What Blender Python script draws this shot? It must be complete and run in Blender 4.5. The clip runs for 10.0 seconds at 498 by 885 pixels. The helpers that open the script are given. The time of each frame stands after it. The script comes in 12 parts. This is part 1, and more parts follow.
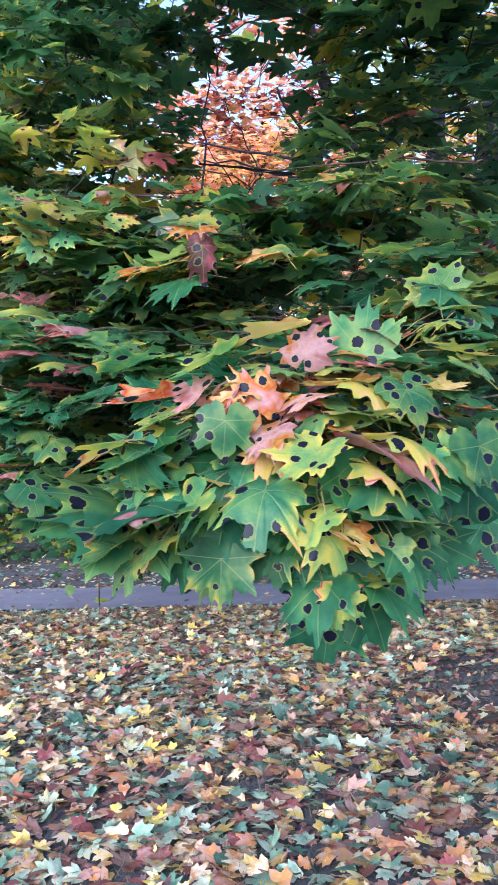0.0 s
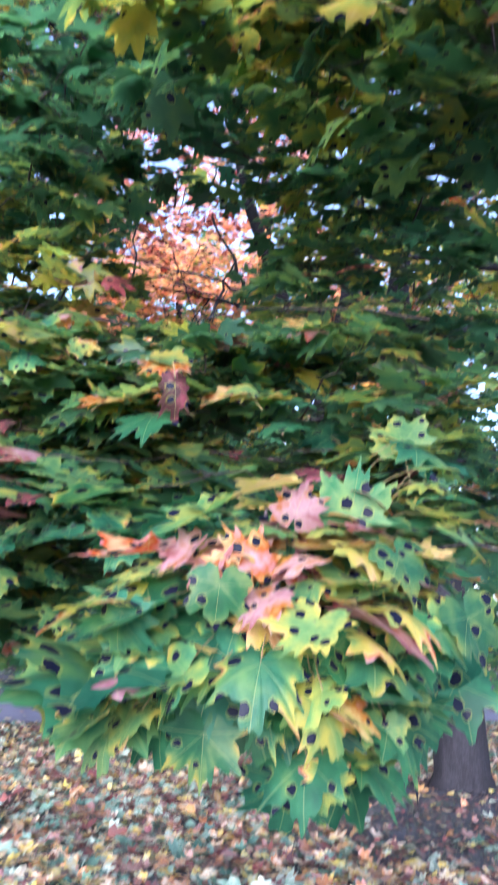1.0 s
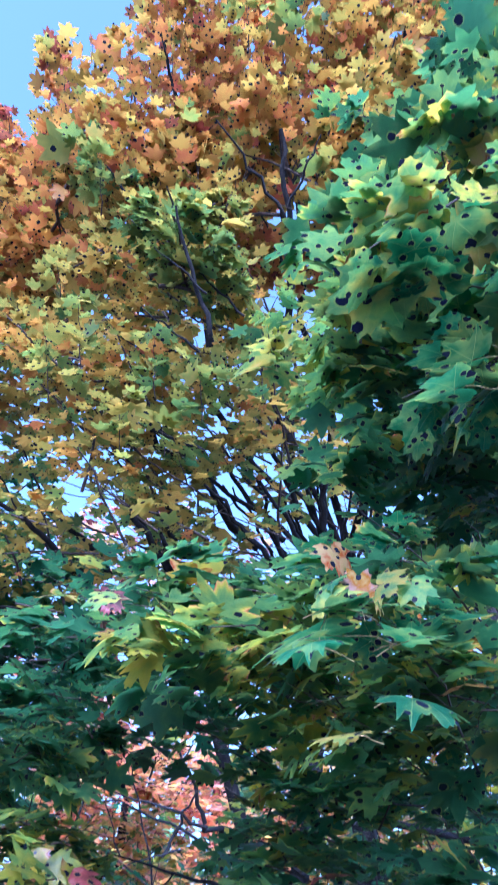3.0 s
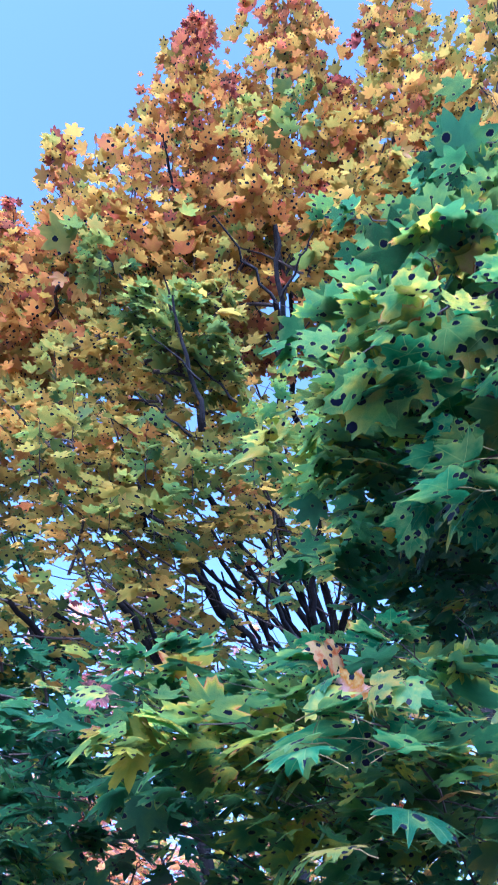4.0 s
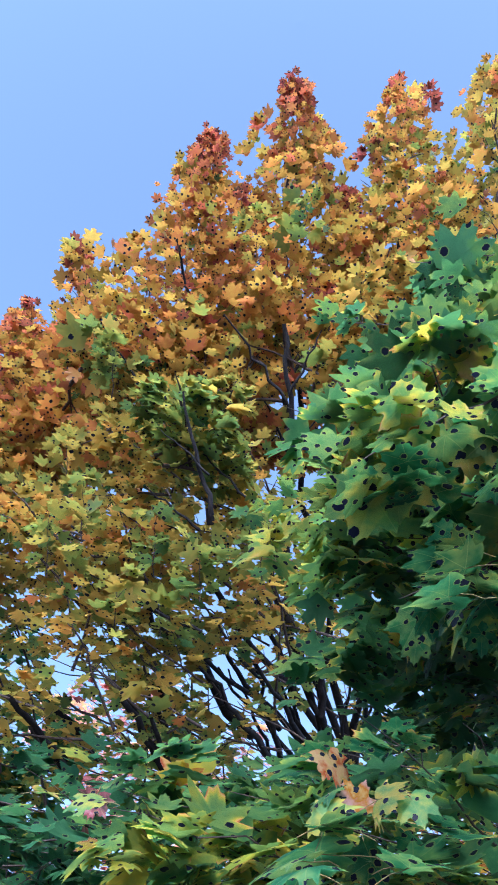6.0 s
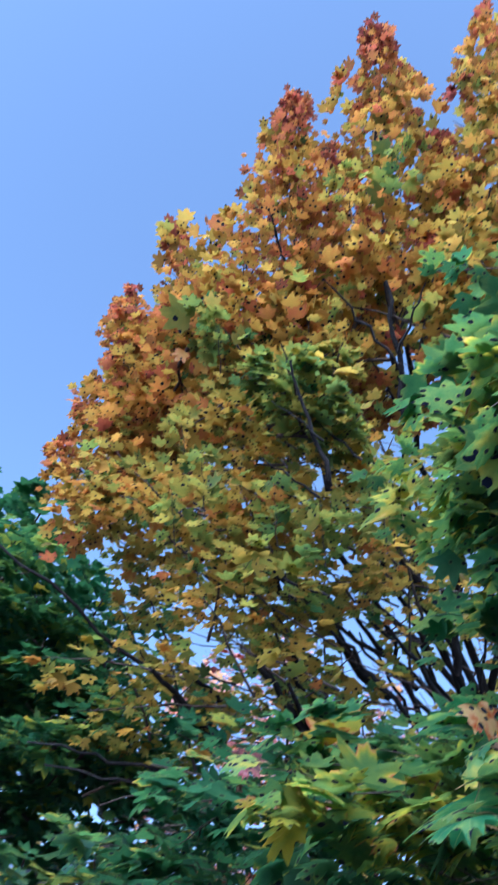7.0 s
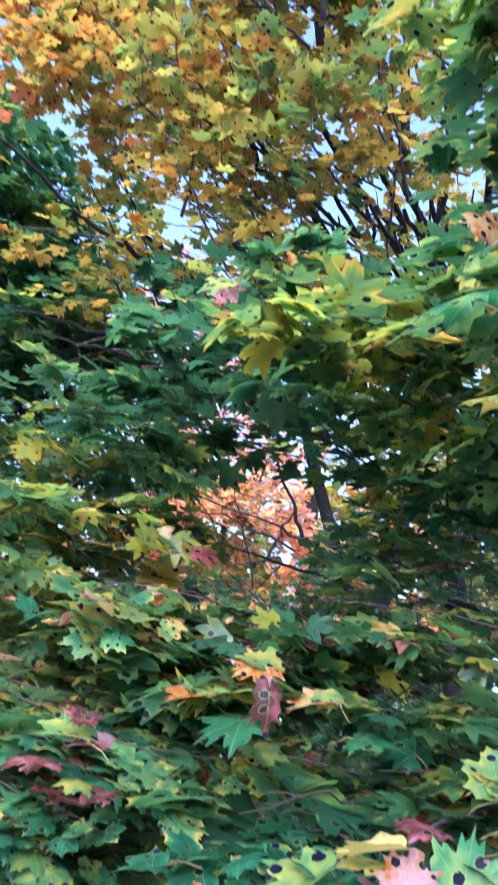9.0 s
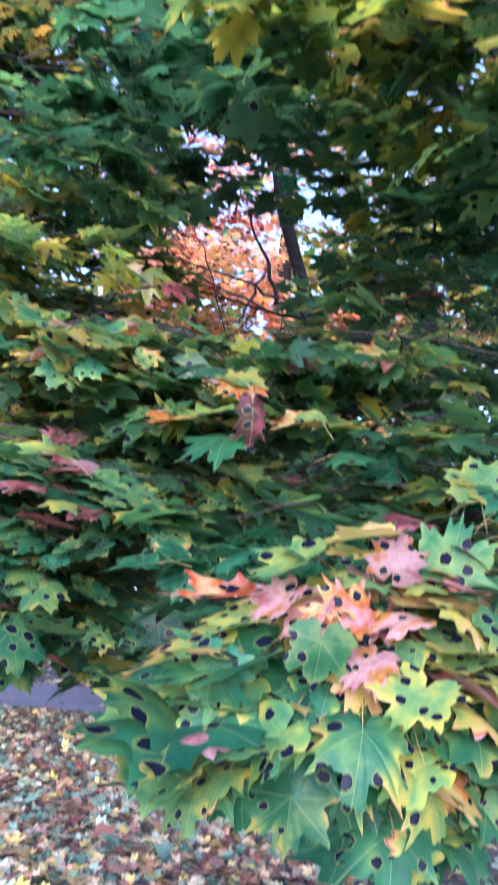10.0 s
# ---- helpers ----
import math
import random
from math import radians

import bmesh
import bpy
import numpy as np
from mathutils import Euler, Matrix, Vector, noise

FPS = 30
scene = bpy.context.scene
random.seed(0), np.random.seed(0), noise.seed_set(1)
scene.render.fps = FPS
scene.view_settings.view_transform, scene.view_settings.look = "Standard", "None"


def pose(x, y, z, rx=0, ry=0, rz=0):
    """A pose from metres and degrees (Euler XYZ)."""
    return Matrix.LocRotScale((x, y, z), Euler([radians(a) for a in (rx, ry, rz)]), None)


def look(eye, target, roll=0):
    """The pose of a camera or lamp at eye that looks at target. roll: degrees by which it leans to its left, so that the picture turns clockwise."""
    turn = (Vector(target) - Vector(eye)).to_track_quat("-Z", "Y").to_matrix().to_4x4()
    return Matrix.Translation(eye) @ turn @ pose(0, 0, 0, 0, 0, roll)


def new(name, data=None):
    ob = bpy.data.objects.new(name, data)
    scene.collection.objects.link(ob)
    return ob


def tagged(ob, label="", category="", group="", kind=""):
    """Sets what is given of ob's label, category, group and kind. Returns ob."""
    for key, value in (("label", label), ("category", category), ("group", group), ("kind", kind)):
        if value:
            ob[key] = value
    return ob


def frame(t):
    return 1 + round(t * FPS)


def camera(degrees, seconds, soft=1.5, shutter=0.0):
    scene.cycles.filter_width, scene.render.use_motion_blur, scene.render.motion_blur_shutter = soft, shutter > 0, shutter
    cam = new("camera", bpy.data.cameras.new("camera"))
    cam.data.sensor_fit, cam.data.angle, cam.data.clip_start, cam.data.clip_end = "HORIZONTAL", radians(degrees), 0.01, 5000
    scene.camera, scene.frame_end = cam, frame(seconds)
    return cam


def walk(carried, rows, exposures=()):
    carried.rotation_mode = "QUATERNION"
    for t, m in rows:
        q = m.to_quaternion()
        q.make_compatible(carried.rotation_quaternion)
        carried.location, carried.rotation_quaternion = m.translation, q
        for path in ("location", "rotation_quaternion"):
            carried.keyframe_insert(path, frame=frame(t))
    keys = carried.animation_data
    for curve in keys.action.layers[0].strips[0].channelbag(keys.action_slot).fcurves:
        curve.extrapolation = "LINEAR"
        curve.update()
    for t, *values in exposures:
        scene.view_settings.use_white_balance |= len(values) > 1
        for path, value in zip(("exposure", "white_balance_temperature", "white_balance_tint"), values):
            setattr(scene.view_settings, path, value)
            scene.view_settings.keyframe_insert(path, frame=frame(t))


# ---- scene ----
cam = camera(36.1, 10.0, soft=1.6, shutter=0.35)
METRES, EYE, TILT, LEAN, TURN = 1.0, 1.4, -6.0, 0.0, 0.0
ROWS = [
    (0.0, 0.0, 0.0, 0.0, 0.25, 11.08, 1.26),
    (0.5, -0.0916, 0.0335, 0.0149, -3.46, 11.85, 0.33),
    (1.0, -0.112, 0.0197, 0.0733, -7.85, 18.8, -0.06),
    (1.5, -0.1574, -0.0877, 0.1349, -9.9, 29.16, 0.14),
    (2.0, -0.1877, -0.139, 0.1486, -10.01, 37.13, -0.89),
    (2.5, -0.2039, -0.2121, 0.1885, -11.18, 47.16, -1.27),
    (4.0, -0.2329, -0.2696, 0.2018, -13.57, 60.21, -1.04),
    (4.5, -0.233, -0.2991, 0.1947, -14.12, 62.76, -0.95),
    (5.0, -0.229, -0.3027, 0.1987, -14.64, 64.91, -0.8),
    (6.5, -0.2298, -0.3016, 0.1831, -11.42, 67.36, -4.23),
    (7.0, -0.2503, -0.2946, 0.1789, -5.46, 64.03, -7.19),
    (7.5, -0.2642, -0.2303, 0.1772, -3.7, 56.75, -8.47),
    (8.0, -0.2738, -0.1643, 0.1825, -4.1, 48.44, -8.22),
    (8.5, -0.2596, -0.1072, 0.1832, -5.93, 41.92, -7.46),
    (9.0, -0.243, -0.0577, 0.1849, -8.19, 35.31, -6.88),
    (9.5, -0.2404, -0.0051, 0.1656, -9.14, 27.78, -6.15),
    (10.0, -0.2319, 0.0676, 0.1335, -9.27, 18.7, -4.46),
]
EXPOSURES = [(0, 1.95, 5200, 14), (0.5, 2.0, 5200, 16), (1, 2.22, 5150, 20), (1.5, 2.41, 5200, 21), (2, 2.49, 4600, 20), (2.5, 2.32, 4250, 21), (4, 2.04, 4150, 22), (5.2, 1.94, 4600, 24), (6.4, 1.62, 4900, 10), (7.3, 1.43, 4550, 10), (7.6, 1.55, 5350, 13), (7.9, 1.85, 6450, 13), (8.5, 2.08, 5650, 14), (9, 2.25, 4950, 17), (9.4, 2.25, 5000, 22), (10, 2.1, 4950, 23)]
walk(cam, [(t, pose(0, 0, EYE, TILT, LEAN, TURN) @ pose(METRES * x, METRES * y, METRES * z, 90 + pitch, roll, yaw)) for t, x, y, z, yaw, pitch, roll in ROWS], EXPOSURES)

# ---- daylight: clear late-afternoon sky, the sun low behind the camera ----
SUN_EL, SUN_ROT = radians(19), radians(198)
world = bpy.data.worlds.new("world")
scene.world = world
world.use_nodes = True
wn = world.node_tree.nodes
sky = wn.new("ShaderNodeTexSky")
sky.sky_type, sky.sun_disc = "NISHITA", False
sky.sun_elevation, sky.sun_rotation = SUN_EL, SUN_ROT
sky.air_density, sky.dust_density, sky.ozone_density = 1.0, 2.0, 1.4
haze = wn.new("ShaderNodeHueSaturation")
haze.inputs["Saturation"].default_value = 0.77
world.node_tree.links.new(sky.outputs[0], haze.inputs["Color"])
world.node_tree.links.new(haze.outputs[0], wn["Background"].inputs[0])
wn["Background"].inputs[1].default_value = 0.15
sun = new("sun", bpy.data.lights.new("sun", "SUN"))
sun.data.energy, sun.data.angle, sun.data.color = 1.65, radians(55), (1.0, 0.96, 0.91)
sun_dir = Vector((math.sin(SUN_ROT) * math.cos(SUN_EL), math.cos(SUN_ROT) * math.cos(SUN_EL), math.sin(SUN_EL)))
sun.matrix_world = look(sun_dir * 60, (0, 0, 0))

# ---- materials ----
def material(name):
    m = bpy.data.materials.new(name)
    m.use_nodes = True
    return m, m.node_tree.nodes, m.node_tree.links


def node(nodes, kind, **inputs):
    n = nodes.new("ShaderNode" + kind)
    for key, value in inputs.items():
        n.inputs[key.replace("_", " ")].default_value = value
    return n


def math_node(nodes, links, op, a, b=None, clamp=False):
    n = nodes.new("ShaderNodeMath")
    n.operation, n.use_clamp = op, clamp
    for i, v in enumerate((a, b)):
        if v is None:
            continue
        if isinstance(v, (int, float)):
            n.inputs[i].default_value = v
        else:
            links.new(v, n.inputs[i])
    return n.outputs[0]


def ramp(nodes, stops):
    r = nodes.new("ShaderNodeValToRGB")
    els = r.color_ramp.elements
    while len(els) < len(stops):
        els.new(0.5)
    for e, (p, c) in zip(els, stops):
        e.position, e.color = p, (*c, 1)
    return r


# Autumn scale of a maple leaf: dark green, green, lime, yellow, amber, orange, red, brown.
AUTUMN = [(0.0, (0.034, 0.096, 0.056)), (0.16, (0.064, 0.155, 0.076)), (0.31, (0.165, 0.252, 0.075)),
          (0.45, (0.43, 0.37, 0.055)), (0.56, (0.49, 0.33, 0.15)), (0.66, (0.34, 0.105, 0.022)),
          (0.77, (0.43, 0.28, 0.30)), (0.88, (0.27, 0.075, 0.07)), (1.0, (0.055, 0.026, 0.022))]
# The same for leaves that lie on the ground: paler, drier.
FALLEN = [(0.0, (0.044, 0.088, 0.066)), (0.16, (0.141, 0.220, 0.167)), (0.31, (0.370, 0.396, 0.326)), (0.45, (0.458, 0.326, 0.070)), (0.56, (0.475, 0.405, 0.326)),
          (0.66, (0.334, 0.158, 0.062)), (0.77, (0.264, 0.176, 0.158)), (0.88, (0.150, 0.044, 0.040)), (1.0, (0.079, 0.062, 0.062))]


def leaf_material(name, spots=0.15, many=0.6, spot_scale=3.3, shine=0.36, through_light=0.48, veins=False, gloss=0.5, hues=0.035, depths=0.75, rich=1.08, least=0.11, scale=AUTUMN, mottled=0.18):
    m, n, l = material(name)
    bsdf = n["Principled BSDF"]
    shape, tone = n.new("ShaderNodeUVMap"), n.new("ShaderNodeUVMap")
    rim = n.new("ShaderNodeUVMap")
    shape.uv_map, tone.uv_map, rim.uv_map = "shape", "tone", "rim"
    st, sr = n.new("ShaderNodeSeparateXYZ"), n.new("ShaderNodeSeparateXYZ")
    l.new(tone.outputs[0], st.inputs[0])
    l.new(rim.outputs[0], sr.inputs[0])
    # every leaf has its own place in the noise
    jump = n.new("ShaderNodeCombineXYZ")
    l.new(math_node(n, l, "MULTIPLY", st.outputs[1], 217.0), jump.inputs[0])
    l.new(math_node(n, l, "MULTIPLY", st.outputs[1], 91.0), jump.inputs[1])
    at = n.new("ShaderNodeVectorMath")
    l.new(shape.outputs[0], at.inputs[0])
    l.new(jump.outputs[0], at.inputs[1])
    mottle = node(n, "TexNoise", Scale=1.5, Detail=3.0, Roughness=0.55)
    mottle.noise_dimensions = "2D"
    l.new(at.outputs[0], mottle.inputs["Vector"])
    edge = math_node(n, l, "POWER", sr.outputs[0], 3.6)
    patches = node(n, "TexNoise", Scale=1.3, Detail=1.0)
    patches.noise_dimensions = "2D"
    l.new(at.outputs[0], patches.inputs["Vector"])
    uneven = math_node(n, l, "MULTIPLY", math_node(n, l, "SUBTRACT", patches.outputs[0], 0.45, clamp=True), 5.0, clamp=True)
    rim_strength = math_node(n, l, "MULTIPLY", math_node(n, l, "MULTIPLY", edge, sr.outputs[1]), uneven)
    mott = math_node(n, l, "MULTIPLY", math_node(n, l, "SUBTRACT", mottle.outputs[0], 0.5), mottled)
    value = math_node(n, l, "ADD", math_node(n, l, "ADD", st.outputs[0], rim_strength), mott, clamp=True)
    colour = ramp(n, scale)
    l.new(value, colour.inputs[0])
    # no two leaves have quite the same hue and depth
    own = n.new("ShaderNodeHueSaturation")
    scatter = n.new("ShaderNodeTexWhiteNoise")
    scatter.noise_dimensions = "1D"
    l.new(math_node(n, l, "MULTIPLY", st.outputs[1], 531.0), scatter.inputs["W"])
    sv = n.new("ShaderNodeSeparateXYZ")
    l.new(scatter.outputs["Color"], sv.inputs[0])
    l.new(math_node(n, l, "ADD", math_node(n, l, "MULTIPLY", sv.outputs[0], hues), 0.5 - hues * 0.5), own.inputs["Hue"])
    l.new(math_node(n, l, "ADD", math_node(n, l, "MULTIPLY", sv.outputs[1], depths), 1.0 - depths * 0.4), own.inputs["Value"])
    own.inputs["Saturation"].default_value = rich
    l.new(colour.outputs[0], own.inputs["Color"])
    base = own.outputs[0]
    if veins:
        sx = n.new("ShaderNodeSeparateXYZ")
        l.new(shape.outputs[0], sx.inputs[0])
        line = None
        for a in (0, 48, -48, 95, -95):
            c, s = math.cos(radians(a)), math.sin(radians(a))
            across = math_node(n, l, "ABSOLUTE", math_node(n, l, "SUBTRACT", math_node(n, l, "MULTIPLY", sx.outputs[0], c), math_node(n, l, "MULTIPLY", sx.outputs[1], s)))
            along = math_node(n, l, "ADD", math_node(n, l, "MULTIPLY", sx.outputs[0], s), math_node(n, l, "MULTIPLY", sx.outputs[1], c))
            here = math_node(n, l, "MULTIPLY", math_node(n, l, "LESS_THAN", across, 0.009), math_node(n, l, "GREATER_THAN", along, 0.0))
            line = here if line is None else math_node(n, l, "MAXIMUM", line, here)
        pale = n.new("ShaderNodeMixRGB")
        l.new(math_node(n, l, "MULTIPLY", line, 0.22), pale.inputs[0])
        l.new(base, pale.inputs[1])
        pale.inputs[2].default_value = (0.42, 0.45, 0.16, 1)
        base = pale.outputs[0]
    if spots:
        cells = node(n, "TexVoronoi", Scale=spot_scale, Randomness=0.95)
        cells.voronoi_dimensions = "2D"
        wob = node(n, "TexNoise", Scale=9.0)
        l.new(at.outputs[0], wob.inputs["Vector"])
        bent = n.new("ShaderNodeVectorMath")
        bent.operation = "MULTIPLY_ADD"
        l.new(wob.outputs[1], bent.inputs[0])
        bent.inputs[1].default_value = (0.10, 0.10, 0)
        l.new(at.outputs[0], bent.inputs[2])
        l.new(bent.outputs[0], cells.inputs["Vector"])
        sc = n.new("ShaderNodeSeparateXYZ")
        l.new(cells.outputs["Color"], sc.inputs[0])
        grown = math_node(n, l, "MULTIPLY_ADD", sc.outputs[1], spots)
        grown.node.inputs[2].default_value = least
        size = math_node(n, l, "MULTIPLY", math_node(n, l, "GREATER_THAN", sc.outputs[0], 1.0 - many), grown)
        inside = math_node(n, l, "LESS_THAN", cells.outputs["Distance"], size)
        halo = math_node(n, l, "LESS_THAN", cells.outputs["Distance"], math_node(n, l, "MULTIPLY", size, 1.35))
        ring = n.new("ShaderNodeMixRGB")
        l.new(math_node(n, l, "MULTIPLY", halo, 0.28), ring.inputs[0])
        l.new(base, ring.inputs[1])
        ring.inputs[2].default_value = (0.36, 0.36, 0.06, 1)
        tar = n.new("ShaderNodeMixRGB")
        l.new(inside, tar.inputs[0])
        l.new(ring.outputs[0], tar.inputs[1])
        tar.inputs[2].default_value = (0.007, 0.009, 0.030, 1)
        base = tar.outputs[0]
    l.new(base, bsdf.inputs["Base Color"])
    bsdf.inputs["Roughness"].default_value = shine
    bsdf.inputs["Specular IOR Level"].default_value = gloss
    bump = node(n, "Bump", Strength=0.14, Distance=0.01)
    grain = node(n, "TexNoise", Scale=9.0, Detail=4.0)
    l.new(at.outputs[0], grain.inputs["Vector"])
    l.new(grain.outputs[0], bump.inputs["Height"])
    l.new(bump.outputs[0], bsdf.inputs["Normal"])
    glow = n.new("ShaderNodeBsdfTranslucent")
    # light that comes through a blade is yellower than what it throws back
    amber = n.new("ShaderNodeMixRGB")
    amber.blend_type = "MULTIPLY"
    amber.inputs[0].default_value = 1.0
    l.new(base, amber.inputs[1])
    amber.inputs[2].default_value = (1.1, 1.04, 0.76, 1)
    l.new(amber.outputs[0], glow.inputs["Color"])
    mix = n.new("ShaderNodeMixShader")
    mix.inputs[0].default_value = through_light
    l.new(bsdf.outputs[0], mix.inputs[1])
    l.new(glow.outputs[0], mix.inputs[2])
    l.new(mix.outputs[0], n["Material Output"].inputs[0])
    return m


def rough_material(name, stops, scale, detail=6.0, roughness=0.85, bump=0.4, distance=0.02, stretch=(1, 1, 1), fine=60.0, metric="Object"):
    m, n, l = material(name)
    bsdf = n["Principled BSDF"]
    co = n.new("ShaderNodeTexCoord")
    mp = n.new("ShaderNodeMapping")
    mp.inputs["Scale"].default_value = stretch
    l.new(co.outputs[metric], mp.inputs[0])
    big, small = node(n, "TexNoise", Scale=scale, Detail=detail, Roughness=0.65), node(n, "TexNoise", Scale=fine, Detail=4.0, Roughness=0.7)
    l.new(mp.outputs[0], big.inputs["Vector"])
    l.new(mp.outputs[0], small.inputs["Vector"])
    mixed = math_node(n, l, "ADD", math_node(n, l, "MULTIPLY", big.outputs[0], 0.6), math_node(n, l, "MULTIPLY", small.outputs[0], 0.4))
    colour = ramp(n, stops)
    l.new(mixed, colour.inputs[0])
    l.new(colour.outputs[0], bsdf.inputs["Base Color"])
    bsdf.inputs["Roughness"].default_value = roughness
    bsdf.inputs["Specular IOR Level"].default_value = 0.2
    b = node(n, "Bump", Strength=bump, Distance=distance)
    l.new(mixed, b.inputs["Height"])
    l.new(b.outputs[0], bsdf.inputs["Normal"])
    return m


NEARBY = [(0.0, (0.018, 0.078, 0.044)), (0.16, (0.044, 0.148, 0.074)), (0.31, (0.15, 0.255, 0.090)), (0.45, (0.41, 0.36, 0.080)), (0.56, (0.50, 0.36, 0.18)),
          (0.66, (0.36, 0.11, 0.015)), (0.77, (0.46, 0.28, 0.31)), (0.88, (0.26, 0.07, 0.075)), (1.0, (0.055, 0.026, 0.022))]
LEAF = leaf_material("maple_leaf", spots=0.15, many=0.55, spot_scale=2.4, least=0.14, veins=True, through_light=0.56, gloss=0.28, shine=0.45, hues=0.05, rich=1.05, mottled=0.5, scale=NEARBY)
LEAF_FAR = leaf_material("maple_leaf_in_crown", spots=0.12, many=0.5, spot_scale=2.0, least=0.12, through_light=0.7, hues=0.05, mottled=0.3, depths=0.9, rich=1.04, gloss=0.85, shine=0.3)
TURNING = [(p, {0.31: (0.18, 0.235, 0.060), 0.45: (0.40, 0.30, 0.070), 0.56: (0.45, 0.285, 0.065), 0.66: (0.44, 0.205, 0.055), 0.77: (0.40, 0.135, 0.075)}.get(p, c)) for p, c in AUTUMN]
LEAF_CROWN = leaf_material("maple_leaf_turning", spots=0.13, many=0.38, spot_scale=2.0, least=0.15, through_light=0.66, depths=0.55, rich=1.0, scale=TURNING)
LEAF_WOOD = leaf_material("leaf_in_far_crown", spots=0, through_light=0.62)
WARM = {0.45: (0.66, 0.55, 0.22), 0.56: (0.74, 0.52, 0.30), 0.66: (0.84, 0.47, 0.28), 0.77: (0.80, 0.48, 0.50)}
PINKISH = [(p, WARM.get(p, c)) for p, c in AUTUMN]
LEAF_PINK = leaf_material("salmon_leaf", spots=0, through_light=0.74, depths=0.5, scale=PINKISH)
LEAF_DRY = leaf_material("fallen_leaf", spots=0, shine=0.55, through_light=0.12, scale=FALLEN, mottled=0.3)
BARK = rough_material("maple_bark", [(0.3, (0.009, 0.008, 0.010)), (0.5, (0.019, 0.017, 0.021)), (0.7, (0.042, 0.039, 0.046))], 6.0, stretch=(1, 1, 0.25), bump=0.8)
TWIG = rough_material("twig_bark", [(0.3, (0.030, 0.022, 0.022)), (0.7, (0.085, 0.062, 0.058))], 30.0, roughness=0.6)
STALK = rough_material("leaf_stalk", [(0.3, (0.19, 0.20, 0.07)), (0.7, (0.28, 0.15, 0.09))], 40.0, roughness=0.5)
SOIL = rough_material("soil", [(0.3, (0.030, 0.029, 0.034)), (0.5, (0.066, 0.064, 0.076)), (0.7, (0.13, 0.126, 0.145))], 1.6, bump=0.9, distance=0.04, fine=45.0)
ASPHALT = rough_material("asphalt", [(0.3, (0.11, 0.105, 0.135)), (0.5, (0.185, 0.175, 0.22)), (0.7, (0.25, 0.24, 0.29))], 0.8, bump=0.3, distance=0.005, fine=90.0)
GRASS = rough_material("grass", [(0.3, (0.03, 0.05, 0.025)), (0.7, (0.12, 0.14, 0.09))], 3.0, roughness=0.7)

# ---- leaf and wood builders ----
rng = np.random.default_rng(7)
HALF_FINE = ((0, 1.0), (3, 0.90), (9, 0.83), (13, 0.86), (18, 0.72), (24, 0.66), (29, 0.64), (34, 0.71), (39, 0.83), (43, 0.86), (47, 0.99), (51, 0.88), (57, 0.82),
             (62, 0.86), (68, 0.70), (74, 0.65), (80, 0.64), (88, 0.70), (95, 0.85), (103, 0.70), (112, 0.66), (122, 0.70), (130, 0.56), (147, 0.50), (165, 0.38), (176, 0.14))
HALF_MID = ((0, 1.0), (6, 0.84), (13, 0.86), (27, 0.54), (38, 0.78), (47, 1.02), (59, 0.80), (77, 0.54), (94, 0.84), (106, 0.66), (125, 0.62), (162, 0.38))
HALF_FAR = ((0, 1.0), (13, 0.80), (27, 0.60), (47, 1.0), (62, 0.78), (77, 0.60), (95, 0.80), (155, 0.42))


def outline(half):
    right = [(math.sin(radians(a)) * r, math.cos(radians(a)) * r) for a, r in half]
    left = [(-x, y) for x, y in right[:0:-1]]
    return np.array(right + left)


def leaf_template(half, rings, droop, fold, twist, pleat=0.05):
    """A lobed blade round its stalk's end: points, triangles, and how near to the margin each point lies."""
    edge = outline(half)
    k = len(edge)
    pts, rim, tris = [np.zeros((1, 2))], [np.zeros(1)], []
    for j in range(1, rings + 1):
        pts.append(edge * (j / rings))
        rim.append(np.full(k, j / rings))
    for i in range(k):
        tris.append((0, 1 + i, 1 + (i + 1) % k))
    for j in range(1, rings):
        a, b = 1 + (j - 1) * k, 1 + j * k
        for i in range(k):
            i2 = (i + 1) % k
            tris += [(a + i, b + i, b + i2), (a + i, b + i2, a + i2)]
    xy, rim = np.concatenate(pts), np.concatenate(rim)
    r2 = (xy ** 2).sum(1)
    ang = np.arctan2(xy[:, 0], xy[:, 1])
    z = -droop * r2 + fold * np.abs(xy[:, 0]) + pleat * np.sqrt(r2) * np.cos(ang * 7.5) * rim + twist * xy[:, 0] * xy[:, 1]
    return np.column_stack([xy, z]), np.array(tris), rim


def templates(half, rings):
    return [leaf_template(half, rings, d, f, t, 0.03) for d, f, t in ((0.22, 0.06, 0.12), (0.10, 0.14, -0.15), (0.32, 0.02, -0.1), (0.16, 0.22, 0.22), (-0.10, 0.08, 0.1), (0.42, 0.12, 0.25))]


FINE, MID, FAR = templates(HALF_FINE, 3), templates(HALF_MID, 1), templates(HALF_FAR, 1)
# curled and creased blades for the leaves close by
CURLED = [leaf_template([(a, r * (1 + 0.10 * math.sin(k * 2.1 + i * 1.7))) for i, (a, r) in enumerate(HALF_FINE)], 4, d, f, t, 0.022)
          for k, (d, f, t) in enumerate(((0.35, 0.22, 0.3), (0.15, 0.30, -0.25), (0.50, 0.12, -0.3), (0.12, 0.20, 0.4), (-0.08, 0.18, 0.2), (0.6, 0.2, 0.35), (0.3, 0.34, -0.4), (0.25, 0.05, 0.3)))]


def unit(v):
    return v / np.maximum(np.linalg.norm(v, axis=-1, keepdims=True), 1e-9)


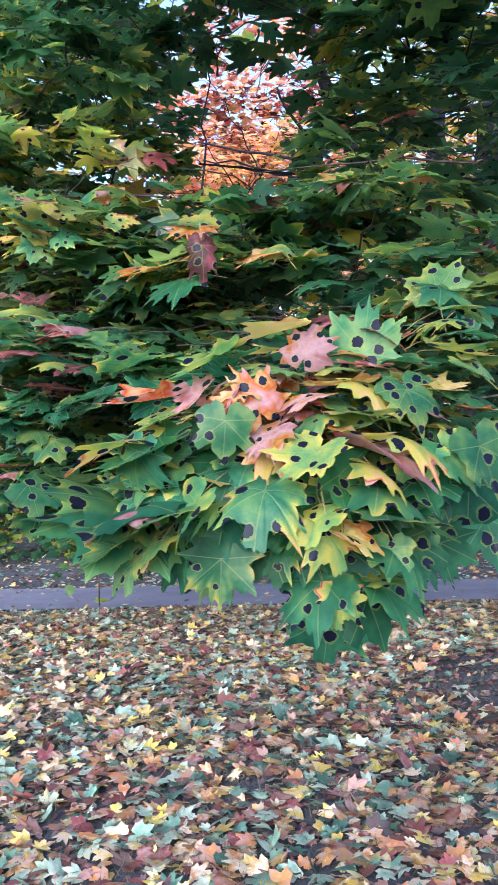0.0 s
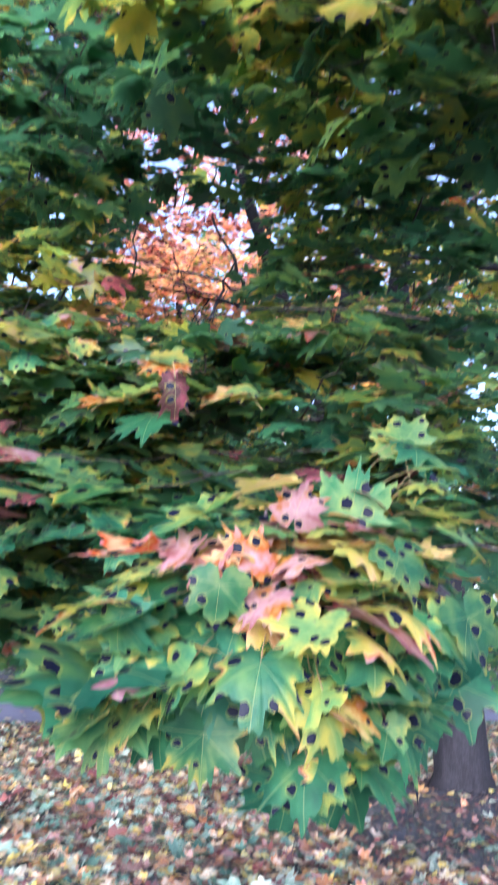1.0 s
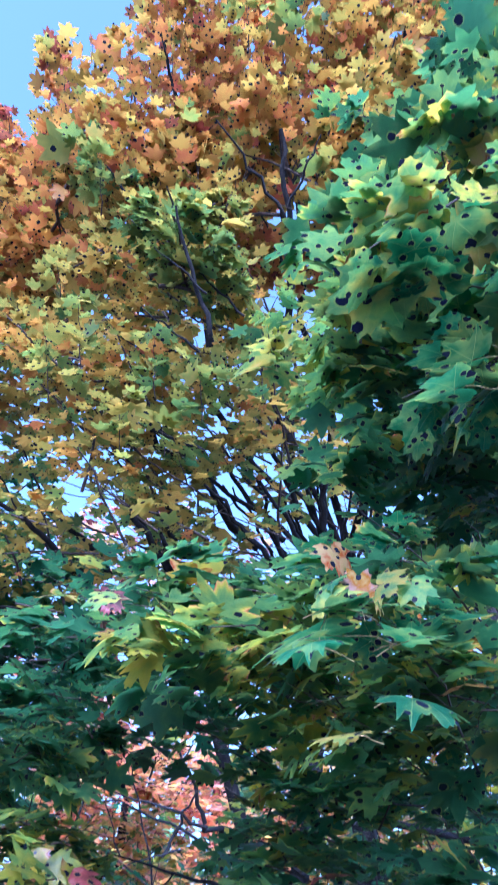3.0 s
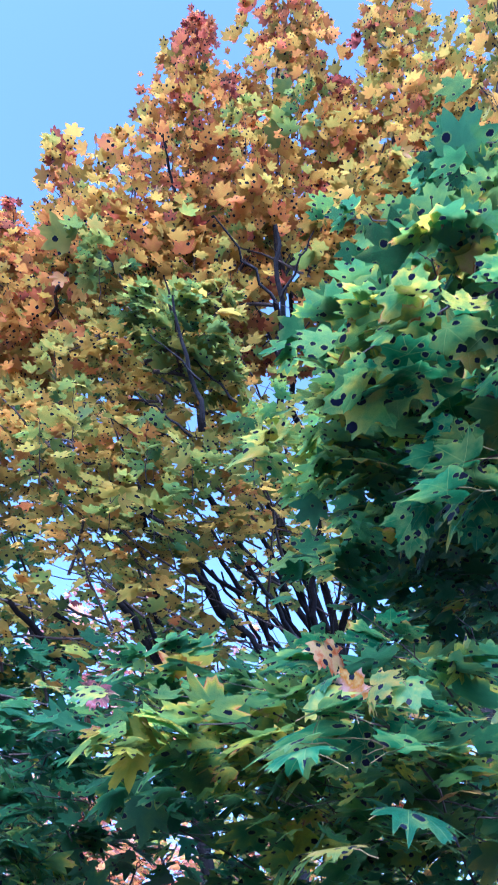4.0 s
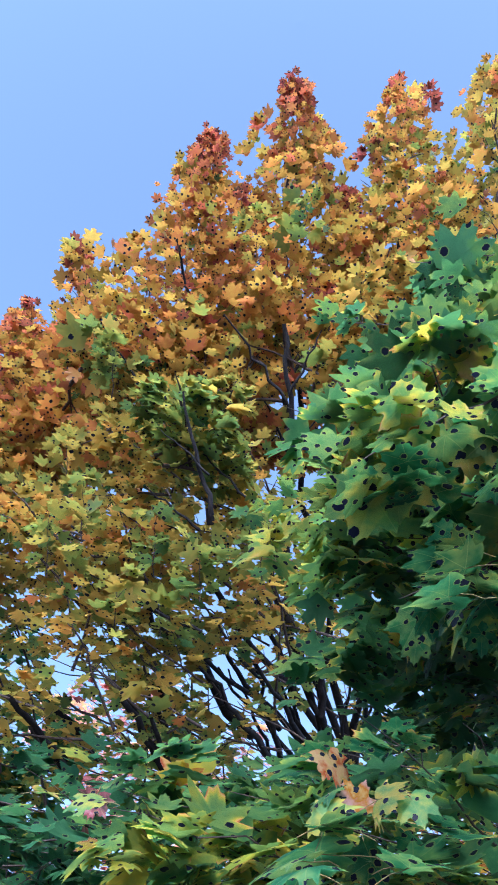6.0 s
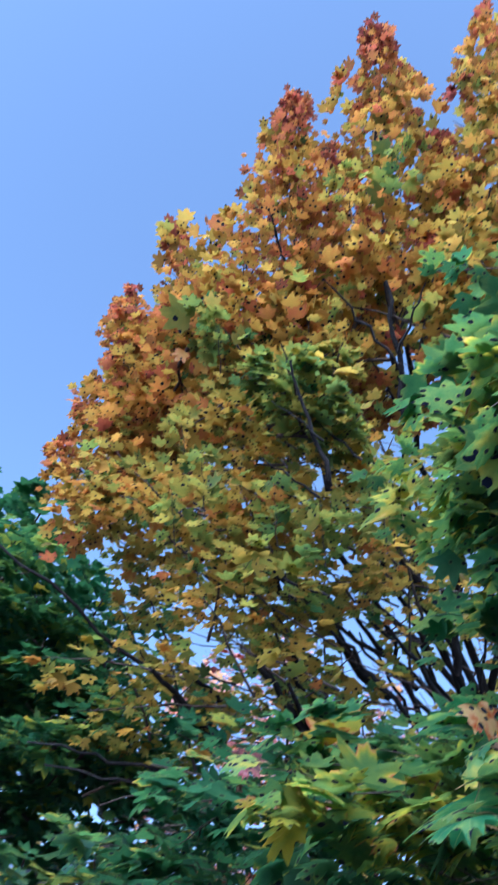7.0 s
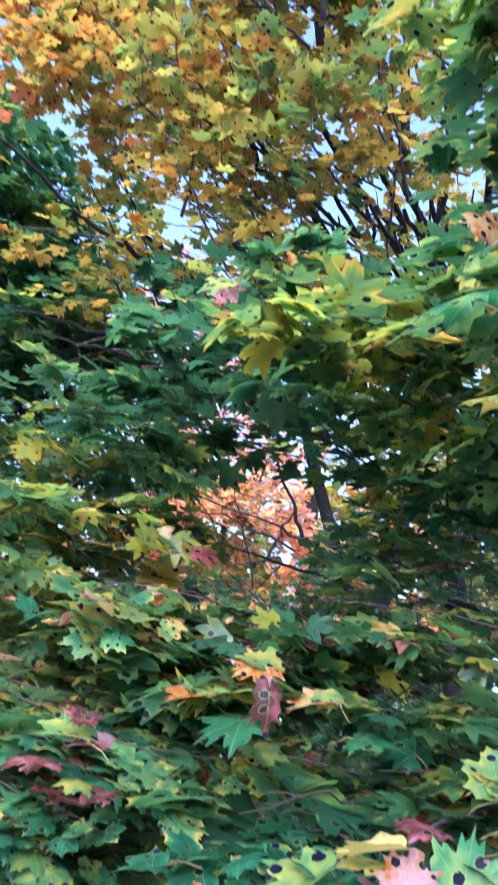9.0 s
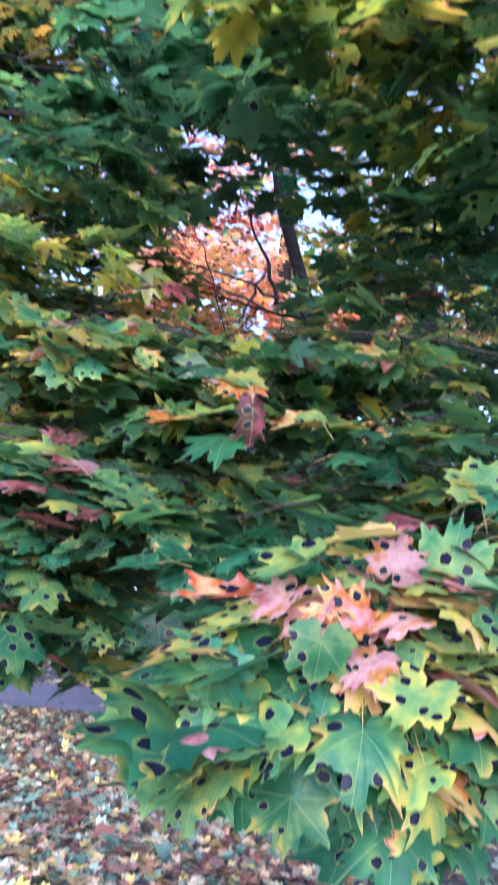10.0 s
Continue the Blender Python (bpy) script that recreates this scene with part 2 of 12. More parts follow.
def leaf_arrays(batch, shapes):
    """Points, triangles and the three maps of many leaves. batch: places, ways, normals, sizes, tones, rims."""
    P, W, N, S, T, E = batch
    Y = unit(W)
    X = unit(np.cross(Y, N))
    Z = np.cross(X, Y)
    kind = rng.integers(0, len(shapes), len(P))
    out_v, out_f, out_s, out_t, out_r, start = [], [], [], [], [], 0
    for k, (tv, tf, rim) in enumerate(shapes):
        sel = np.where(kind == k)[0]
        if not len(sel):
            continue
        m, q = len(sel), len(tv)
        local = tv[None] * S[sel][:, None, None]
        v = P[sel][:, None] + local[..., :1] * X[sel][:, None] + local[..., 1:2] * Y[sel][:, None] + local[..., 2:] * Z[sel][:, None]
        out_v.append(v.reshape(-1, 3))
        out_f.append((tf[None] + (start + q * np.arange(m))[:, None, None]).reshape(-1, 3))
        out_s.append(np.tile(tv[:, :2], (m, 1)))
        out_t.append(np.column_stack([np.repeat(T[sel], q), np.repeat(rng.random(m), q)]))
        out_r.append(np.column_stack([np.tile(rim, m), np.repeat(E[sel], q)]))
        start += m * q
    return [np.concatenate(a) for a in (out_v, out_f, out_s, out_t, out_r)]


def fast_mesh(name, verts, faces, maps=()):
    me = bpy.data.meshes.new(name)
    me.vertices.add(len(verts))
    me.vertices.foreach_set("co", np.asarray(verts, dtype=np.float32).ravel())
    me.loops.add(faces.size)
    me.loops.foreach_set("vertex_index", faces.astype(np.int32).ravel())
    me.polygons.add(len(faces))
    me.polygons.foreach_set("loop_start", np.arange(0, faces.size, faces.shape[1], dtype=np.int32))
    for label, values in maps:
        layer = me.uv_layers.new(name=label)
        layer.data.foreach_set("uv", values[faces.ravel()].astype(np.float32).ravel())
    me.update(calc_edges=True)
    me.validate()
    return me


def leaves_object(name, batch, shapes, mat, parent=None, smooth=True):
    v, f, s, t, r = leaf_arrays(batch, shapes)
    me = fast_mesh(name, v, f, (("shape", s), ("tone", t), ("rim", r)))
    me.materials.append(mat)
    if smooth:
        me.polygons.foreach_set("use_smooth", np.ones(len(f), dtype=bool))
    ob = new(name, me)
    ob.parent = parent
    return ob


def single_leaves(batch, shapes, mat, parent):
    """Every leaf as a piece of its own."""
    for i in range(len(batch[0])):
        leaves_object("leaf", [a[i:i + 1] for a in batch], shapes, mat, parent)


def joined(batches):
    return [np.concatenate(c) for c in zip(*batches)]


def spray(base, tip, width, n, size, tone, spread=0.1, thick=0.3, droop=0.2, rim=0.08, outer=1.0, tilt=0.3, odd=0.05, open_side=0.55, reds=0.0):
    """Leaves along a bough from base to tip, in a flat fan of that half width. thick 1: all round."""
    base, tip = np.array(base, float), np.array(tip, float)
    d = tip - base
    long = np.linalg.norm(d)
    d = d / long
    side = np.cross(d, (0, 0, 1))
    side = unit(side) if np.linalg.norm(side) > 0.3 else np.array((1.0, 0, 0))
    over = np.cross(side, d)
    cone = thick > 0.8 and reds > 0
    s = rng.random(n) ** (1.15 if cone else 0.75 / outer)
    phi = rng.random(n) * 2 * np.pi
    w = width * (0.12 + 0.88 * (1 - s) ** 0.8 if cone else 0.35 + 0.65 * np.sqrt(np.clip(1.02 - s, 0, 1))) * np.sqrt(rng.random(n))
    if cone:
        w = w * (1.0 + 0.28 * np.sin(s * 17.0 + phi * 2.0 + base[0] * 9.0))
    off = np.cos(phi)[:, None] * side + thick * np.sin(phi)[:, None] * over
    sag = -0.18 * long * (1 - abs(d[2])) * s ** 2
    P = base + s[:, None] * (tip - base) + w[:, None] * off
    P[:, 2] += sag
    W = unit(off) * 0.9 + 0.6 * d + rng.normal(0, 0.35, (n, 3))
    W[:, 2] = W[:, 2] * 0.35 - droop
    N = rng.normal(0, tilt, (n, 3))
    N[:, 2] += 1
    N[:, 1] -= open_side
    S = size * rng.lognormal(0, 0.24, n) * (1.0 - 0.35 * s if cone else 1.0)
    T = np.clip(tone + reds * s ** 2 + rng.normal(0, spread, n), 0, 1)
    strange = rng.random(n) < odd
    T[strange] = rng.choice((0.27, 0.30, 0.33, 0.36, 0.40, 0.44) + ((0.52, 0.58, 0.76, 0.9) if base[2] < 2.4 else (0.38, 0.42)), strange.sum()) + rng.normal(0, 0.04, strange.sum())
    E = rng.random(n) ** 1.5 * 2 * rim
    return [P, W, N, S, T, E]


def tube_arrays(points, radii, sides):
    pts, radii = np.array(points, float), np.array(radii, float)
    d = np.gradient(pts, axis=0)
    d = unit(d)
    a = unit(np.cross(d, np.where(np.abs(d[:, 2:]) > 0.9, (1.0, 0, 0), (0, 0, 1.0))))
    b = np.cross(d, a)
    ang = np.arange(sides) * 2 * np.pi / sides
    ring = pts[:, None] + radii[:, None, None] * (np.cos(ang)[None, :, None] * a[:, None] + np.sin(ang)[None, :, None] * b[:, None])
    k = len(pts)
    i, j = np.meshgrid(np.arange(k - 1), np.arange(sides), indexing="ij")
    j2 = (j + 1) % sides
    f = np.stack([i * sides + j, i * sides + j2, (i + 1) * sides + j2, (i + 1) * sides + j], -1).reshape(-1, 4)
    return ring.reshape(-1, 3), f


def bent(a, b, rise=0.0, wobble=0.04, k=7):
    """A slightly crooked line from a to b; rise bends its middle up."""
    a, b = np.array(a, float), np.array(b, float)
    s = np.linspace(0, 1, k)[:, None]
    p = a + (b - a) * s
    long = np.linalg.norm(b - a)
    p[:, 2] += (rise * long * 4 * s * (1 - s))[:, 0]
    p[1:-1] += rng.normal(0, wobble * long / k * 2, (k - 2, 3))
    return p


def tube_object(name, tubes, sides, mat, parent=None):
    vs, fs, start = [], [], 0
    for points, radii in tubes:
        v, f = tube_arrays(points, radii, sides)
        vs.append(v)
        fs.append(f + start)
        start += len(v)
    me = fast_mesh(name, np.concatenate(vs), np.concatenate(fs))
    me.materials.append(mat)
    me.polygons.foreach_set("use_smooth", np.ones(len(me.polygons), dtype=bool))
    ob = new(name, me)
    ob.parent = parent
    return ob


def twigs_of(base, tip, width, count, r):
    """The bough's own axis and its side twigs, as tubes."""
    axis = bent(base, tip, 0.04, 0.05, 7)
    long = np.linalg.norm(np.array(tip, float) - base)
    out = [(axis, np.linspace(r, r * 0.25, 7))]
    d = unit(np.array(tip, float) - base)
    side = np.cross(d, (0, 0, 1))
    side = unit(side) if np.linalg.norm(side) > 0.3 else np.array((1.0, 0, 0))
    for i in range(count):
        s = rng.uniform(0.2, 0.9)
        p = axis[int(s * 6)]
        way = d * 0.8 + side * rng.choice((-1, 1)) * rng.uniform(0.5, 1.1) + rng.normal(0, 0.25, 3) + np.array((0, 0, 0.15))
        out.append((bent(p, p + unit(way) * width * (1.1 - s) * rng.uniform(0.5, 1.0), 0.05, 0.08, 4), np.linspace(r * 0.45, r * 0.12, 4)))
    return out


class Tree:
    """A maple: trunk and limbs one by one; the leaves of all boughs are gathered, and made at the end."""

    def __init__(self, label, place, group="maples by the path"):
        self.root = tagged(new("maple_tree"), label, "tree", group)
        self.root.location = (0, 0, 0)
        self.leaves = []
        self.place = place

    def trunk(self, points, radii, name="trunk", sides=12):
        tube_object(name, [(points, radii)], sides, BARK, self.root)

    def limb(self, a, b, r1, r2, rise=0.05):
        tube_object("limb", [(bent(a, b, rise, 0.06, 9), np.linspace(r1, r2, 9))], 7, BARK, self.root)

    def bough(self, base, tip, width, n, size, tone, spread=0.1, r=0.0035, twigs=5, **more):
        self.leaves.append(spray(base, tip, width, n, size, tone, spread, **more))
        if twigs:
            tube_object("branch", twigs_of(base, tip, width, twigs, r), 4, TWIG, self.root)

    def fill(self, centre, radii, boughs, each, long, width, size, tone, spread=0.1, up=0.3, **more):
        """Boughs strewn through an egg-shaped part of the crown, pointing out and up."""
        c = np.array(centre, float)
        for i in range(boughs):
            v = unit(rng.normal(0, 1, 3)) * rng.random() ** 0.4
            p = c + v * np.array(radii)
            way = unit(unit(v) * np.array((1, 1, 0.3)) + np.array((0, 0, up)) + rng.normal(0, 0.3, 3))
            self.bough(p - way * long * 0.5, p + way * long * 0.5, width, each, size, tone + rng.normal(0, spread * 0.7), spread, r=0.017, twigs=4, **more)

    def leaf(self, place, way, normal, size, tone, rim, stalk=None, slim=1.0, flat=False):
        """One leaf by itself, with its stalk."""
        ob = leaves_object("leaf", [np.array([a], float) for a in (place, way, normal)] + [np.array([v], float) for v in (size, tone, rim)],
                           [(tv * (slim, 1, 1), tf, r) for tv, tf, r in (FINE if flat else CURLED)], LEAF, self.root)
        end = np.array(place) - unit(np.array(way)) * size * 0.9 - np.array((0, 0, 0.25 * size)) if stalk is None else np.array(stalk)
        tube_object("stalk", [(bent(place, end, 0.06, 0.05, 5), np.full(5, 0.0008))], 5, STALK, ob)

    def clear(self, a, b, ra, rb):
        """A gap between the boughs: leaves within a tapered passage are left out."""
        a, b = np.array(a, float), np.array(b, float)
        for i, batch in enumerate(self.leaves):
            P = batch[0]
            s = np.clip(((P - a) @ (b - a)) / ((b - a) @ (b - a)), 0, 1)
            d = np.linalg.norm(P - a - s[:, None] * (b - a), axis=1)
            out = d > (ra + (rb - ra) * s) * rng.uniform(0.45, 1.3, len(P))
            self.leaves[i] = [c[out] for c in batch]

    def finish(self, shapes, mat, near=None, near_count=0):
        batch = joined(self.leaves)
        if near is not None:
            dist = np.linalg.norm(batch[0] - np.array(near), axis=1)
            order = np.argsort(dist)
            single_leaves([a[order[:near_count]] for a in batch], FINE, LEAF, self.root)
            batch = [a[order[near_count:]] for a in batch]
        tagged(leaves_object("crown", batch, shapes, mat, self.root), kind="stuff")

# ---- ground ----
def ground_height(x, y):
    h = 0.05 * noise.noise(Vector((x * 0.35, y * 0.35, 0))) + 0.02 * noise.noise(Vector((x * 1.6, y * 1.6, 3)))
    if y > 15.2:
        h += min(0.5, 0.12 * (y - 15.2))
    if 11.0 < y < 15.0:
        h *= 0.2
    return h


def grid_mesh(name, xs, ys, height):
    v = np.array([(x, y, height(x, y)) for y in ys for x in xs])
    nx = len(xs)
    f = np.array([(j * nx + i, j * nx + i + 1, (j + 1) * nx + i + 1, (j + 1) * nx + i) for j in range(len(ys) - 1) for i in range(nx - 1)])
    me = fast_mesh(name, v, f)
    me.polygons.foreach_set("use_smooth", np.ones(len(f), dtype=bool))
    return me


xs = np.concatenate([[-1500, -300, -80, -30], np.linspace(-14, 14, 85), [30, 80, 300, 1500]])
ys = np.concatenate([[-1500, -300, -60, -12], np.linspace(-4, 22, 79), [30, 60, 300, 1500]])
ground = tagged(new("ground", grid_mesh("ground", xs, ys, ground_height)), "dark trodden soil under the trees", "ground", kind="structure")
ground.data.materials.append(SOIL)
path_ys = np.linspace(11.3, 14.4, 8)
path = tagged(new("road", grid_mesh("road", np.linspace(-40, 40, 81), path_ys, lambda x, y: 0.035 + 0.03 * math.sin((y - 11.3) / 3.1 * math.pi))), "grey asphalt footpath with a few fallen leaves", "path", kind="structure")
path.data.materials.append(ASPHALT)


def litter(n, x0, x1, y0, y1, lift=0.012, size=0.06):
    P = np.column_stack([rng.uniform(x0, x1, n), rng.uniform(y0, y1, n), np.zeros(n)])
    P[:, 2] = [ground_height(x, y) + lift + 0.02 * rng.random() for x, y in P[:, :2]]
    a = rng.random(n) * 2 * np.pi
    W = np.column_stack([np.cos(a), np.sin(a), rng.normal(0, 0.18, n)])
    N = rng.normal(0, 0.36, (n, 3))
    N[:, 2] += 1
    N *= rng.choice((1, 1, 1, -1), n)[:, None]
    S = size * rng.lognormal(0, 0.25, n)
    T = np.clip(rng.choice((0.08, 0.22, 0.44, 0.56, 0.66, 0.77, 0.9), n, p=(0.11, 0.21, 0.11, 0.21, 0.12, 0.10, 0.14)) + rng.normal(0, 0.07, n), 0, 1)
    return [P, W, N, S, T, rng.random(n) * 0.15]


batch = litter(30000, -5.5, 5.5, 2.2, 11.3, size=0.06)
bare = np.hypot((batch[0][:, 0] - 2.3) / 0.9, (batch[0][:, 1] - 6.1) / 1.2) < 1 + 0.25 * rng.random(len(batch[0]))
keep = ~(bare & (rng.random(len(bare)) < 0.85))
batch = [a[keep] for a in batch]
close = np.where((batch[0][:, 1] > 2.55) & (batch[0][:, 1] < 3.75) & (np.abs(batch[0][:, 0]) < 1.3))[0][:300]
rest = np.ones(len(batch[0]), dtype=bool)
rest[close] = False
tagged(leaves_object("leaf_litter", [a[rest] for a in batch], MID, LEAF_DRY), "thick autumn litter of fallen maple leaves", "fallen leaves", kind="stuff")
single_leaves([a[close] for a in batch], FINE, LEAF_DRY, ground)
crumbs = litter(26000, -5.5, 5.5, 2.2, 11.3, 0.004, 0.028)
crumbs[4] = np.clip(rng.normal(0.92, 0.14, len(crumbs[4])), 0.5, 1)
tagged(leaves_object("leaf_crumbs", crumbs, FAR, LEAF_DRY), "dark old leaf scraps on the soil", "fallen leaves", kind="stuff")
tagged(leaves_object("leaf_litter", litter(9000, -6.5, 6.5, -4, 2.2), FAR, LEAF_DRY), "fallen maple leaves under the near boughs", "fallen leaves", kind="stuff")
strewn = litter(420, -12, 12, 11.4, 14.3, 0.05, 0.055)
tagged(leaves_object("leaf_litter", strewn, FAR, LEAF_DRY), "single pale leaves on the asphalt path", "fallen leaves", kind="stuff")
tagged(leaves_object("leaf_litter", litter(5000, -9, 9, 14.4, 21), FAR, LEAF_DRY), "fallen leaves beyond the path", "fallen leaves", kind="stuff")

def distant_woods():
    """The far edge of the wood, a long uneven bank of foliage with gaps."""
    batches = []
    for i in range(420):
        a = rng.uniform(-1.1, 1.1)
        far_off = rng.uniform(27, 36)
        top = 15.5 + 2.0 * math.sin(a * 7.0) + 1.6 * math.sin(a * 17.0 + 1.0)
        z = rng.uniform(0.3, max(top, 3.0))
        c = np.array((math.sin(a) * far_off, math.cos(a) * far_off, z))
        way = rng.normal(0, 1, 3) * (1, 1, 0.4)
        way = unit(way) * 1.6
        batches.append(spray(c - way, c + way, 1.5, 90, 0.24, rng.choice((0.12, 0.24, 0.36, 0.46, 0.56)), 0.07, thick=0.9, open_side=1.0, tilt=0.6, odd=0.0))
    tagged(leaves_object("distant_woods", joined(batches), FAR, LEAF_WOOD), "olive and tan autumn woods in the distance", "woods", kind="stuff")


def grass_blades(n, x0, x1, y0, y1):
    """Thin withered grass between the fallen leaves, in uneven tufts."""
    c = np.column_stack([rng.uniform(x0, x1, n // 14), rng.uniform(y0, y1, n // 14)])
    root = c[rng.integers(0, len(c), n)] + rng.normal(0, 0.05, (n, 2))
    z = np.array([ground_height(x, y) for x, y in root])
    a, lean, high = rng.random(n) * 6.283, rng.normal(0, 0.03, (n, 2)), rng.uniform(0.03, 0.075, n)
    side = 0.0016 * np.column_stack([np.cos(a), np.sin(a)])
    v = np.empty((n, 3, 3))
    v[:, 0, :2], v[:, 1, :2], v[:, 2, :2] = root - side, root + side, root + lean
    v[:, 0, 2], v[:, 1, 2], v[:, 2, 2] = z, z, z + high
    me = fast_mesh("grass", v.reshape(-1, 3), np.arange(3 * n).reshape(-1, 3))
    me.materials.append(GRASS)
    tagged(new("grass", me), "thin withered grass between the fallen leaves", "grass", kind="stuff")


grass_blades(16000, -2.6, 2.6, 2.3, 6.5)

# ---- the large maple by the path ----
big = Tree("tall maple turning yellow and orange, with ascending shoots", (2.8, 7.0))
big.trunk([(2.78, 6.99, -0.1), (2.78, 6.99, 0.15), (2.72, 6.98, 1.5), (2.42, 6.95, 3.4), (2.25, 6.8, 4.6), (2.3, 6.5, 5.6)], (0.36, 0.25, 0.21, 0.17, 0.11, 0.05))
big.bough((-0.44, 2.37, 7.34), (-0.72, 0.7, 8.54), 0.83, 580, 0.068, 0.64, 0.09, thick=1.0, reds=0.13, droop=0.15, r=0.016, twigs=8, tilt=0.38, open_side=0)
big.bough((0.22, 1.83, 7.54), (-0.14, 0.14, 8.71), 0.78, 580, 0.068, 0.62, 0.09, thick=1.0, reds=0.13, droop=0.15, r=0.016, twigs=8, tilt=0.38, open_side=0)
big.bough((1.12, 1.57, 7.49), (0.68, -0.01, 8.56), 0.83, 580, 0.068, 0.53, 0.09, thick=1.0, reds=0.13, droop=0.15, r=0.016, twigs=8, tilt=0.38, open_side=0)
big.bough((1.7, 1.13, 7.34), (1.38, -0.41, 8.44), 0.97, 611, 0.068, 0.49, 0.09, thick=1.0, reds=0.13, droop=0.15, r=0.016, twigs=8, tilt=0.38, open_side=0)
big.bough((-1.14, 2.8, 6.81), (-1.52, 1.71, 7.79), 0.51, 336, 0.068, 0.60, 0.09, thick=1.0, reds=0.13, droop=0.15, r=0.016, twigs=8, tilt=0.38, open_side=0)
big.bough((-1.54, 2.92, 6.65), (-1.86, 2.15, 7.43), 0.51, 274, 0.068, 0.60, 0.09, thick=1.0, reds=0.13, droop=0.15, r=0.016, twigs=8, tilt=0.38, open_side=0)
big.bough((-0.08, 2.16, 7.54), (-0.31, 0.99, 8.31), 0.55, 228, 0.068, 0.60, 0.09, thick=1.0, reds=0.13, droop=0.15, r=0.016, twigs=8, tilt=0.38, open_side=0)
big.bough((0.72, 1.77, 7.61), (0.5, 0.8, 8.3), 0.60, 228, 0.068, 0.64, 0.09, thick=1.0, reds=0.13, droop=0.15, r=0.016, twigs=8, tilt=0.38, open_side=0)
big.bough((-0.79, 2.44, 7.28), (-1.0, 1.64, 7.89), 0.58, 182, 0.068, 0.60, 0.09, thick=1.0, reds=0.13, droop=0.15, r=0.016, twigs=8, tilt=0.38, open_side=0)
big.bough((1.42, 1.26, 7.51), (1.23, 0.47, 8.22), 0.58, 228, 0.068, 0.56, 0.09, thick=1.0, reds=0.13, droop=0.15, r=0.016, twigs=8, tilt=0.38, open_side=0)
big.bough((-1.52, 2.83, 6.62), (-1.92, 2.18, 7.3), 0.45, 290, 0.068, 0.60, 0.08, thick=1.0, reds=0.13, droop=0.15, r=0.014, twigs=7, tilt=0.38, open_side=0)
big.bough((-1.54, 3.27, 6.32), (-2.04, 2.88, 6.8), 0.45, 274, 0.068, 0.59, 0.08, thick=1.0, reds=0.13, droop=0.15, r=0.014, twigs=7, tilt=0.38, open_side=0)
big.bough((-1.58, 3.42, 5.93), (-2.16, 3.02, 6.41), 0.45, 290, 0.068, 0.57, 0.08, thick=1.0, reds=0.13, droop=0.15, r=0.014, twigs=7, tilt=0.38, open_side=0)
big.bough((-1.53, 3.24, 6.31), (-1.65, 2.47, 7.22), 0.10, 70, 0.068, 0.55, 0.08, thick=1.0, reds=0.13, droop=0.15, r=0.01, twigs=3, tilt=0.38, open_side=0)
big.bough((-0.06, 2.37, 7.01), (-0.31, 1.67, 8.52), 0.19, 70, 0.068, 0.56, 0.08, thick=1.0, reds=0.13, droop=0.15, r=0.01, twigs=3, tilt=0.38, open_side=0)
big.bough((-0.33, 2.24, 7.07), (-0.53, 1.33, 7.84), 0.17, 70, 0.068, 0.59, 0.08, thick=1.0, reds=0.13, droop=0.15, r=0.01, twigs=3, tilt=0.38, open_side=0)
big.bough((0.8, 2.24, 6.97), (0.55, 1.17, 8.23), 0.18, 70, 0.068, 0.53, 0.08, thick=1.0, reds=0.13, droop=0.15, r=0.01, twigs=3, tilt=0.38, open_side=0)
big.bough((1.39, 1.41, 7.15), (1.09, 0.45, 7.89), 0.13, 70, 0.068, 0.60, 0.08, thick=1.0, reds=0.13, droop=0.15, r=0.01, twigs=3, tilt=0.38, open_side=0)
big.bough((-0.49, 2.58, 6.89), (-0.7, 1.74, 7.97), 0.15, 70, 0.068, 0.58, 0.08, thick=1.0, reds=0.13, droop=0.15, r=0.01, twigs=3, tilt=0.38, open_side=0)
big.bough((-0.85, 2.98, 6.63), (-0.89, 2.06, 7.45), 0.26, 70, 0.068, 0.59, 0.08, thick=1.0, reds=0.13, droop=0.15, r=0.01, twigs=3, tilt=0.38, open_side=0)
big.bough((0.71, 2.18, 7.02), (0.48, 1.19, 7.92), 0.27, 70, 0.068, 0.48, 0.08, thick=1.0, reds=0.13, droop=0.15, r=0.01, twigs=3, tilt=0.38, open_side=0)
big.bough((1.23, 1.51, 7.16), (0.96, 0.54, 7.92), 0.23, 70, 0.068, 0.52, 0.08, thick=1.0, reds=0.13, droop=0.15, r=0.01, twigs=3, tilt=0.38, open_side=0)
big.bough((1.27, 1.47, 7.16), (1.05, 0.54, 7.99), 0.22, 70, 0.068, 0.51, 0.08, thick=1.0, reds=0.13, droop=0.15, r=0.01, twigs=3, tilt=0.38, open_side=0)
big.bough((-1.18, 3.02, 6.55), (-1.33, 2.15, 7.34), 0.20, 70, 0.068, 0.51, 0.08, thick=1.0, reds=0.13, droop=0.15, r=0.01, twigs=3, tilt=0.38, open_side=0)
big.bough((1.27, 1.49, 7.16), (0.94, 0.64, 7.51), 0.24, 70, 0.068, 0.60, 0.08, thick=1.0, reds=0.13, droop=0.15, r=0.01, twigs=3, tilt=0.38, open_side=0)
big.bough((-1.3, 3.31, 6.31), (-1.84, 2.4, 7.41), 0.12, 70, 0.068, 0.61, 0.08, thick=1.0, reds=0.13, droop=0.15, r=0.01, twigs=3, tilt=0.38, open_side=0)
big.bough((-1.25, 3.11, 6.47), (-1.64, 2.39, 7.76), 0.21, 70, 0.068, 0.60, 0.08, thick=1.0, reds=0.13, droop=0.15, r=0.01, twigs=3, tilt=0.38, open_side=0)
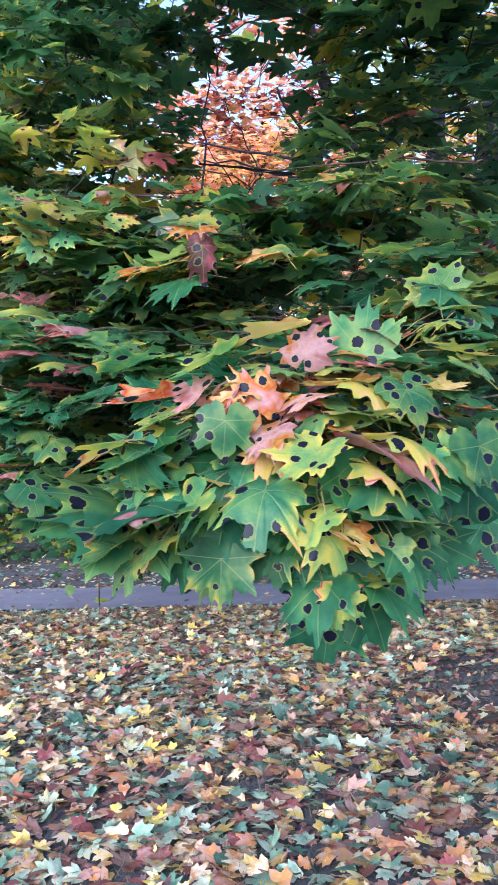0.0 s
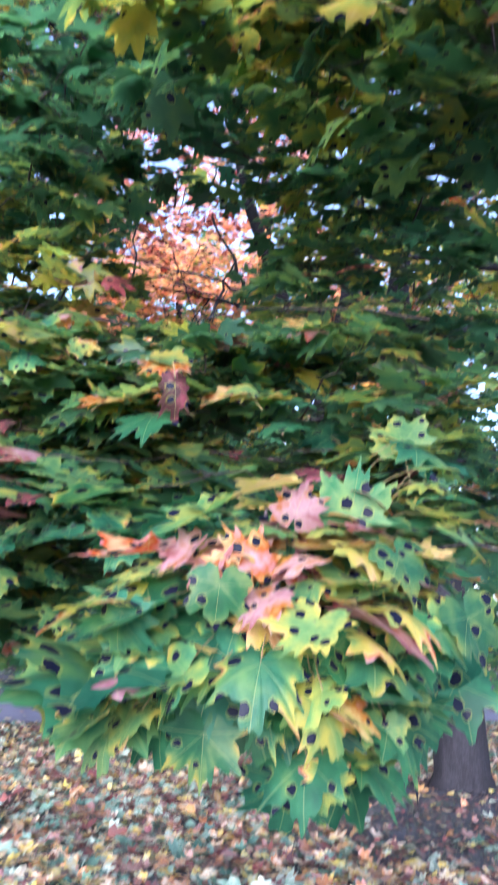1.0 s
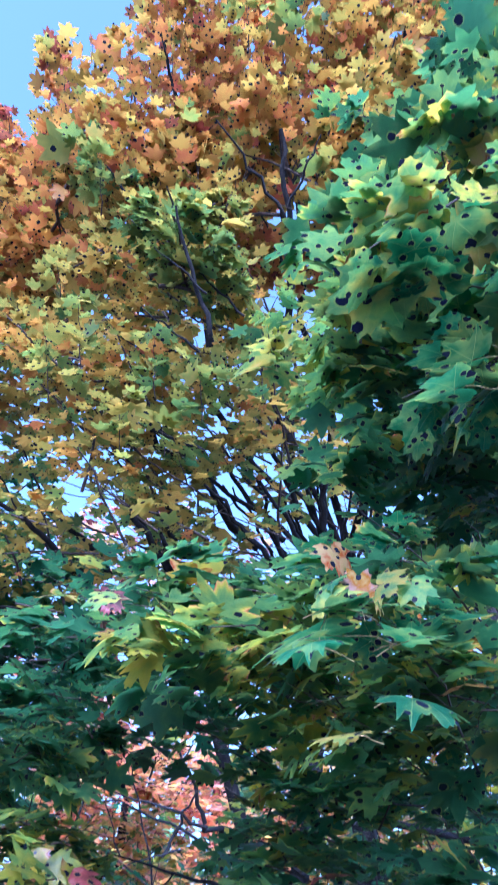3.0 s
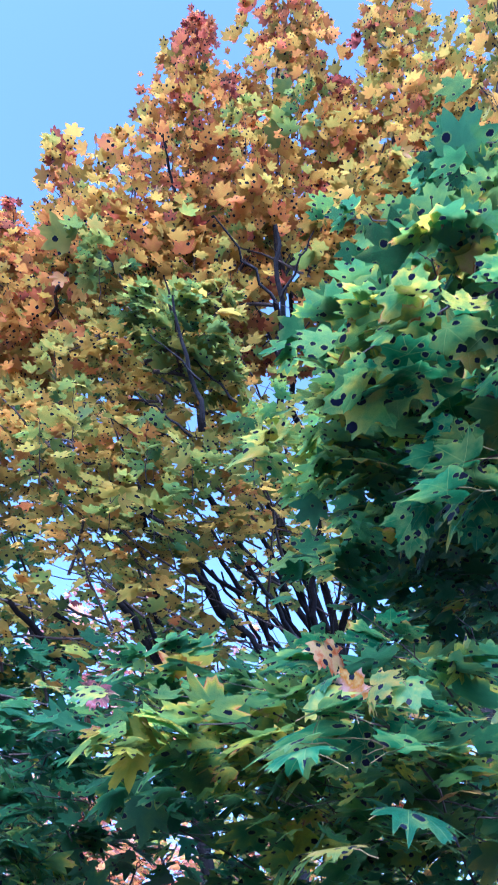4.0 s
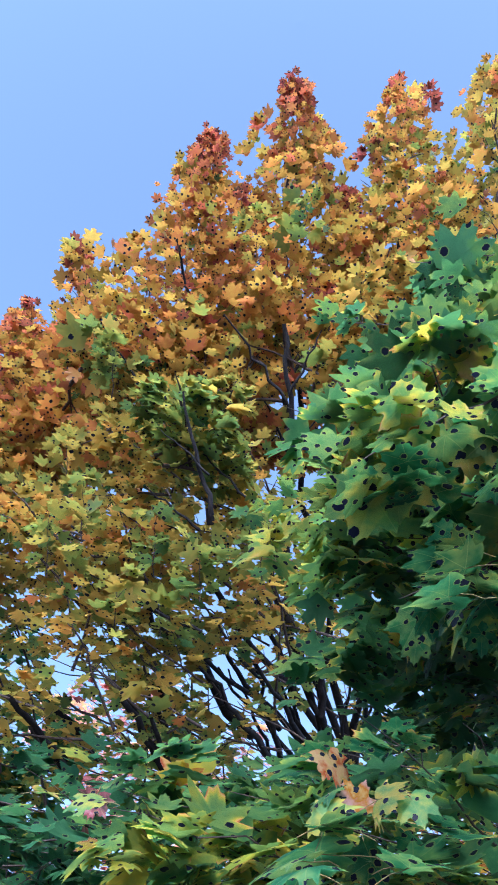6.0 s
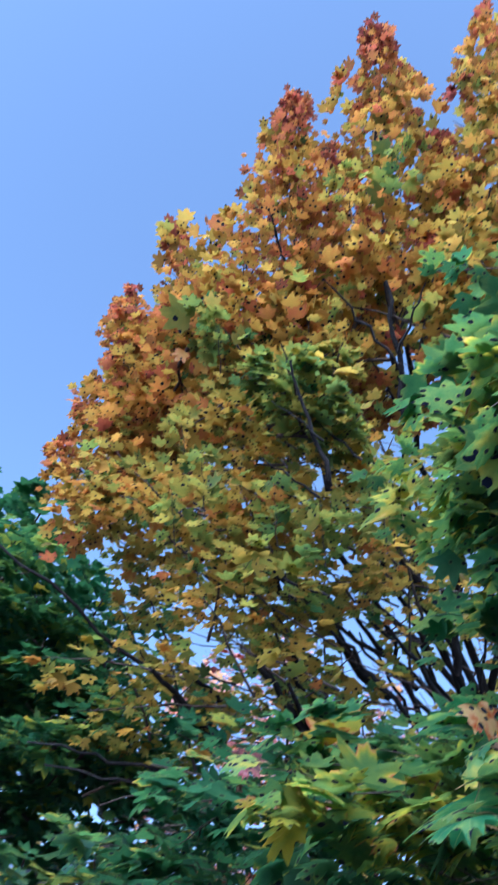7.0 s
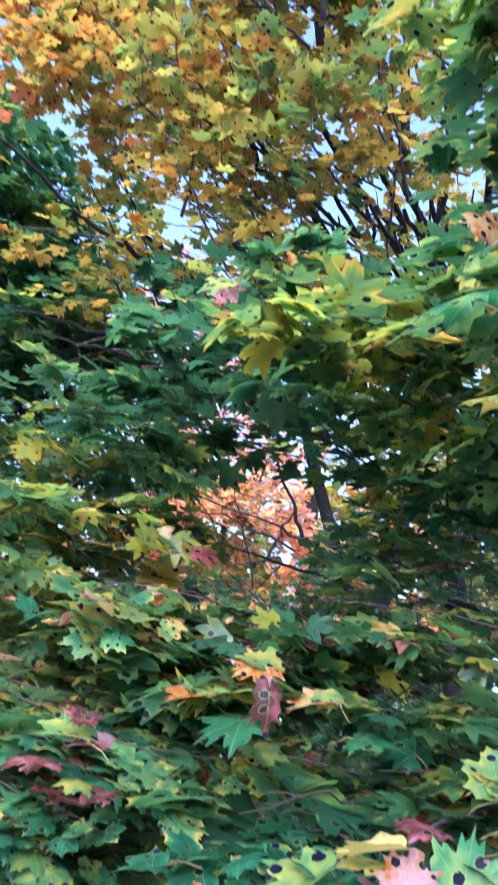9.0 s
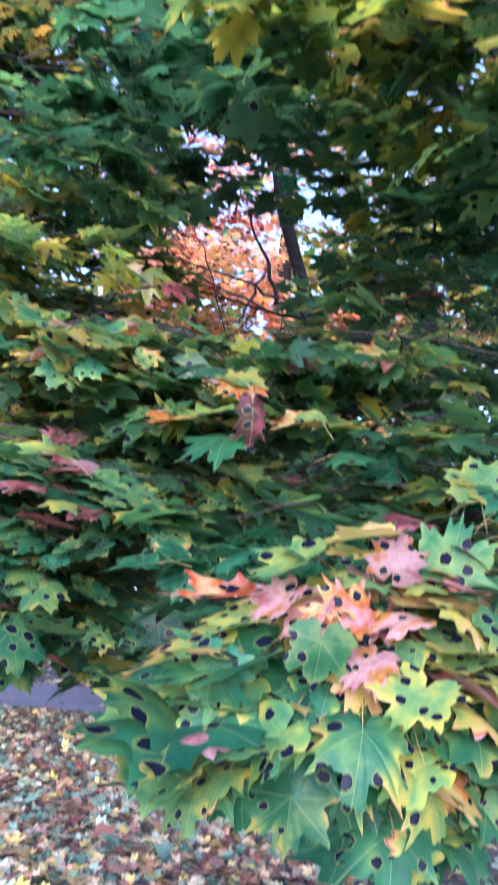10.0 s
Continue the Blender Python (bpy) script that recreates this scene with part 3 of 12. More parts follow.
big.bough((-0.9, 2.99, 6.62), (-1.22, 2.13, 7.41), 0.23, 70, 0.068, 0.54, 0.08, thick=1.0, reds=0.13, droop=0.15, r=0.01, twigs=3, tilt=0.38, open_side=0)
big.bough((0.23, 1.86, 7.21), (0.02, 0.94, 8.05), 0.22, 70, 0.068, 0.51, 0.08, thick=1.0, reds=0.13, droop=0.15, r=0.01, twigs=3, tilt=0.38, open_side=0)
big.bough((0.04, 2.42, 6.98), (-0.24, 1.5, 8.03), 0.24, 70, 0.068, 0.54, 0.08, thick=1.0, reds=0.13, droop=0.15, r=0.01, twigs=3, tilt=0.38, open_side=0)
big.bough((-1.53, 3.42, 6.17), (-1.87, 2.47, 7.1), 0.14, 70, 0.068, 0.54, 0.08, thick=1.0, reds=0.13, droop=0.15, r=0.01, twigs=3, tilt=0.38, open_side=0)
big.bough((1.42, 1.38, 7.15), (1.21, 0.42, 8.23), 0.20, 70, 0.068, 0.48, 0.08, thick=1.0, reds=0.13, droop=0.15, r=0.01, twigs=3, tilt=0.38, open_side=0)
big.bough((0.16, 2.28, 7.04), (-0.07, 1.22, 7.48), 0.27, 70, 0.068, 0.61, 0.08, thick=1.0, reds=0.13, droop=0.15, r=0.01, twigs=3, tilt=0.38, open_side=0)
big.bough((0.88, 2.1, 7.02), (0.76, 1.23, 7.88), 0.20, 70, 0.068, 0.53, 0.08, thick=1.0, reds=0.13, droop=0.15, r=0.01, twigs=3, tilt=0.38, open_side=0)
big.bough((-0.68, 2.95, 6.66), (-1.13, 2.13, 7.98), 0.22, 70, 0.068, 0.48, 0.08, thick=1.0, reds=0.13, droop=0.15, r=0.01, twigs=3, tilt=0.38, open_side=0)
big.bough((-0.23, 2.24, 7.07), (-0.5, 1.43, 8.2), 0.15, 70, 0.068, 0.56, 0.08, thick=1.0, reds=0.13, droop=0.15, r=0.01, twigs=3, tilt=0.38, open_side=0)
big.bough((-0.29, 2.37, 7.01), (-0.63, 1.32, 7.72), 0.27, 70, 0.068, 0.51, 0.08, thick=1.0, reds=0.13, droop=0.15, r=0.01, twigs=3, tilt=0.38, open_side=0)
big.bough((-1.21, 3.05, 6.52), (-1.46, 2.02, 7.29), 0.15, 70, 0.068, 0.64, 0.08, thick=1.0, reds=0.13, droop=0.15, r=0.01, twigs=3, tilt=0.38, open_side=0)
big.bough((-1.2, 3.11, 6.49), (-1.56, 2.33, 7.46), 0.21, 70, 0.068, 0.49, 0.08, thick=1.0, reds=0.13, droop=0.15, r=0.01, twigs=3, tilt=0.38, open_side=0)
big.fill((-0.65, 2.44, 6.96), (1.2, 0.8, 0.7), 22, 68, 0.9, 0.36, 0.074, 0.53, 0.1, up=0.5, tilt=0.36, open_side=0)
big.fill((0.67, 2.13, 7.05), (1.1, 0.8, 0.7), 18, 68, 0.9, 0.36, 0.074, 0.52, 0.1, up=0.5, tilt=0.36, open_side=0)
big.fill((-0.31, 2.13, 5.77), (0.3, 0.3, 0.3), 6, 60, 0.6, 0.25, 0.065, 0.34, 0.06, up=0.4, open_side=1.0)
big.bough((-1.05, 3.07, 7.05), (-1.97, 2.73, 7.19), 0.36, 54, 0.062, 0.51, 0.11, thick=0.35, twigs=3, r=0.013, tilt=0.32, open_side=0.3)
big.bough((-0.59, 2.68, 6.55), (-1.51, 2.78, 6.95), 0.36, 54, 0.062, 0.57, 0.11, thick=0.35, twigs=3, r=0.013, tilt=0.32, open_side=0.3)
big.bough((-1.25, 2.98, 6.53), (-2.17, 2.82, 6.91), 0.36, 54, 0.062, 0.55, 0.11, thick=0.35, twigs=3, r=0.013, tilt=0.32, open_side=0.3)
big.bough((-1.44, 3.41, 6.54), (-1.78, 2.67, 7.12), 0.36, 54, 0.062, 0.54, 0.11, thick=0.35, twigs=3, r=0.013, tilt=0.32, open_side=0.3)
big.bough((-1.32, 2.79, 6.75), (-1.8, 3.59, 7.11), 0.36, 54, 0.062, 0.51, 0.11, thick=0.35, twigs=3, r=0.013, tilt=0.32, open_side=0.3)
big.bough((-0.72, 3.16, 6.6), (-1.68, 3.08, 6.86), 0.36, 54, 0.062, 0.57, 0.11, thick=0.35, twigs=3, r=0.013, tilt=0.32, open_side=0.3)
big.bough((-0.93, 3.35, 6.42), (-1.79, 2.85, 6.58), 0.36, 54, 0.062, 0.47, 0.11, thick=0.35, twigs=3, r=0.013, tilt=0.32, open_side=0.3)
big.bough((-0.71, 3.09, 6.12), (-1.53, 3.11, 6.7), 0.36, 54, 0.062, 0.53, 0.11, thick=0.35, twigs=3, r=0.013, tilt=0.32, open_side=0.3)
big.bough((-0.72, 3.06, 6.23), (-1.72, 3.12, 6.25), 0.36, 54, 0.062, 0.54, 0.11, thick=0.35, twigs=3, r=0.013, tilt=0.32, open_side=0.3)
big.bough((-0.71, 3.88, 6.73), (-1.49, 3.36, 7.05), 0.36, 54, 0.062, 0.49, 0.11, thick=0.35, twigs=3, r=0.013, tilt=0.32, open_side=0.3)
big.bough((-1.07, 3.37, 5.97), (-1.99, 3.05, 6.15), 0.36, 54, 0.062, 0.51, 0.11, thick=0.35, twigs=3, r=0.013, tilt=0.32, open_side=0.3)
big.bough((-0.58, 2.89, 5.53), (-1.5, 3.05, 5.87), 0.36, 54, 0.062, 0.45, 0.11, thick=0.35, twigs=3, r=0.013, tilt=0.32, open_side=0.3)
big.bough((-1.16, 3.78, 6.42), (-2.14, 3.76, 6.6), 0.36, 54, 0.062, 0.46, 0.11, thick=0.35, twigs=3, r=0.013, tilt=0.32, open_side=0.3)
big.bough((-0.68, 4.16, 6.42), (-1.36, 3.52, 6.76), 0.36, 54, 0.062, 0.54, 0.11, thick=0.35, twigs=3, r=0.013, tilt=0.32, open_side=0.3)
big.bough((-0.71, 3.74, 5.8), (-1.47, 3.32, 6.28), 0.36, 54, 0.062, 0.53, 0.11, thick=0.35, twigs=3, r=0.013, tilt=0.32, open_side=0.3)
big.bough((-0.91, 3.51, 6.1), (-1.65, 4.13, 6.34), 0.36, 54, 0.062, 0.52, 0.11, thick=0.35, twigs=3, r=0.013, tilt=0.32, open_side=0.3)
big.bough((-0.34, 1.87, 5.88), (-1.04, 2.53, 6.12), 0.36, 50, 0.062, 0.47, 0.11, thick=0.35, twigs=3, r=0.013, tilt=0.32, open_side=0.3)
big.bough((-0.11, 2.13, 5.93), (-1.05, 2.43, 6.15), 0.36, 50, 0.062, 0.45, 0.11, thick=0.35, twigs=3, r=0.013, tilt=0.32, open_side=0.3)
big.bough((0.09, 2.68, 6.46), (-0.67, 2.76, 7.1), 0.36, 50, 0.062, 0.49, 0.11, thick=0.35, twigs=3, r=0.013, tilt=0.32, open_side=0.3)
big.bough((-0.32, 2.73, 6.03), (-1.08, 2.49, 6.63), 0.36, 50, 0.062, 0.47, 0.11, thick=0.35, twigs=3, r=0.013, tilt=0.32, open_side=0.3)
big.bough((-0.04, 2.42, 5.6), (-0.88, 2.36, 6.16), 0.36, 50, 0.062, 0.44, 0.11, thick=0.35, twigs=3, r=0.013, tilt=0.32, open_side=0.3)
big.bough((-0.29, 3.18, 6.16), (-0.47, 2.24, 6.46), 0.36, 50, 0.062, 0.49, 0.11, thick=0.35, twigs=3, r=0.013, tilt=0.32, open_side=0.3)
big.bough((0.66, 3.01, 6.07), (0.06, 2.31, 6.47), 0.36, 50, 0.062, 0.41, 0.11, thick=0.35, twigs=3, r=0.013, tilt=0.32, open_side=0.3)
big.bough((0.33, 2.42, 5.8), (-0.57, 2.76, 6.04), 0.36, 50, 0.062, 0.48, 0.11, thick=0.35, twigs=3, r=0.013, tilt=0.32, open_side=0.3)
big.bough((0.84, 2.72, 5.83), (-0.12, 2.44, 5.95), 0.36, 50, 0.062, 0.42, 0.11, thick=0.35, twigs=3, r=0.013, tilt=0.32, open_side=0.3)
big.bough((0.17, 3.48, 6.53), (-0.71, 3.08, 6.79), 0.36, 50, 0.062, 0.44, 0.11, thick=0.35, twigs=3, r=0.013, tilt=0.32, open_side=0.3)
big.bough((-0.1, 3.57, 6.3), (-0.74, 2.81, 6.4), 0.36, 50, 0.062, 0.45, 0.11, thick=0.35, twigs=3, r=0.013, tilt=0.32, open_side=0.3)
big.bough((0.58, 3.03, 5.48), (-0.02, 2.35, 5.9), 0.36, 50, 0.062, 0.44, 0.11, thick=0.35, twigs=3, r=0.013, tilt=0.32, open_side=0.3)
big.bough((0.2, 3.09, 5.69), (-0.72, 2.71, 5.79), 0.36, 50, 0.062, 0.43, 0.11, thick=0.35, twigs=3, r=0.013, tilt=0.32, open_side=0.3)
big.bough((-0.88, 2.95, 5.5), (0.04, 3.01, 5.88), 0.36, 50, 0.062, 0.47, 0.11, thick=0.35, twigs=3, r=0.013, tilt=0.32, open_side=0.3)
big.bough((-0.25, 3.55, 5.82), (-0.59, 2.63, 5.62), 0.36, 50, 0.062, 0.47, 0.11, thick=0.35, twigs=3, r=0.013, tilt=0.32, open_side=0.3)
big.bough((-0.06, 3.47, 5.51), (-0.76, 2.87, 5.89), 0.36, 50, 0.062, 0.43, 0.11, thick=0.35, twigs=3, r=0.013, tilt=0.32, open_side=0.3)
big.bough((0.72, 3.49, 5.67), (-0.08, 3.03, 6.05), 0.36, 50, 0.062, 0.48, 0.11, thick=0.35, twigs=3, r=0.013, tilt=0.32, open_side=0.3)
big.bough((1.04, 3.28, 6.15), (0.46, 4.04, 6.45), 0.36, 50, 0.062, 0.43, 0.11, thick=0.35, twigs=3, r=0.013, tilt=0.32, open_side=0.3)
big.bough((-0.17, 3.71, 5.46), (-0.89, 3.33, 6.04), 0.36, 50, 0.062, 0.44, 0.11, thick=0.35, twigs=3, r=0.013, tilt=0.32, open_side=0.3)
big.bough((0.95, 2.93, 5.24), (-0.01, 3.17, 5.42), 0.36, 50, 0.062, 0.44, 0.11, thick=0.35, twigs=3, r=0.013, tilt=0.32, open_side=0.3)
big.bough((-1.24, 4.42, 6.18), (-1.82, 3.64, 6.44), 0.36, 42, 0.062, 0.43, 0.11, thick=0.3, twigs=3, r=0.012, tilt=0.32, open_side=0.3)
big.bough((-0.71, 3.74, 5.28), (-0.67, 2.98, 5.94), 0.36, 42, 0.062, 0.40, 0.11, thick=0.3, twigs=3, r=0.012, tilt=0.32, open_side=0.3)
big.bough((0.11, 4.25, 6.53), (-0.83, 4.35, 6.83), 0.36, 42, 0.062, 0.45, 0.11, thick=0.3, twigs=3, r=0.012, tilt=0.32, open_side=0.3)
big.bough((0.67, 3.93, 6.12), (-0.31, 3.79, 6.3), 0.36, 42, 0.062, 0.42, 0.11, thick=0.3, twigs=3, r=0.012, tilt=0.32, open_side=0.3)
big.bough((-0.24, 3.81, 5.58), (-1.1, 3.31, 5.62), 0.36, 42, 0.062, 0.45, 0.11, thick=0.3, twigs=3, r=0.012, tilt=0.32, open_side=0.3)
big.bough((-0.16, 3.84, 5.54), (-1.08, 3.54, 5.82), 0.36, 42, 0.062, 0.43, 0.11, thick=0.3, twigs=3, r=0.012, tilt=0.32, open_side=0.3)
big.bough((-0.21, 3.92, 5.51), (-0.59, 4.08, 6.43), 0.36, 42, 0.062, 0.44, 0.11, thick=0.3, twigs=3, r=0.012, tilt=0.32, open_side=0.3)
big.bough((-0.54, 4.19, 5.86), (-1.52, 4.13, 6.0), 0.36, 42, 0.062, 0.45, 0.11, thick=0.3, twigs=3, r=0.012, tilt=0.32, open_side=0.3)
big.bough((0.79, 3.75, 5.58), (-0.19, 3.71, 5.78), 0.36, 42, 0.062, 0.41, 0.11, thick=0.3, twigs=3, r=0.012, tilt=0.32, open_side=0.3)
big.bough((-0.91, 4.9, 5.98), (-1.53, 4.14, 6.18), 0.36, 42, 0.062, 0.44, 0.11, thick=0.3, twigs=3, r=0.012, tilt=0.32, open_side=0.3)
big.bough((0.56, 4.03, 5.41), (-0.28, 3.69, 5.81), 0.36, 42, 0.062, 0.39, 0.11, thick=0.3, twigs=3, r=0.012, tilt=0.32, open_side=0.3)
big.bough((0.31, 4.83, 6.13), (-0.57, 4.37, 6.27), 0.36, 42, 0.062, 0.43, 0.11, thick=0.3, twigs=3, r=0.012, tilt=0.32, open_side=0.3)
big.bough((-0.17, 4.57, 6.0), (-1.17, 4.55, 5.94), 0.36, 42, 0.062, 0.44, 0.11, thick=0.3, twigs=3, r=0.012, tilt=0.32, open_side=0.3)
big.bough((0.26, 4.27, 5.33), (-0.38, 3.51, 5.43), 0.36, 42, 0.062, 0.41, 0.11, thick=0.3, twigs=3, r=0.012, tilt=0.32, open_side=0.3)
big.bough((-0.79, 3.69, 4.89), (-1.77, 3.81, 4.99), 0.36, 42, 0.062, 0.41, 0.11, thick=0.3, twigs=3, r=0.012, tilt=0.32, open_side=0.3)
big.bough((-0.5, 4.34, 5.46), (-1.28, 4.8, 5.9), 0.36, 42, 0.062, 0.42, 0.11, thick=0.3, twigs=3, r=0.012, tilt=0.32, open_side=0.3)
big.bough((1.08, 3.61, 4.89), (0.12, 3.47, 5.09), 0.36, 42, 0.062, 0.42, 0.11, thick=0.3, twigs=3, r=0.012, tilt=0.32, open_side=0.3)
big.bough((-0.28, 4.12, 4.86), (0.36, 3.42, 5.18), 0.36, 42, 0.062, 0.34, 0.11, thick=0.3, twigs=3, r=0.012, tilt=0.32, open_side=0.3)
big.bough((0.83, 4.12, 5.31), (-0.17, 4.1, 5.27), 0.36, 42, 0.062, 0.41, 0.11, thick=0.3, twigs=3, r=0.012, tilt=0.32, open_side=0.3)
big.bough((-0.5, 3.78, 4.81), (-1.48, 4.0, 4.75), 0.36, 42, 0.062, 0.38, 0.11, thick=0.3, twigs=3, r=0.012, tilt=0.32, open_side=0.3)
big.bough((-0.13, 3.05, 6.65), (-1.05, 2.69, 6.81), 0.36, 40, 0.062, 0.41, 0.11, thick=0.3, twigs=3, r=0.012, tilt=0.32, open_side=0.3)
big.bough((-0.53, 2.7, 6.31), (-0.47, 3.24, 7.15), 0.36, 40, 0.062, 0.44, 0.11, thick=0.3, twigs=3, r=0.012, tilt=0.32, open_side=0.3)
big.bough((0.05, 3.18, 6.79), (-0.93, 3.18, 6.99), 0.36, 40, 0.062, 0.45, 0.11, thick=0.3, twigs=3, r=0.012, tilt=0.32, open_side=0.3)
big.bough((-0.36, 2.55, 5.81), (-1.16, 3.03, 6.17), 0.36, 40, 0.062, 0.40, 0.11, thick=0.3, twigs=3, r=0.012, tilt=0.32, open_side=0.3)
big.bough((-0.82, 2.98, 5.41), (-1.64, 2.52, 5.77), 0.36, 40, 0.062, 0.46, 0.11, thick=0.3, twigs=3, r=0.012, tilt=0.32, open_side=0.3)
big.bough((-0.8, 3.3, 6.07), (-1.8, 3.2, 6.15), 0.36, 40, 0.062, 0.39, 0.11, thick=0.3, twigs=3, r=0.012, tilt=0.32, open_side=0.3)
big.bough((-0.92, 3.48, 5.79), (-1.7, 2.88, 5.91), 0.36, 40, 0.062, 0.43, 0.11, thick=0.3, twigs=3, r=0.012, tilt=0.32, open_side=0.3)
big.bough((0.57, 3.23, 6.03), (-0.39, 2.97, 6.19), 0.36, 40, 0.062, 0.40, 0.11, thick=0.3, twigs=3, r=0.012, tilt=0.32, open_side=0.3)
big.bough((-0.12, 3.18, 5.25), (-0.72, 2.46, 5.59), 0.36, 40, 0.062, 0.45, 0.11, thick=0.3, twigs=3, r=0.012, tilt=0.32, open_side=0.3)
big.bough((-0.14, 3.67, 6.2), (-1.14, 3.63, 6.24), 0.36, 40, 0.062, 0.45, 0.11, thick=0.3, twigs=3, r=0.012, tilt=0.32, open_side=0.3)
big.bough((0.3, 3.73, 5.88), (-0.48, 3.15, 6.12), 0.36, 40, 0.062, 0.44, 0.11, thick=0.3, twigs=3, r=0.012, tilt=0.32, open_side=0.3)
big.bough((-0.43, 4.02, 5.75), (-1.05, 3.3, 6.05), 0.36, 40, 0.062, 0.43, 0.11, thick=0.3, twigs=3, r=0.012, tilt=0.32, open_side=0.3)
big.bough((0.5, 3.97, 5.99), (-0.38, 3.67, 6.37), 0.36, 40, 0.062, 0.44, 0.11, thick=0.3, twigs=3, r=0.012, tilt=0.32, open_side=0.3)
big.bough((-1.01, 4.33, 5.56), (-1.49, 3.55, 5.96), 0.36, 40, 0.062, 0.40, 0.11, thick=0.3, twigs=3, r=0.012, tilt=0.32, open_side=0.3)
big.bough((0.16, 3.46, 5.15), (-0.76, 3.24, 5.45), 0.36, 40, 0.062, 0.42, 0.11, thick=0.3, twigs=3, r=0.012, tilt=0.32, open_side=0.3)
big.bough((-0.33, 3.58, 4.75), (-0.91, 2.94, 5.25), 0.36, 40, 0.062, 0.48, 0.11, thick=0.3, twigs=3, r=0.012, tilt=0.32, open_side=0.3)
big.bough((-0.15, 3.57, 4.9), (-1.05, 3.37, 5.3), 0.36, 40, 0.062, 0.44, 0.11, thick=0.3, twigs=3, r=0.012, tilt=0.32, open_side=0.3)
big.bough((0.22, 4.59, 5.59), (0.02, 3.71, 6.03), 0.36, 40, 0.062, 0.40, 0.11, thick=0.3, twigs=3, r=0.012, tilt=0.32, open_side=0.3)
big.bough((0.17, 3.38, 4.74), (-0.81, 3.34, 4.98), 0.36, 40, 0.062, 0.42, 0.11, thick=0.3, twigs=3, r=0.012, tilt=0.32, open_side=0.3)
big.bough((-1.01, 4.36, 4.88), (-1.39, 3.48, 5.14), 0.36, 40, 0.062, 0.39, 0.11, thick=0.3, twigs=3, r=0.012, tilt=0.32, open_side=0.3)
big.bough((-0.11, 4.19, 5.21), (-1.07, 4.31, 5.47), 0.36, 40, 0.062, 0.40, 0.11, thick=0.3, twigs=3, r=0.012, tilt=0.32, open_side=0.3)
big.bough((-0.65, 4.28, 4.66), (-0.99, 3.4, 5.0), 0.36, 40, 0.062, 0.45, 0.11, thick=0.3, twigs=3, r=0.012, tilt=0.32, open_side=0.3)
big.bough((-0.04, 2.44, 5.67), (0.78, 2.76, 5.89), 0.34, 37, 0.062, 0.40, 0.1, thick=0.3, twigs=3, r=0.012, tilt=0.32, open_side=0.3)
big.bough((0.67, 2.6, 5.45), (-0.23, 2.58, 5.53), 0.34, 37, 0.062, 0.40, 0.1, thick=0.3, twigs=3, r=0.012, tilt=0.32, open_side=0.3)
big.bough((0.66, 3.61, 6.1), (0.04, 3.01, 6.38), 0.34, 37, 0.062, 0.44, 0.1, thick=0.3, twigs=3, r=0.012, tilt=0.32, open_side=0.3)
big.bough((0.69, 3.97, 6.24), (0.19, 3.39, 6.7), 0.34, 37, 0.062, 0.38, 0.1, thick=0.3, twigs=3, r=0.012, tilt=0.32, open_side=0.3)
big.bough((0.68, 3.24, 5.27), (0.3, 2.44, 5.37), 0.34, 37, 0.062, 0.43, 0.1, thick=0.3, twigs=3, r=0.012, tilt=0.32, open_side=0.3)
big.bough((1.11, 4.02, 6.32), (0.23, 3.82, 6.36), 0.34, 37, 0.062, 0.36, 0.1, thick=0.3, twigs=3, r=0.012, tilt=0.32, open_side=0.3)
big.bough((1.41, 4.21, 6.23), (0.61, 3.85, 6.43), 0.34, 37, 0.062, 0.39, 0.1, thick=0.3, twigs=3, r=0.012, tilt=0.32, open_side=0.3)
big.bough((0.72, 3.8, 5.23), (0.54, 3.0, 5.59), 0.34, 37, 0.062, 0.35, 0.1, thick=0.3, twigs=3, r=0.012, tilt=0.32, open_side=0.3)
big.bough((1.35, 4.34, 5.94), (0.57, 4.3, 6.38), 0.34, 37, 0.062, 0.43, 0.1, thick=0.3, twigs=3, r=0.012, tilt=0.32, open_side=0.3)
big.bough((2.78, 4.67, 7.43), (1.8, 4.65, 7.67), 0.34, 35, 0.062, 0.48, 0.1, thick=0.3, twigs=3, r=0.012, tilt=0.32, open_side=0.25)
big.bough((0.95, 5.65, 7.59), (1.69, 5.09, 7.97), 0.34, 35, 0.062, 0.49, 0.1, thick=0.3, twigs=3, r=0.012, tilt=0.32, open_side=0.25)
big.bough((1.93, 5.39, 7.19), (1.43, 4.55, 7.37), 0.34, 35, 0.062, 0.48, 0.1, thick=0.3, twigs=3, r=0.012, tilt=0.32, open_side=0.25)
big.bough((1.85, 4.76, 6.6), (0.91, 4.6, 6.88), 0.34, 35, 0.062, 0.47, 0.1, thick=0.3, twigs=3, r=0.012, tilt=0.32, open_side=0.25)
big.bough((1.68, 5.6, 6.91), (1.98, 4.78, 7.39), 0.34, 35, 0.062, 0.47, 0.1, thick=0.3, twigs=3, r=0.012, tilt=0.32, open_side=0.25)
big.bough((2.2, 4.9, 6.34), (1.4, 4.66, 6.88), 0.34, 35, 0.062, 0.46, 0.1, thick=0.3, twigs=3, r=0.012, tilt=0.32, open_side=0.25)
big.bough((2.55, 5.15, 6.58), (1.69, 4.65, 6.66), 0.34, 35, 0.062, 0.41, 0.1, thick=0.3, twigs=3, r=0.012, tilt=0.32, open_side=0.25)
big.bough((2.62, 5.64, 6.62), (2.16, 4.84, 7.0), 0.34, 35, 0.062, 0.36, 0.1, thick=0.3, twigs=3, r=0.012, tilt=0.32, open_side=0.25)
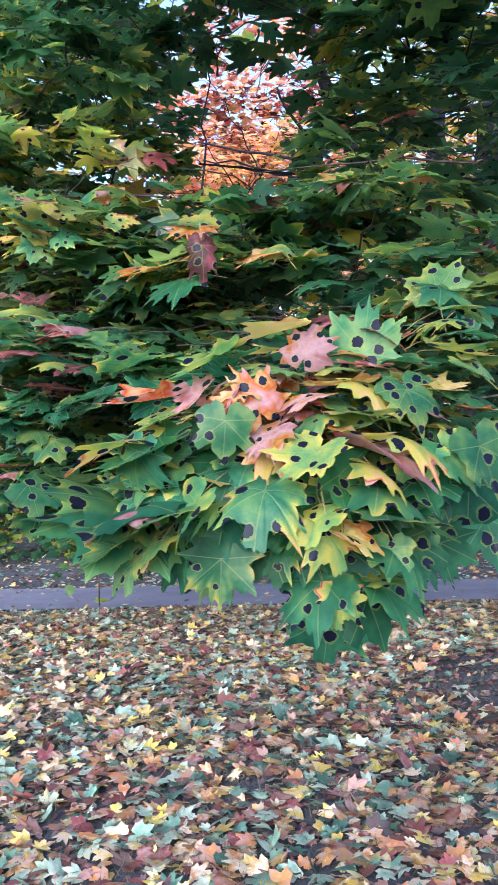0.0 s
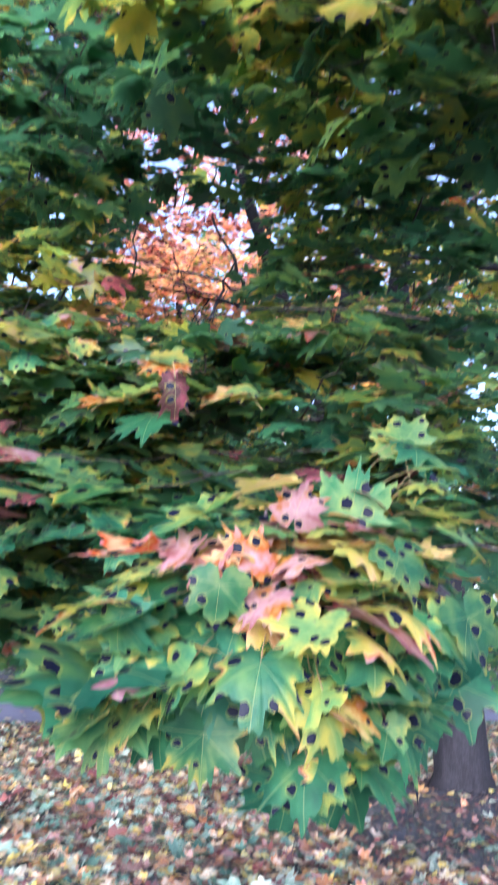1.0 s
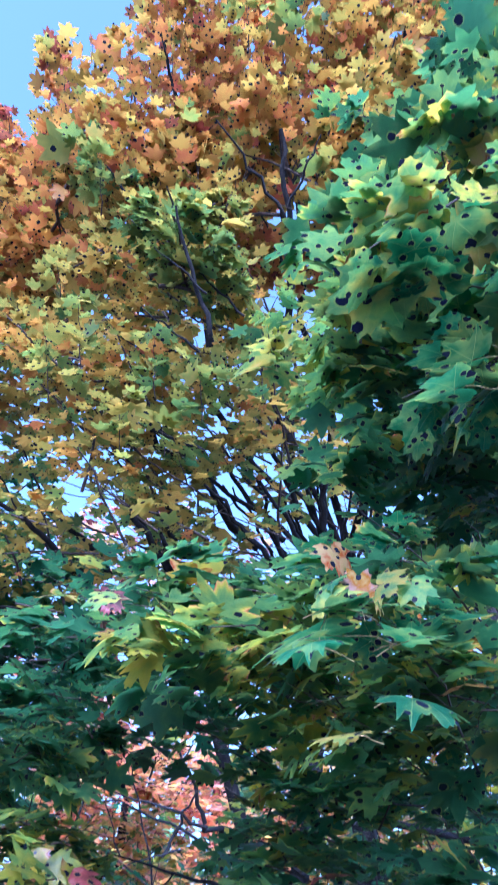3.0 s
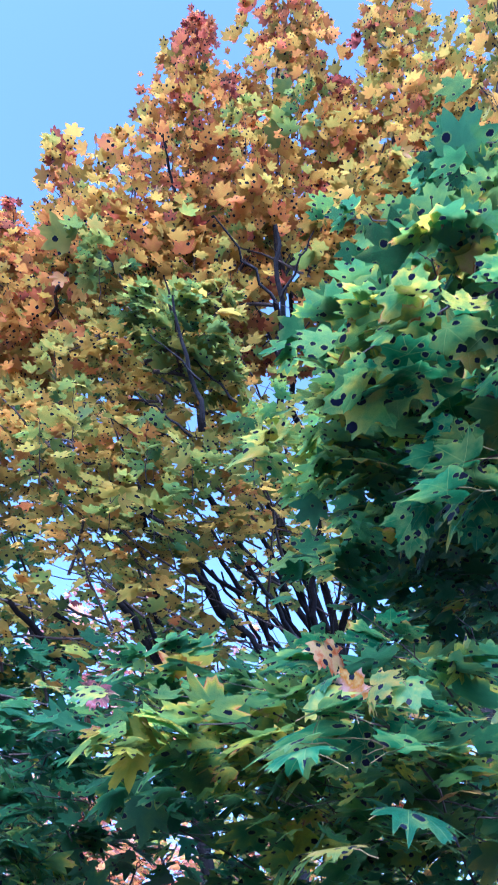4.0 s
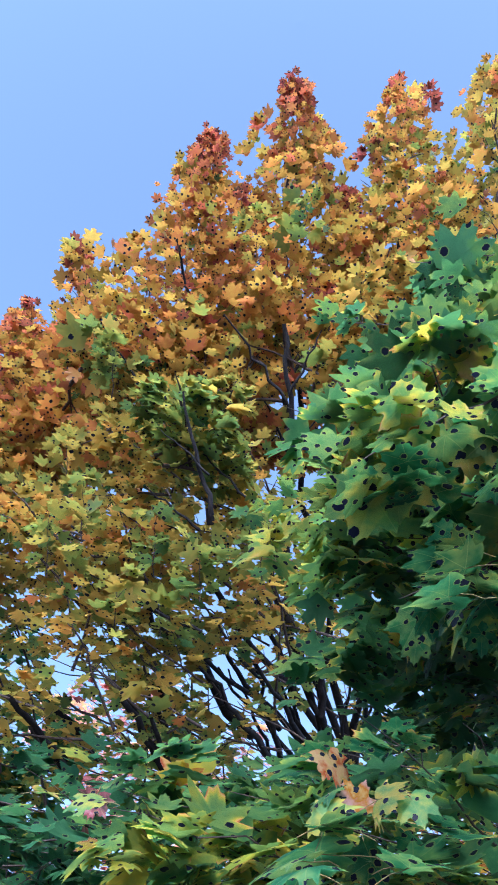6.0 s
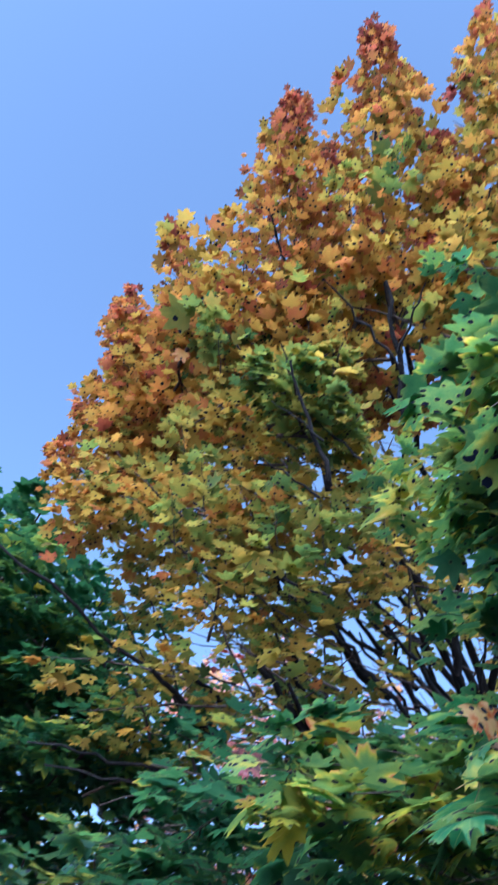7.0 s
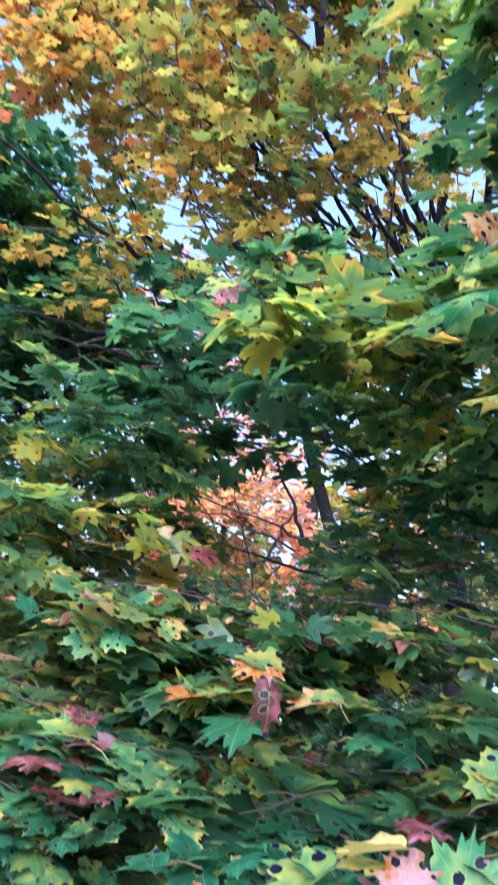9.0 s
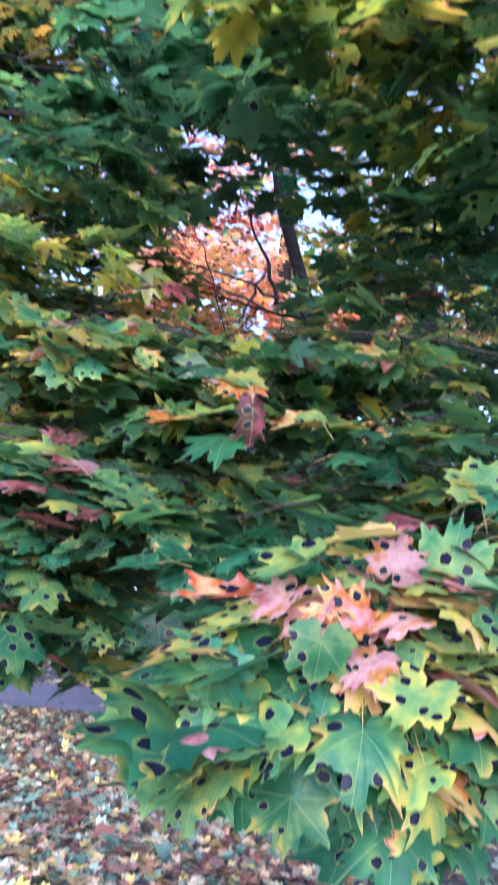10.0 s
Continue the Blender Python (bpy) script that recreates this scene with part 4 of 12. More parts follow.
big.bough((2.21, 5.22, 6.27), (1.29, 4.86, 6.37), 0.34, 35, 0.062, 0.49, 0.1, thick=0.3, twigs=3, r=0.012, tilt=0.32, open_side=0.25)
big.bough((1.72, 6.34, 6.63), (1.2, 5.56, 6.99), 0.34, 35, 0.062, 0.42, 0.1, thick=0.3, twigs=3, r=0.012, tilt=0.32, open_side=0.25)
big.bough((1.87, 6.26, 6.58), (0.99, 6.08, 7.0), 0.34, 35, 0.062, 0.44, 0.1, thick=0.3, twigs=3, r=0.012, tilt=0.32, open_side=0.25)
big.bough((2.48, 5.11, 5.86), (1.52, 5.09, 6.12), 0.34, 35, 0.062, 0.46, 0.1, thick=0.3, twigs=3, r=0.012, tilt=0.32, open_side=0.25)
big.bough((0.09, 5.94, 6.72), (-0.31, 5.04, 6.86), 0.36, 40, 0.062, 0.44, 0.1, thick=0.3, twigs=3, r=0.012, tilt=0.32, open_side=0.3)
big.bough((0.49, 4.39, 5.66), (-0.43, 4.01, 5.6), 0.36, 40, 0.062, 0.39, 0.1, thick=0.3, twigs=3, r=0.012, tilt=0.32, open_side=0.3)
big.bough((-1.52, 6.04, 6.09), (-1.68, 5.3, 6.75), 0.36, 40, 0.062, 0.40, 0.1, thick=0.3, twigs=3, r=0.012, tilt=0.32, open_side=0.3)
big.bough((0.4, 4.66, 5.67), (-0.54, 4.44, 5.91), 0.36, 40, 0.062, 0.41, 0.1, thick=0.3, twigs=3, r=0.012, tilt=0.32, open_side=0.3)
big.bough((-0.48, 5.53, 6.15), (-1.3, 4.97, 6.09), 0.36, 40, 0.062, 0.36, 0.1, thick=0.3, twigs=3, r=0.012, tilt=0.32, open_side=0.3)
big.bough((-0.52, 5.86, 6.27), (-1.24, 5.16, 6.29), 0.36, 40, 0.062, 0.39, 0.1, thick=0.3, twigs=3, r=0.012, tilt=0.32, open_side=0.3)
big.bough((0.04, 5.17, 5.69), (-0.78, 4.75, 6.09), 0.36, 40, 0.062, 0.35, 0.1, thick=0.3, twigs=3, r=0.012, tilt=0.32, open_side=0.3)
big.bough((0.47, 4.93, 5.53), (0.23, 3.97, 5.67), 0.36, 40, 0.062, 0.40, 0.1, thick=0.3, twigs=3, r=0.012, tilt=0.32, open_side=0.3)
big.bough((1.15, 5.19, 6.04), (0.21, 4.91, 6.18), 0.36, 40, 0.062, 0.40, 0.1, thick=0.3, twigs=3, r=0.012, tilt=0.32, open_side=0.3)
big.bough((1.12, 5.15, 5.82), (0.42, 4.45, 5.92), 0.36, 40, 0.062, 0.42, 0.1, thick=0.3, twigs=3, r=0.012, tilt=0.32, open_side=0.3)
big.bough((0.48, 4.4, 5.38), (-0.5, 4.58, 5.4), 0.36, 40, 0.062, 0.43, 0.1, thick=0.3, twigs=3, r=0.012, tilt=0.32, open_side=0.3)
big.bough((-0.02, 4.96, 5.15), (-0.18, 4.04, 5.51), 0.36, 40, 0.062, 0.36, 0.1, thick=0.3, twigs=3, r=0.012, tilt=0.32, open_side=0.3)
big.bough((0.09, 5.81, 5.87), (-0.49, 5.01, 6.01), 0.36, 40, 0.062, 0.36, 0.1, thick=0.3, twigs=3, r=0.012, tilt=0.32, open_side=0.3)
big.bough((-0.69, 4.68, 5.16), (-1.55, 5.12, 5.44), 0.36, 40, 0.062, 0.46, 0.1, thick=0.3, twigs=3, r=0.012, tilt=0.32, open_side=0.3)
big.bough((0.71, 5.67, 5.89), (0.49, 4.69, 5.81), 0.36, 40, 0.062, 0.38, 0.1, thick=0.3, twigs=3, r=0.012, tilt=0.32, open_side=0.3)
big.bough((0.14, 5.14, 5.54), (-0.82, 5.36, 5.72), 0.36, 40, 0.062, 0.34, 0.1, thick=0.3, twigs=3, r=0.012, tilt=0.32, open_side=0.3)
big.bough((-0.78, 6.25, 5.96), (-1.74, 5.99, 6.04), 0.36, 40, 0.062, 0.38, 0.1, thick=0.3, twigs=3, r=0.012, tilt=0.32, open_side=0.3)
big.bough((0.35, 4.63, 5.3), (-0.03, 5.47, 5.7), 0.36, 40, 0.062, 0.43, 0.1, thick=0.3, twigs=3, r=0.012, tilt=0.32, open_side=0.3)
big.bough((1.16, 4.58, 5.24), (0.16, 4.54, 5.18), 0.36, 40, 0.062, 0.36, 0.1, thick=0.3, twigs=3, r=0.012, tilt=0.32, open_side=0.3)
big.bough((1.15, 5.9, 5.91), (0.23, 5.5, 6.01), 0.36, 40, 0.062, 0.41, 0.1, thick=0.3, twigs=3, r=0.012, tilt=0.32, open_side=0.3)
big.bough((-0.70, 0.77, 8.17), (-0.74, 0.59, 8.29), 0.1, 9, 0.055, 0.86, 0.06, thick=0.7, twigs=3, odd=0, open_side=0.1, tilt=0.4)
big.bough((-0.72, 0.92, 8.08), (-0.77, 0.75, 8.20), 0.1, 9, 0.055, 0.86, 0.06, thick=0.7, twigs=3, odd=0, open_side=0.1, tilt=0.4)
big.bough((-0.16, 0.25, 8.44), (-0.21, 0.07, 8.56), 0.1, 9, 0.055, 0.86, 0.06, thick=0.7, twigs=3, odd=0, open_side=0.1, tilt=0.4)
big.bough((-0.07, 0.38, 8.35), (-0.12, 0.20, 8.47), 0.1, 9, 0.055, 0.86, 0.06, thick=0.7, twigs=3, odd=0, open_side=0.1, tilt=0.4)
big.bough((0.72, 0.09, 8.68), (0.67, -0.09, 8.80), 0.1, 9, 0.055, 0.86, 0.06, thick=0.7, twigs=3, odd=0, open_side=0.1, tilt=0.4)
big.bough((0.99, 0.09, 8.65), (0.94, -0.08, 8.77), 0.1, 9, 0.055, 0.86, 0.06, thick=0.7, twigs=3, odd=0, open_side=0.1, tilt=0.4)
big.bough((-1.46, 1.67, 7.21), (-1.51, 1.49, 7.33), 0.1, 9, 0.055, 0.86, 0.06, thick=0.7, twigs=3, odd=0, open_side=0.1, tilt=0.4)
big.bough((-1.61, 2.03, 6.75), (-1.66, 1.85, 6.87), 0.1, 9, 0.055, 0.86, 0.06, thick=0.7, twigs=3, odd=0, open_side=0.1, tilt=0.4)
big.bough((-0.34, 1.09, 7.80), (-0.38, 0.92, 7.92), 0.1, 9, 0.055, 0.86, 0.06, thick=0.7, twigs=3, odd=0, open_side=0.1, tilt=0.4)
big.bough((0.41, 0.93, 7.94), (0.36, 0.75, 8.06), 0.1, 9, 0.055, 0.86, 0.06, thick=0.7, twigs=3, odd=0, open_side=0.1, tilt=0.4)
big.bough((0.61, 0.57, 8.27), (0.57, 0.39, 8.39), 0.1, 9, 0.055, 0.86, 0.06, thick=0.7, twigs=3, odd=0, open_side=0.1, tilt=0.4)
big.bough((1.58, -0.20, 8.89), (1.53, -0.38, 9.01), 0.1, 9, 0.055, 0.86, 0.06, thick=0.7, twigs=3, odd=0, open_side=0.1, tilt=0.4)
big.bough((0.20, 1.12, 7.37), (0.11, 0.79, 7.58), 0.22, 22, 0.06, 0.30, 0.05, thick=0.7, twigs=3, odd=0, open_side=0.1, tilt=0.4)
big.bough((-0.14, 1.29, 7.29), (-0.23, 0.97, 7.51), 0.22, 22, 0.06, 0.38, 0.05, thick=0.7, twigs=3, odd=0, open_side=0.1, tilt=0.4)
big.bough((0.92, 0.82, 7.71), (0.83, 0.50, 7.93), 0.22, 22, 0.06, 0.40, 0.05, thick=0.7, twigs=3, odd=0, open_side=0.1, tilt=0.4)
big.bough((1.54, 0.29, 8.22), (1.45, -0.04, 8.44), 0.22, 22, 0.06, 0.38, 0.05, thick=0.7, twigs=3, odd=0, open_side=0.1, tilt=0.4)
big.bough((1.65, 0.62, 7.88), (1.56, 0.30, 8.09), 0.22, 22, 0.06, 0.36, 0.05, thick=0.7, twigs=3, odd=0, open_side=0.1, tilt=0.4)
big.bough((-0.92, 1.89, 5.93), (-1.01, 1.56, 6.15), 0.22, 22, 0.06, 0.29, 0.05, thick=0.7, twigs=3, odd=0, open_side=0.1, tilt=0.4)
big.bough((-0.83, 1.97, 5.86), (-0.92, 1.65, 6.08), 0.22, 22, 0.06, 0.30, 0.05, thick=0.7, twigs=3, odd=0, open_side=0.1, tilt=0.4)
big.bough((0.61, 1.99, 6.64), (0.52, 1.67, 6.86), 0.22, 22, 0.06, 0.34, 0.05, thick=0.7, twigs=3, odd=0, open_side=0.1, tilt=0.4)
big.bough((0.75, 1.89, 6.69), (0.66, 1.56, 6.91), 0.22, 22, 0.06, 0.33, 0.05, thick=0.7, twigs=3, odd=0, open_side=0.1, tilt=0.4)
big.bough((0.68, 1.42, 6.64), (0.59, 1.09, 6.86), 0.22, 22, 0.06, 0.42, 0.05, thick=0.7, twigs=3, odd=0, open_side=0.1, tilt=0.4)
big.bough((-0.02, 2.15, 6.61), (-0.11, 1.82, 6.83), 0.22, 22, 0.06, 0.42, 0.05, thick=0.7, twigs=3, odd=0, open_side=0.1, tilt=0.4)
big.bough((-0.76, 2.54, 5.13), (-0.85, 2.22, 5.35), 0.22, 22, 0.06, 0.33, 0.05, thick=0.7, twigs=3, odd=0, open_side=0.1, tilt=0.4)
big.bough((-0.89, 2.68, 4.93), (-0.98, 2.36, 5.15), 0.22, 22, 0.06, 0.33, 0.05, thick=0.7, twigs=3, odd=0, open_side=0.1, tilt=0.4)
big.bough((-0.31, 2.60, 5.04), (-0.40, 2.28, 5.26), 0.22, 22, 0.06, 0.30, 0.05, thick=0.7, twigs=3, odd=0, open_side=0.1, tilt=0.4)
big.bough((-0.03, 2.58, 4.90), (-0.12, 2.26, 5.12), 0.22, 22, 0.06, 0.33, 0.05, thick=0.7, twigs=3, odd=0, open_side=0.1, tilt=0.4)
big.bough((-0.44, 2.78, 4.70), (-0.53, 2.46, 4.92), 0.22, 22, 0.06, 0.36, 0.05, thick=0.7, twigs=3, odd=0, open_side=0.1, tilt=0.4)
big.bough((0.27, 2.34, 4.90), (0.18, 2.01, 5.12), 0.22, 22, 0.06, 0.30, 0.05, thick=0.7, twigs=3, odd=0, open_side=0.1, tilt=0.4)
big.bough((-0.93, 2.41, 5.35), (-1.02, 2.09, 5.57), 0.22, 22, 0.06, 0.40, 0.05, thick=0.7, twigs=3, odd=0, open_side=0.1, tilt=0.4)
big.bough((-0.20, 2.79, 4.79), (-0.29, 2.46, 5.01), 0.22, 22, 0.06, 0.32, 0.05, thick=0.7, twigs=3, odd=0, open_side=0.1, tilt=0.4)
big.bough((-0.65, 1.40, 7.88), (-0.81, 0.84, 8.26), 0.27, 34, 0.064, 0.57, 0.08, thick=0.7, twigs=3, odd=0, open_side=0.1, tilt=0.4)
big.bough((-0.43, 1.50, 7.79), (-0.59, 0.94, 8.17), 0.27, 34, 0.064, 0.53, 0.08, thick=0.7, twigs=3, odd=0, open_side=0.1, tilt=0.4)
big.bough((-0.65, 1.69, 7.58), (-0.80, 1.12, 7.96), 0.27, 34, 0.064, 0.53, 0.08, thick=0.7, twigs=3, odd=0, open_side=0.1, tilt=0.4)
big.bough((0.08, 0.84, 8.27), (-0.07, 0.28, 8.65), 0.27, 34, 0.064, 0.55, 0.08, thick=0.7, twigs=3, odd=0, open_side=0.1, tilt=0.4)
big.bough((0.02, 1.14, 8.09), (-0.13, 0.57, 8.47), 0.27, 34, 0.064, 0.50, 0.08, thick=0.7, twigs=3, odd=0, open_side=0.1, tilt=0.4)
big.bough((0.29, 1.07, 8.10), (0.13, 0.50, 8.48), 0.27, 34, 0.064, 0.53, 0.08, thick=0.7, twigs=3, odd=0, open_side=0.1, tilt=0.4)
big.bough((0.94, 0.58, 8.58), (0.78, 0.01, 8.96), 0.27, 34, 0.064, 0.47, 0.08, thick=0.7, twigs=3, odd=0, open_side=0.1, tilt=0.4)
big.bough((0.92, 0.87, 8.40), (0.77, 0.30, 8.78), 0.27, 34, 0.064, 0.47, 0.08, thick=0.7, twigs=3, odd=0, open_side=0.1, tilt=0.4)
big.bough((1.15, 0.81, 8.41), (1.00, 0.25, 8.79), 0.27, 34, 0.064, 0.45, 0.08, thick=0.7, twigs=3, odd=0, open_side=0.1, tilt=0.4)
big.bough((1.65, 0.21, 8.86), (1.49, -0.36, 9.24), 0.27, 34, 0.064, 0.45, 0.08, thick=0.7, twigs=3, odd=0, open_side=0.1, tilt=0.4)
big.bough((1.66, 0.69, 8.43), (1.50, 0.12, 8.81), 0.27, 34, 0.064, 0.40, 0.08, thick=0.7, twigs=3, odd=0, open_side=0.1, tilt=0.4)
big.bough((-0.85, 1.98, 7.17), (-1.00, 1.41, 7.55), 0.27, 34, 0.064, 0.55, 0.08, thick=0.7, twigs=3, odd=0, open_side=0.1, tilt=0.4)
big.bough((-1.05, 2.00, 6.94), (-1.21, 1.44, 7.32), 0.27, 34, 0.064, 0.57, 0.08, thick=0.7, twigs=3, odd=0, open_side=0.1, tilt=0.4)
big.bough((-1.27, 1.99, 6.98), (-1.43, 1.42, 7.36), 0.27, 34, 0.064, 0.57, 0.08, thick=0.7, twigs=3, odd=0, open_side=0.1, tilt=0.4)
big.bough((0.66, 1.44, 7.58), (0.50, 0.87, 7.97), 0.27, 34, 0.064, 0.50, 0.08, thick=0.7, twigs=3, odd=0, open_side=0.1, tilt=0.4)
big.bough((0.46, 1.37, 7.65), (0.30, 0.81, 8.03), 0.27, 34, 0.064, 0.51, 0.08, thick=0.7, twigs=3, odd=0, open_side=0.1, tilt=0.4)
big.bough((1.42, 1.03, 8.00), (1.26, 0.46, 8.38), 0.27, 34, 0.064, 0.43, 0.08, thick=0.7, twigs=3, odd=0, open_side=0.1, tilt=0.4)
big.bough((0.86, 1.30, 7.77), (0.71, 0.73, 8.15), 0.27, 34, 0.064, 0.45, 0.08, thick=0.7, twigs=3, odd=0, open_side=0.1, tilt=0.4)
big.limb((1.86, 5.47, 6.14), (0.24, 1.94, 7.72), 0.042, 0.02)
big.limb((1.86, 5.47, 6.14), (1.17, 1.67, 7.66), 0.038, 0.02)
big.limb((1.86, 5.47, 6.14), (-0.44, 2.49, 7.17), 0.038, 0.02)
big.limb((1.75, 5.33, 6.02), (-1.27, 2.71, 6.96), 0.034, 0.02)
big.limb((1.61, 5.21, 5.91), (0.15, 3.67, 5.58), 0.03, 0.015)
big.limb((1.65, 5.17, 5.94), (0.39, 3.62, 5.6), 0.025, 0.012)
big.limb((1.54, 5.17, 5.98), (0.85, 3.61, 5.79), 0.03, 0.015)
big.limb((1.83, 5.08, 5.98), (1.29, 3.48, 5.78), 0.03, 0.015)
big.limb((0.73, 4.72, 5.91), (-0.79, 3.1, 5.7), 0.045, 0.015)
big.limb((0.3, 5.39, 5.69), (-0.34, 4.06, 5.48), 0.05, 0.02)
big.limb((0.71, 5.73, 5.84), (-0.21, 4.1, 5.72), 0.05, 0.02)
big.limb((1.29, 5.0, 5.97), (0.79, 4.1, 6.18), 0.02, 0.008)
big.limb((1.4, 4.96, 5.97), (1.04, 3.96, 6.25), 0.02, 0.008)
big.limb((1.54, 4.89, 6.01), (1.35, 3.86, 6.24), 0.018, 0.007)
big.limb((0.94, 5.03, 6.04), (0.41, 4.25, 6.1), 0.018, 0.007)
big.limb((1.66, 4.88, 5.97), (1.68, 3.96, 6.31), 0.018, 0.007)
big.limb((0.75, 3.62, 6.08), (0.19, 1.7, 7.17), 0.035, 0.02)
big.limb((0.31, 2.13, 6.99), (-0.16, 1.82, 7.25), 0.016, 0.008)
big.limb((0.31, 2.11, 6.99), (0.47, 1.66, 7.26), 0.014, 0.007)
big.limb((0.44, 2.55, 6.76), (0.15, 2.23, 6.95), 0.012, 0.006)
big.limb((-0.03, 2.74, 5.86), (-0.3, 2.07, 6.38), 0.03, 0.014)
big.limb((-0.14, 2.4, 6.08), (-0.48, 2.2, 6.19), 0.014, 0.006)
big.limb((1.16, 1.82, 7.07), (0.87, 0.75, 7.85), 0.024, 0.01)
big.limb((-0.67, 2.53, 6.91), (-1.17, 2.22, 7.22), 0.016, 0.007)
big.limb((-0.56, 2.02, 7.37), (-0.85, 1.19, 8.03), 0.016, 0.007)
big.limb((0.05, 2.88, 5.75), (-0.69, 2.81, 5.91), 0.02, 0.008)
big.limb((-0.05, 3.45, 5.53), (-0.96, 3.0, 5.85), 0.022, 0.008)
big.limb((1.0, 4.3, 5.93), (0.47, 3.56, 6.18), 0.03, 0.012)
big.limb((1.19, 4.3, 5.86), (1.02, 3.41, 6.19), 0.03, 0.012)
big.limb((0.93, 4.59, 5.92), (0.08, 3.78, 6.04), 0.028, 0.012)
big.limb((-0.45, 5.01, 5.58), (-1.04, 4.2, 5.53), 0.03, 0.012)
big.clear((0.34, 2.1, 3.69), (1.28, 6.03, 7.12), 0.08, 0.22)
big.clear((0.07, 2.0, 3.85), (0.57, 5.77, 7.54), 0.08, 0.2)
big.clear((-0.52, 2.09, 3.76), (-1.01, 6.01, 7.29), 0.1, 0.2)
big.clear((0.05, 1.03, 4.93), (0.23, 1.87, 7.06), 0.1, 0.16)
big.clear((0.12, 1.24, 4.79), (0.35, 2.23, 6.87), 0.1, 0.17)
big.clear((0.17, 1.38, 4.69), (0.44, 2.49, 6.75), 0.08, 0.13)
big.clear((-0.06, 1.11, 4.89), (0.05, 2.01, 6.99), 0.07, 0.12)
big.clear((0.17, 1.07, 4.89), (0.43, 1.93, 7.00), 0.06, 0.10)
big.clear((0.13, 2.42, 4.03), (0.75, 6.43, 7.86), 0.11, 0.28)
big.clear((0.33, 2.53, 3.93), (1.28, 6.71, 7.58), 0.13, 0.33)
big.clear((0.58, 2.43, 4.06), (1.92, 6.45, 7.93), 0.13, 0.33)
big.clear((0.43, 2.27, 4.23), (1.53, 6.06, 8.36), 0.09, 0.23)
big.clear((0.26, 2.23, 4.26), (1.10, 5.95, 8.45), 0.06, 0.15)
big.clear((-0.48, 2.49, 3.90), (-0.81, 6.62, 7.53), 0.1, 0.26)
big.clear((-0.68, 2.59, 3.77), (-1.32, 6.87, 7.20), 0.08, 0.21)
big.clear((-0.27, 2.18, 4.28), (-0.26, 5.82, 8.50), 0.05, 0.13)
big.clear((-0.35, 2.49, 3.91), (-0.47, 6.62, 7.55), 0.07, 0.18)
big.limb((0.41, 2.27, 6.00), (0.13, 1.44, 6.45), 0.024, 0.012, 0.01)
big.limb((0.26, 1.86, 6.17), (-0.27, 1.45, 6.37), 0.012, 0.005, 0.01)
big.limb((0.27, 1.82, 6.19), (0.37, 1.38, 6.34), 0.01, 0.004, 0.01)
big.limb((0.36, 2.12, 5.99), (0.47, 1.85, 6.03), 0.01, 0.004, 0.01)
big.limb((-0.08, 2.17, 5.17), (-0.39, 1.65, 5.54), 0.016, 0.006, 0.01)
big.limb((-0.14, 2.00, 5.29), (-0.46, 1.81, 5.33), 0.008, 0.003, 0.01)
big.limb((-0.61, 2.01, 6.05), (-0.87, 1.77, 6.12), 0.012, 0.005, 0.01)
big.limb((0.11, 2.21, 5.48), (-0.22, 2.06, 5.62), 0.009, 0.004, 0.01)
big.limb((-0.11, 2.44, 5.36), (-0.49, 2.25, 5.41), 0.01, 0.004, 0.01)
big.limb((-0.61, 1.58, 7.17), (-0.74, 1.28, 7.25), 0.01, 0.004, 0.01)
big.limb((1.02, 1.54, 6.76), (0.94, 1.14, 7.27), 0.018, 0.008, 0.01)
big.limb((0.03, 2.92, 5.03), (-0.44, 2.73, 4.97), 0.014, 0.006, 0.01)
big.limb((0.71, 3.91, 5.04), (0.09, 3.31, 5.14), 0.022, 0.01, 0.01)
big.limb((1.06, 3.99, 5.18), (0.45, 3.28, 5.23), 0.024, 0.011, 0.01)
big.limb((0.15, 4.23, 4.89), (-0.34, 3.51, 4.94), 0.034, 0.018, 0.01)
big.limb((0.18, 4.22, 4.90), (-0.13, 3.64, 4.95), 0.026, 0.014, 0.01)
big.limb((-0.60, 4.10, 4.83), (-0.99, 3.59, 4.84), 0.028, 0.016, 0.01)
big.limb((-0.63, 4.61, 5.27), (-2.32, 3.26, 5.49), 0.022, 0.009, 0.01)
big.limb((-1.17, 4.11, 5.35), (-1.39, 3.73, 5.46), 0.007, 0.003, 0.01)
big.limb((-0.90, 4.33, 4.65), (-1.68, 3.94, 4.43), 0.014, 0.006, 0.01)
big.limb((-0.88, 4.41, 4.56), (-1.55, 4.02, 4.35), 0.012, 0.005, 0.01)
big.limb((0.93, 4.65, 5.65), (0.12, 3.82, 5.63), 0.022, 0.01, 0.01)
big.limb((1.05, 4.68, 5.77), (0.28, 3.88, 5.73), 0.02, 0.009, 0.01)
big.limb((0.95, 4.63, 5.67), (0.53, 3.82, 5.81), 0.026, 0.013, 0.01)
big.limb((1.33, 4.50, 5.85), (0.83, 3.89, 5.92), 0.03, 0.016, 0.01)
big.limb((1.28, 4.50, 5.85), (0.97, 3.72, 6.28), 0.026, 0.014, 0.01)
big.limb((1.12, 4.59, 5.89), (0.71, 3.92, 5.86), 0.016, 0.007, 0.01)
big.limb((-0.11, 4.16, 5.21), (-0.31, 3.76, 5.21), 0.02, 0.01, 0.01)
big.limb((0.03, 4.14, 5.26), (-0.18, 3.74, 5.24), 0.022, 0.011, 0.01)
big.limb((-0.41, 3.18, 5.41), (-0.71, 2.95, 5.35), 0.01, 0.004, 0.01)
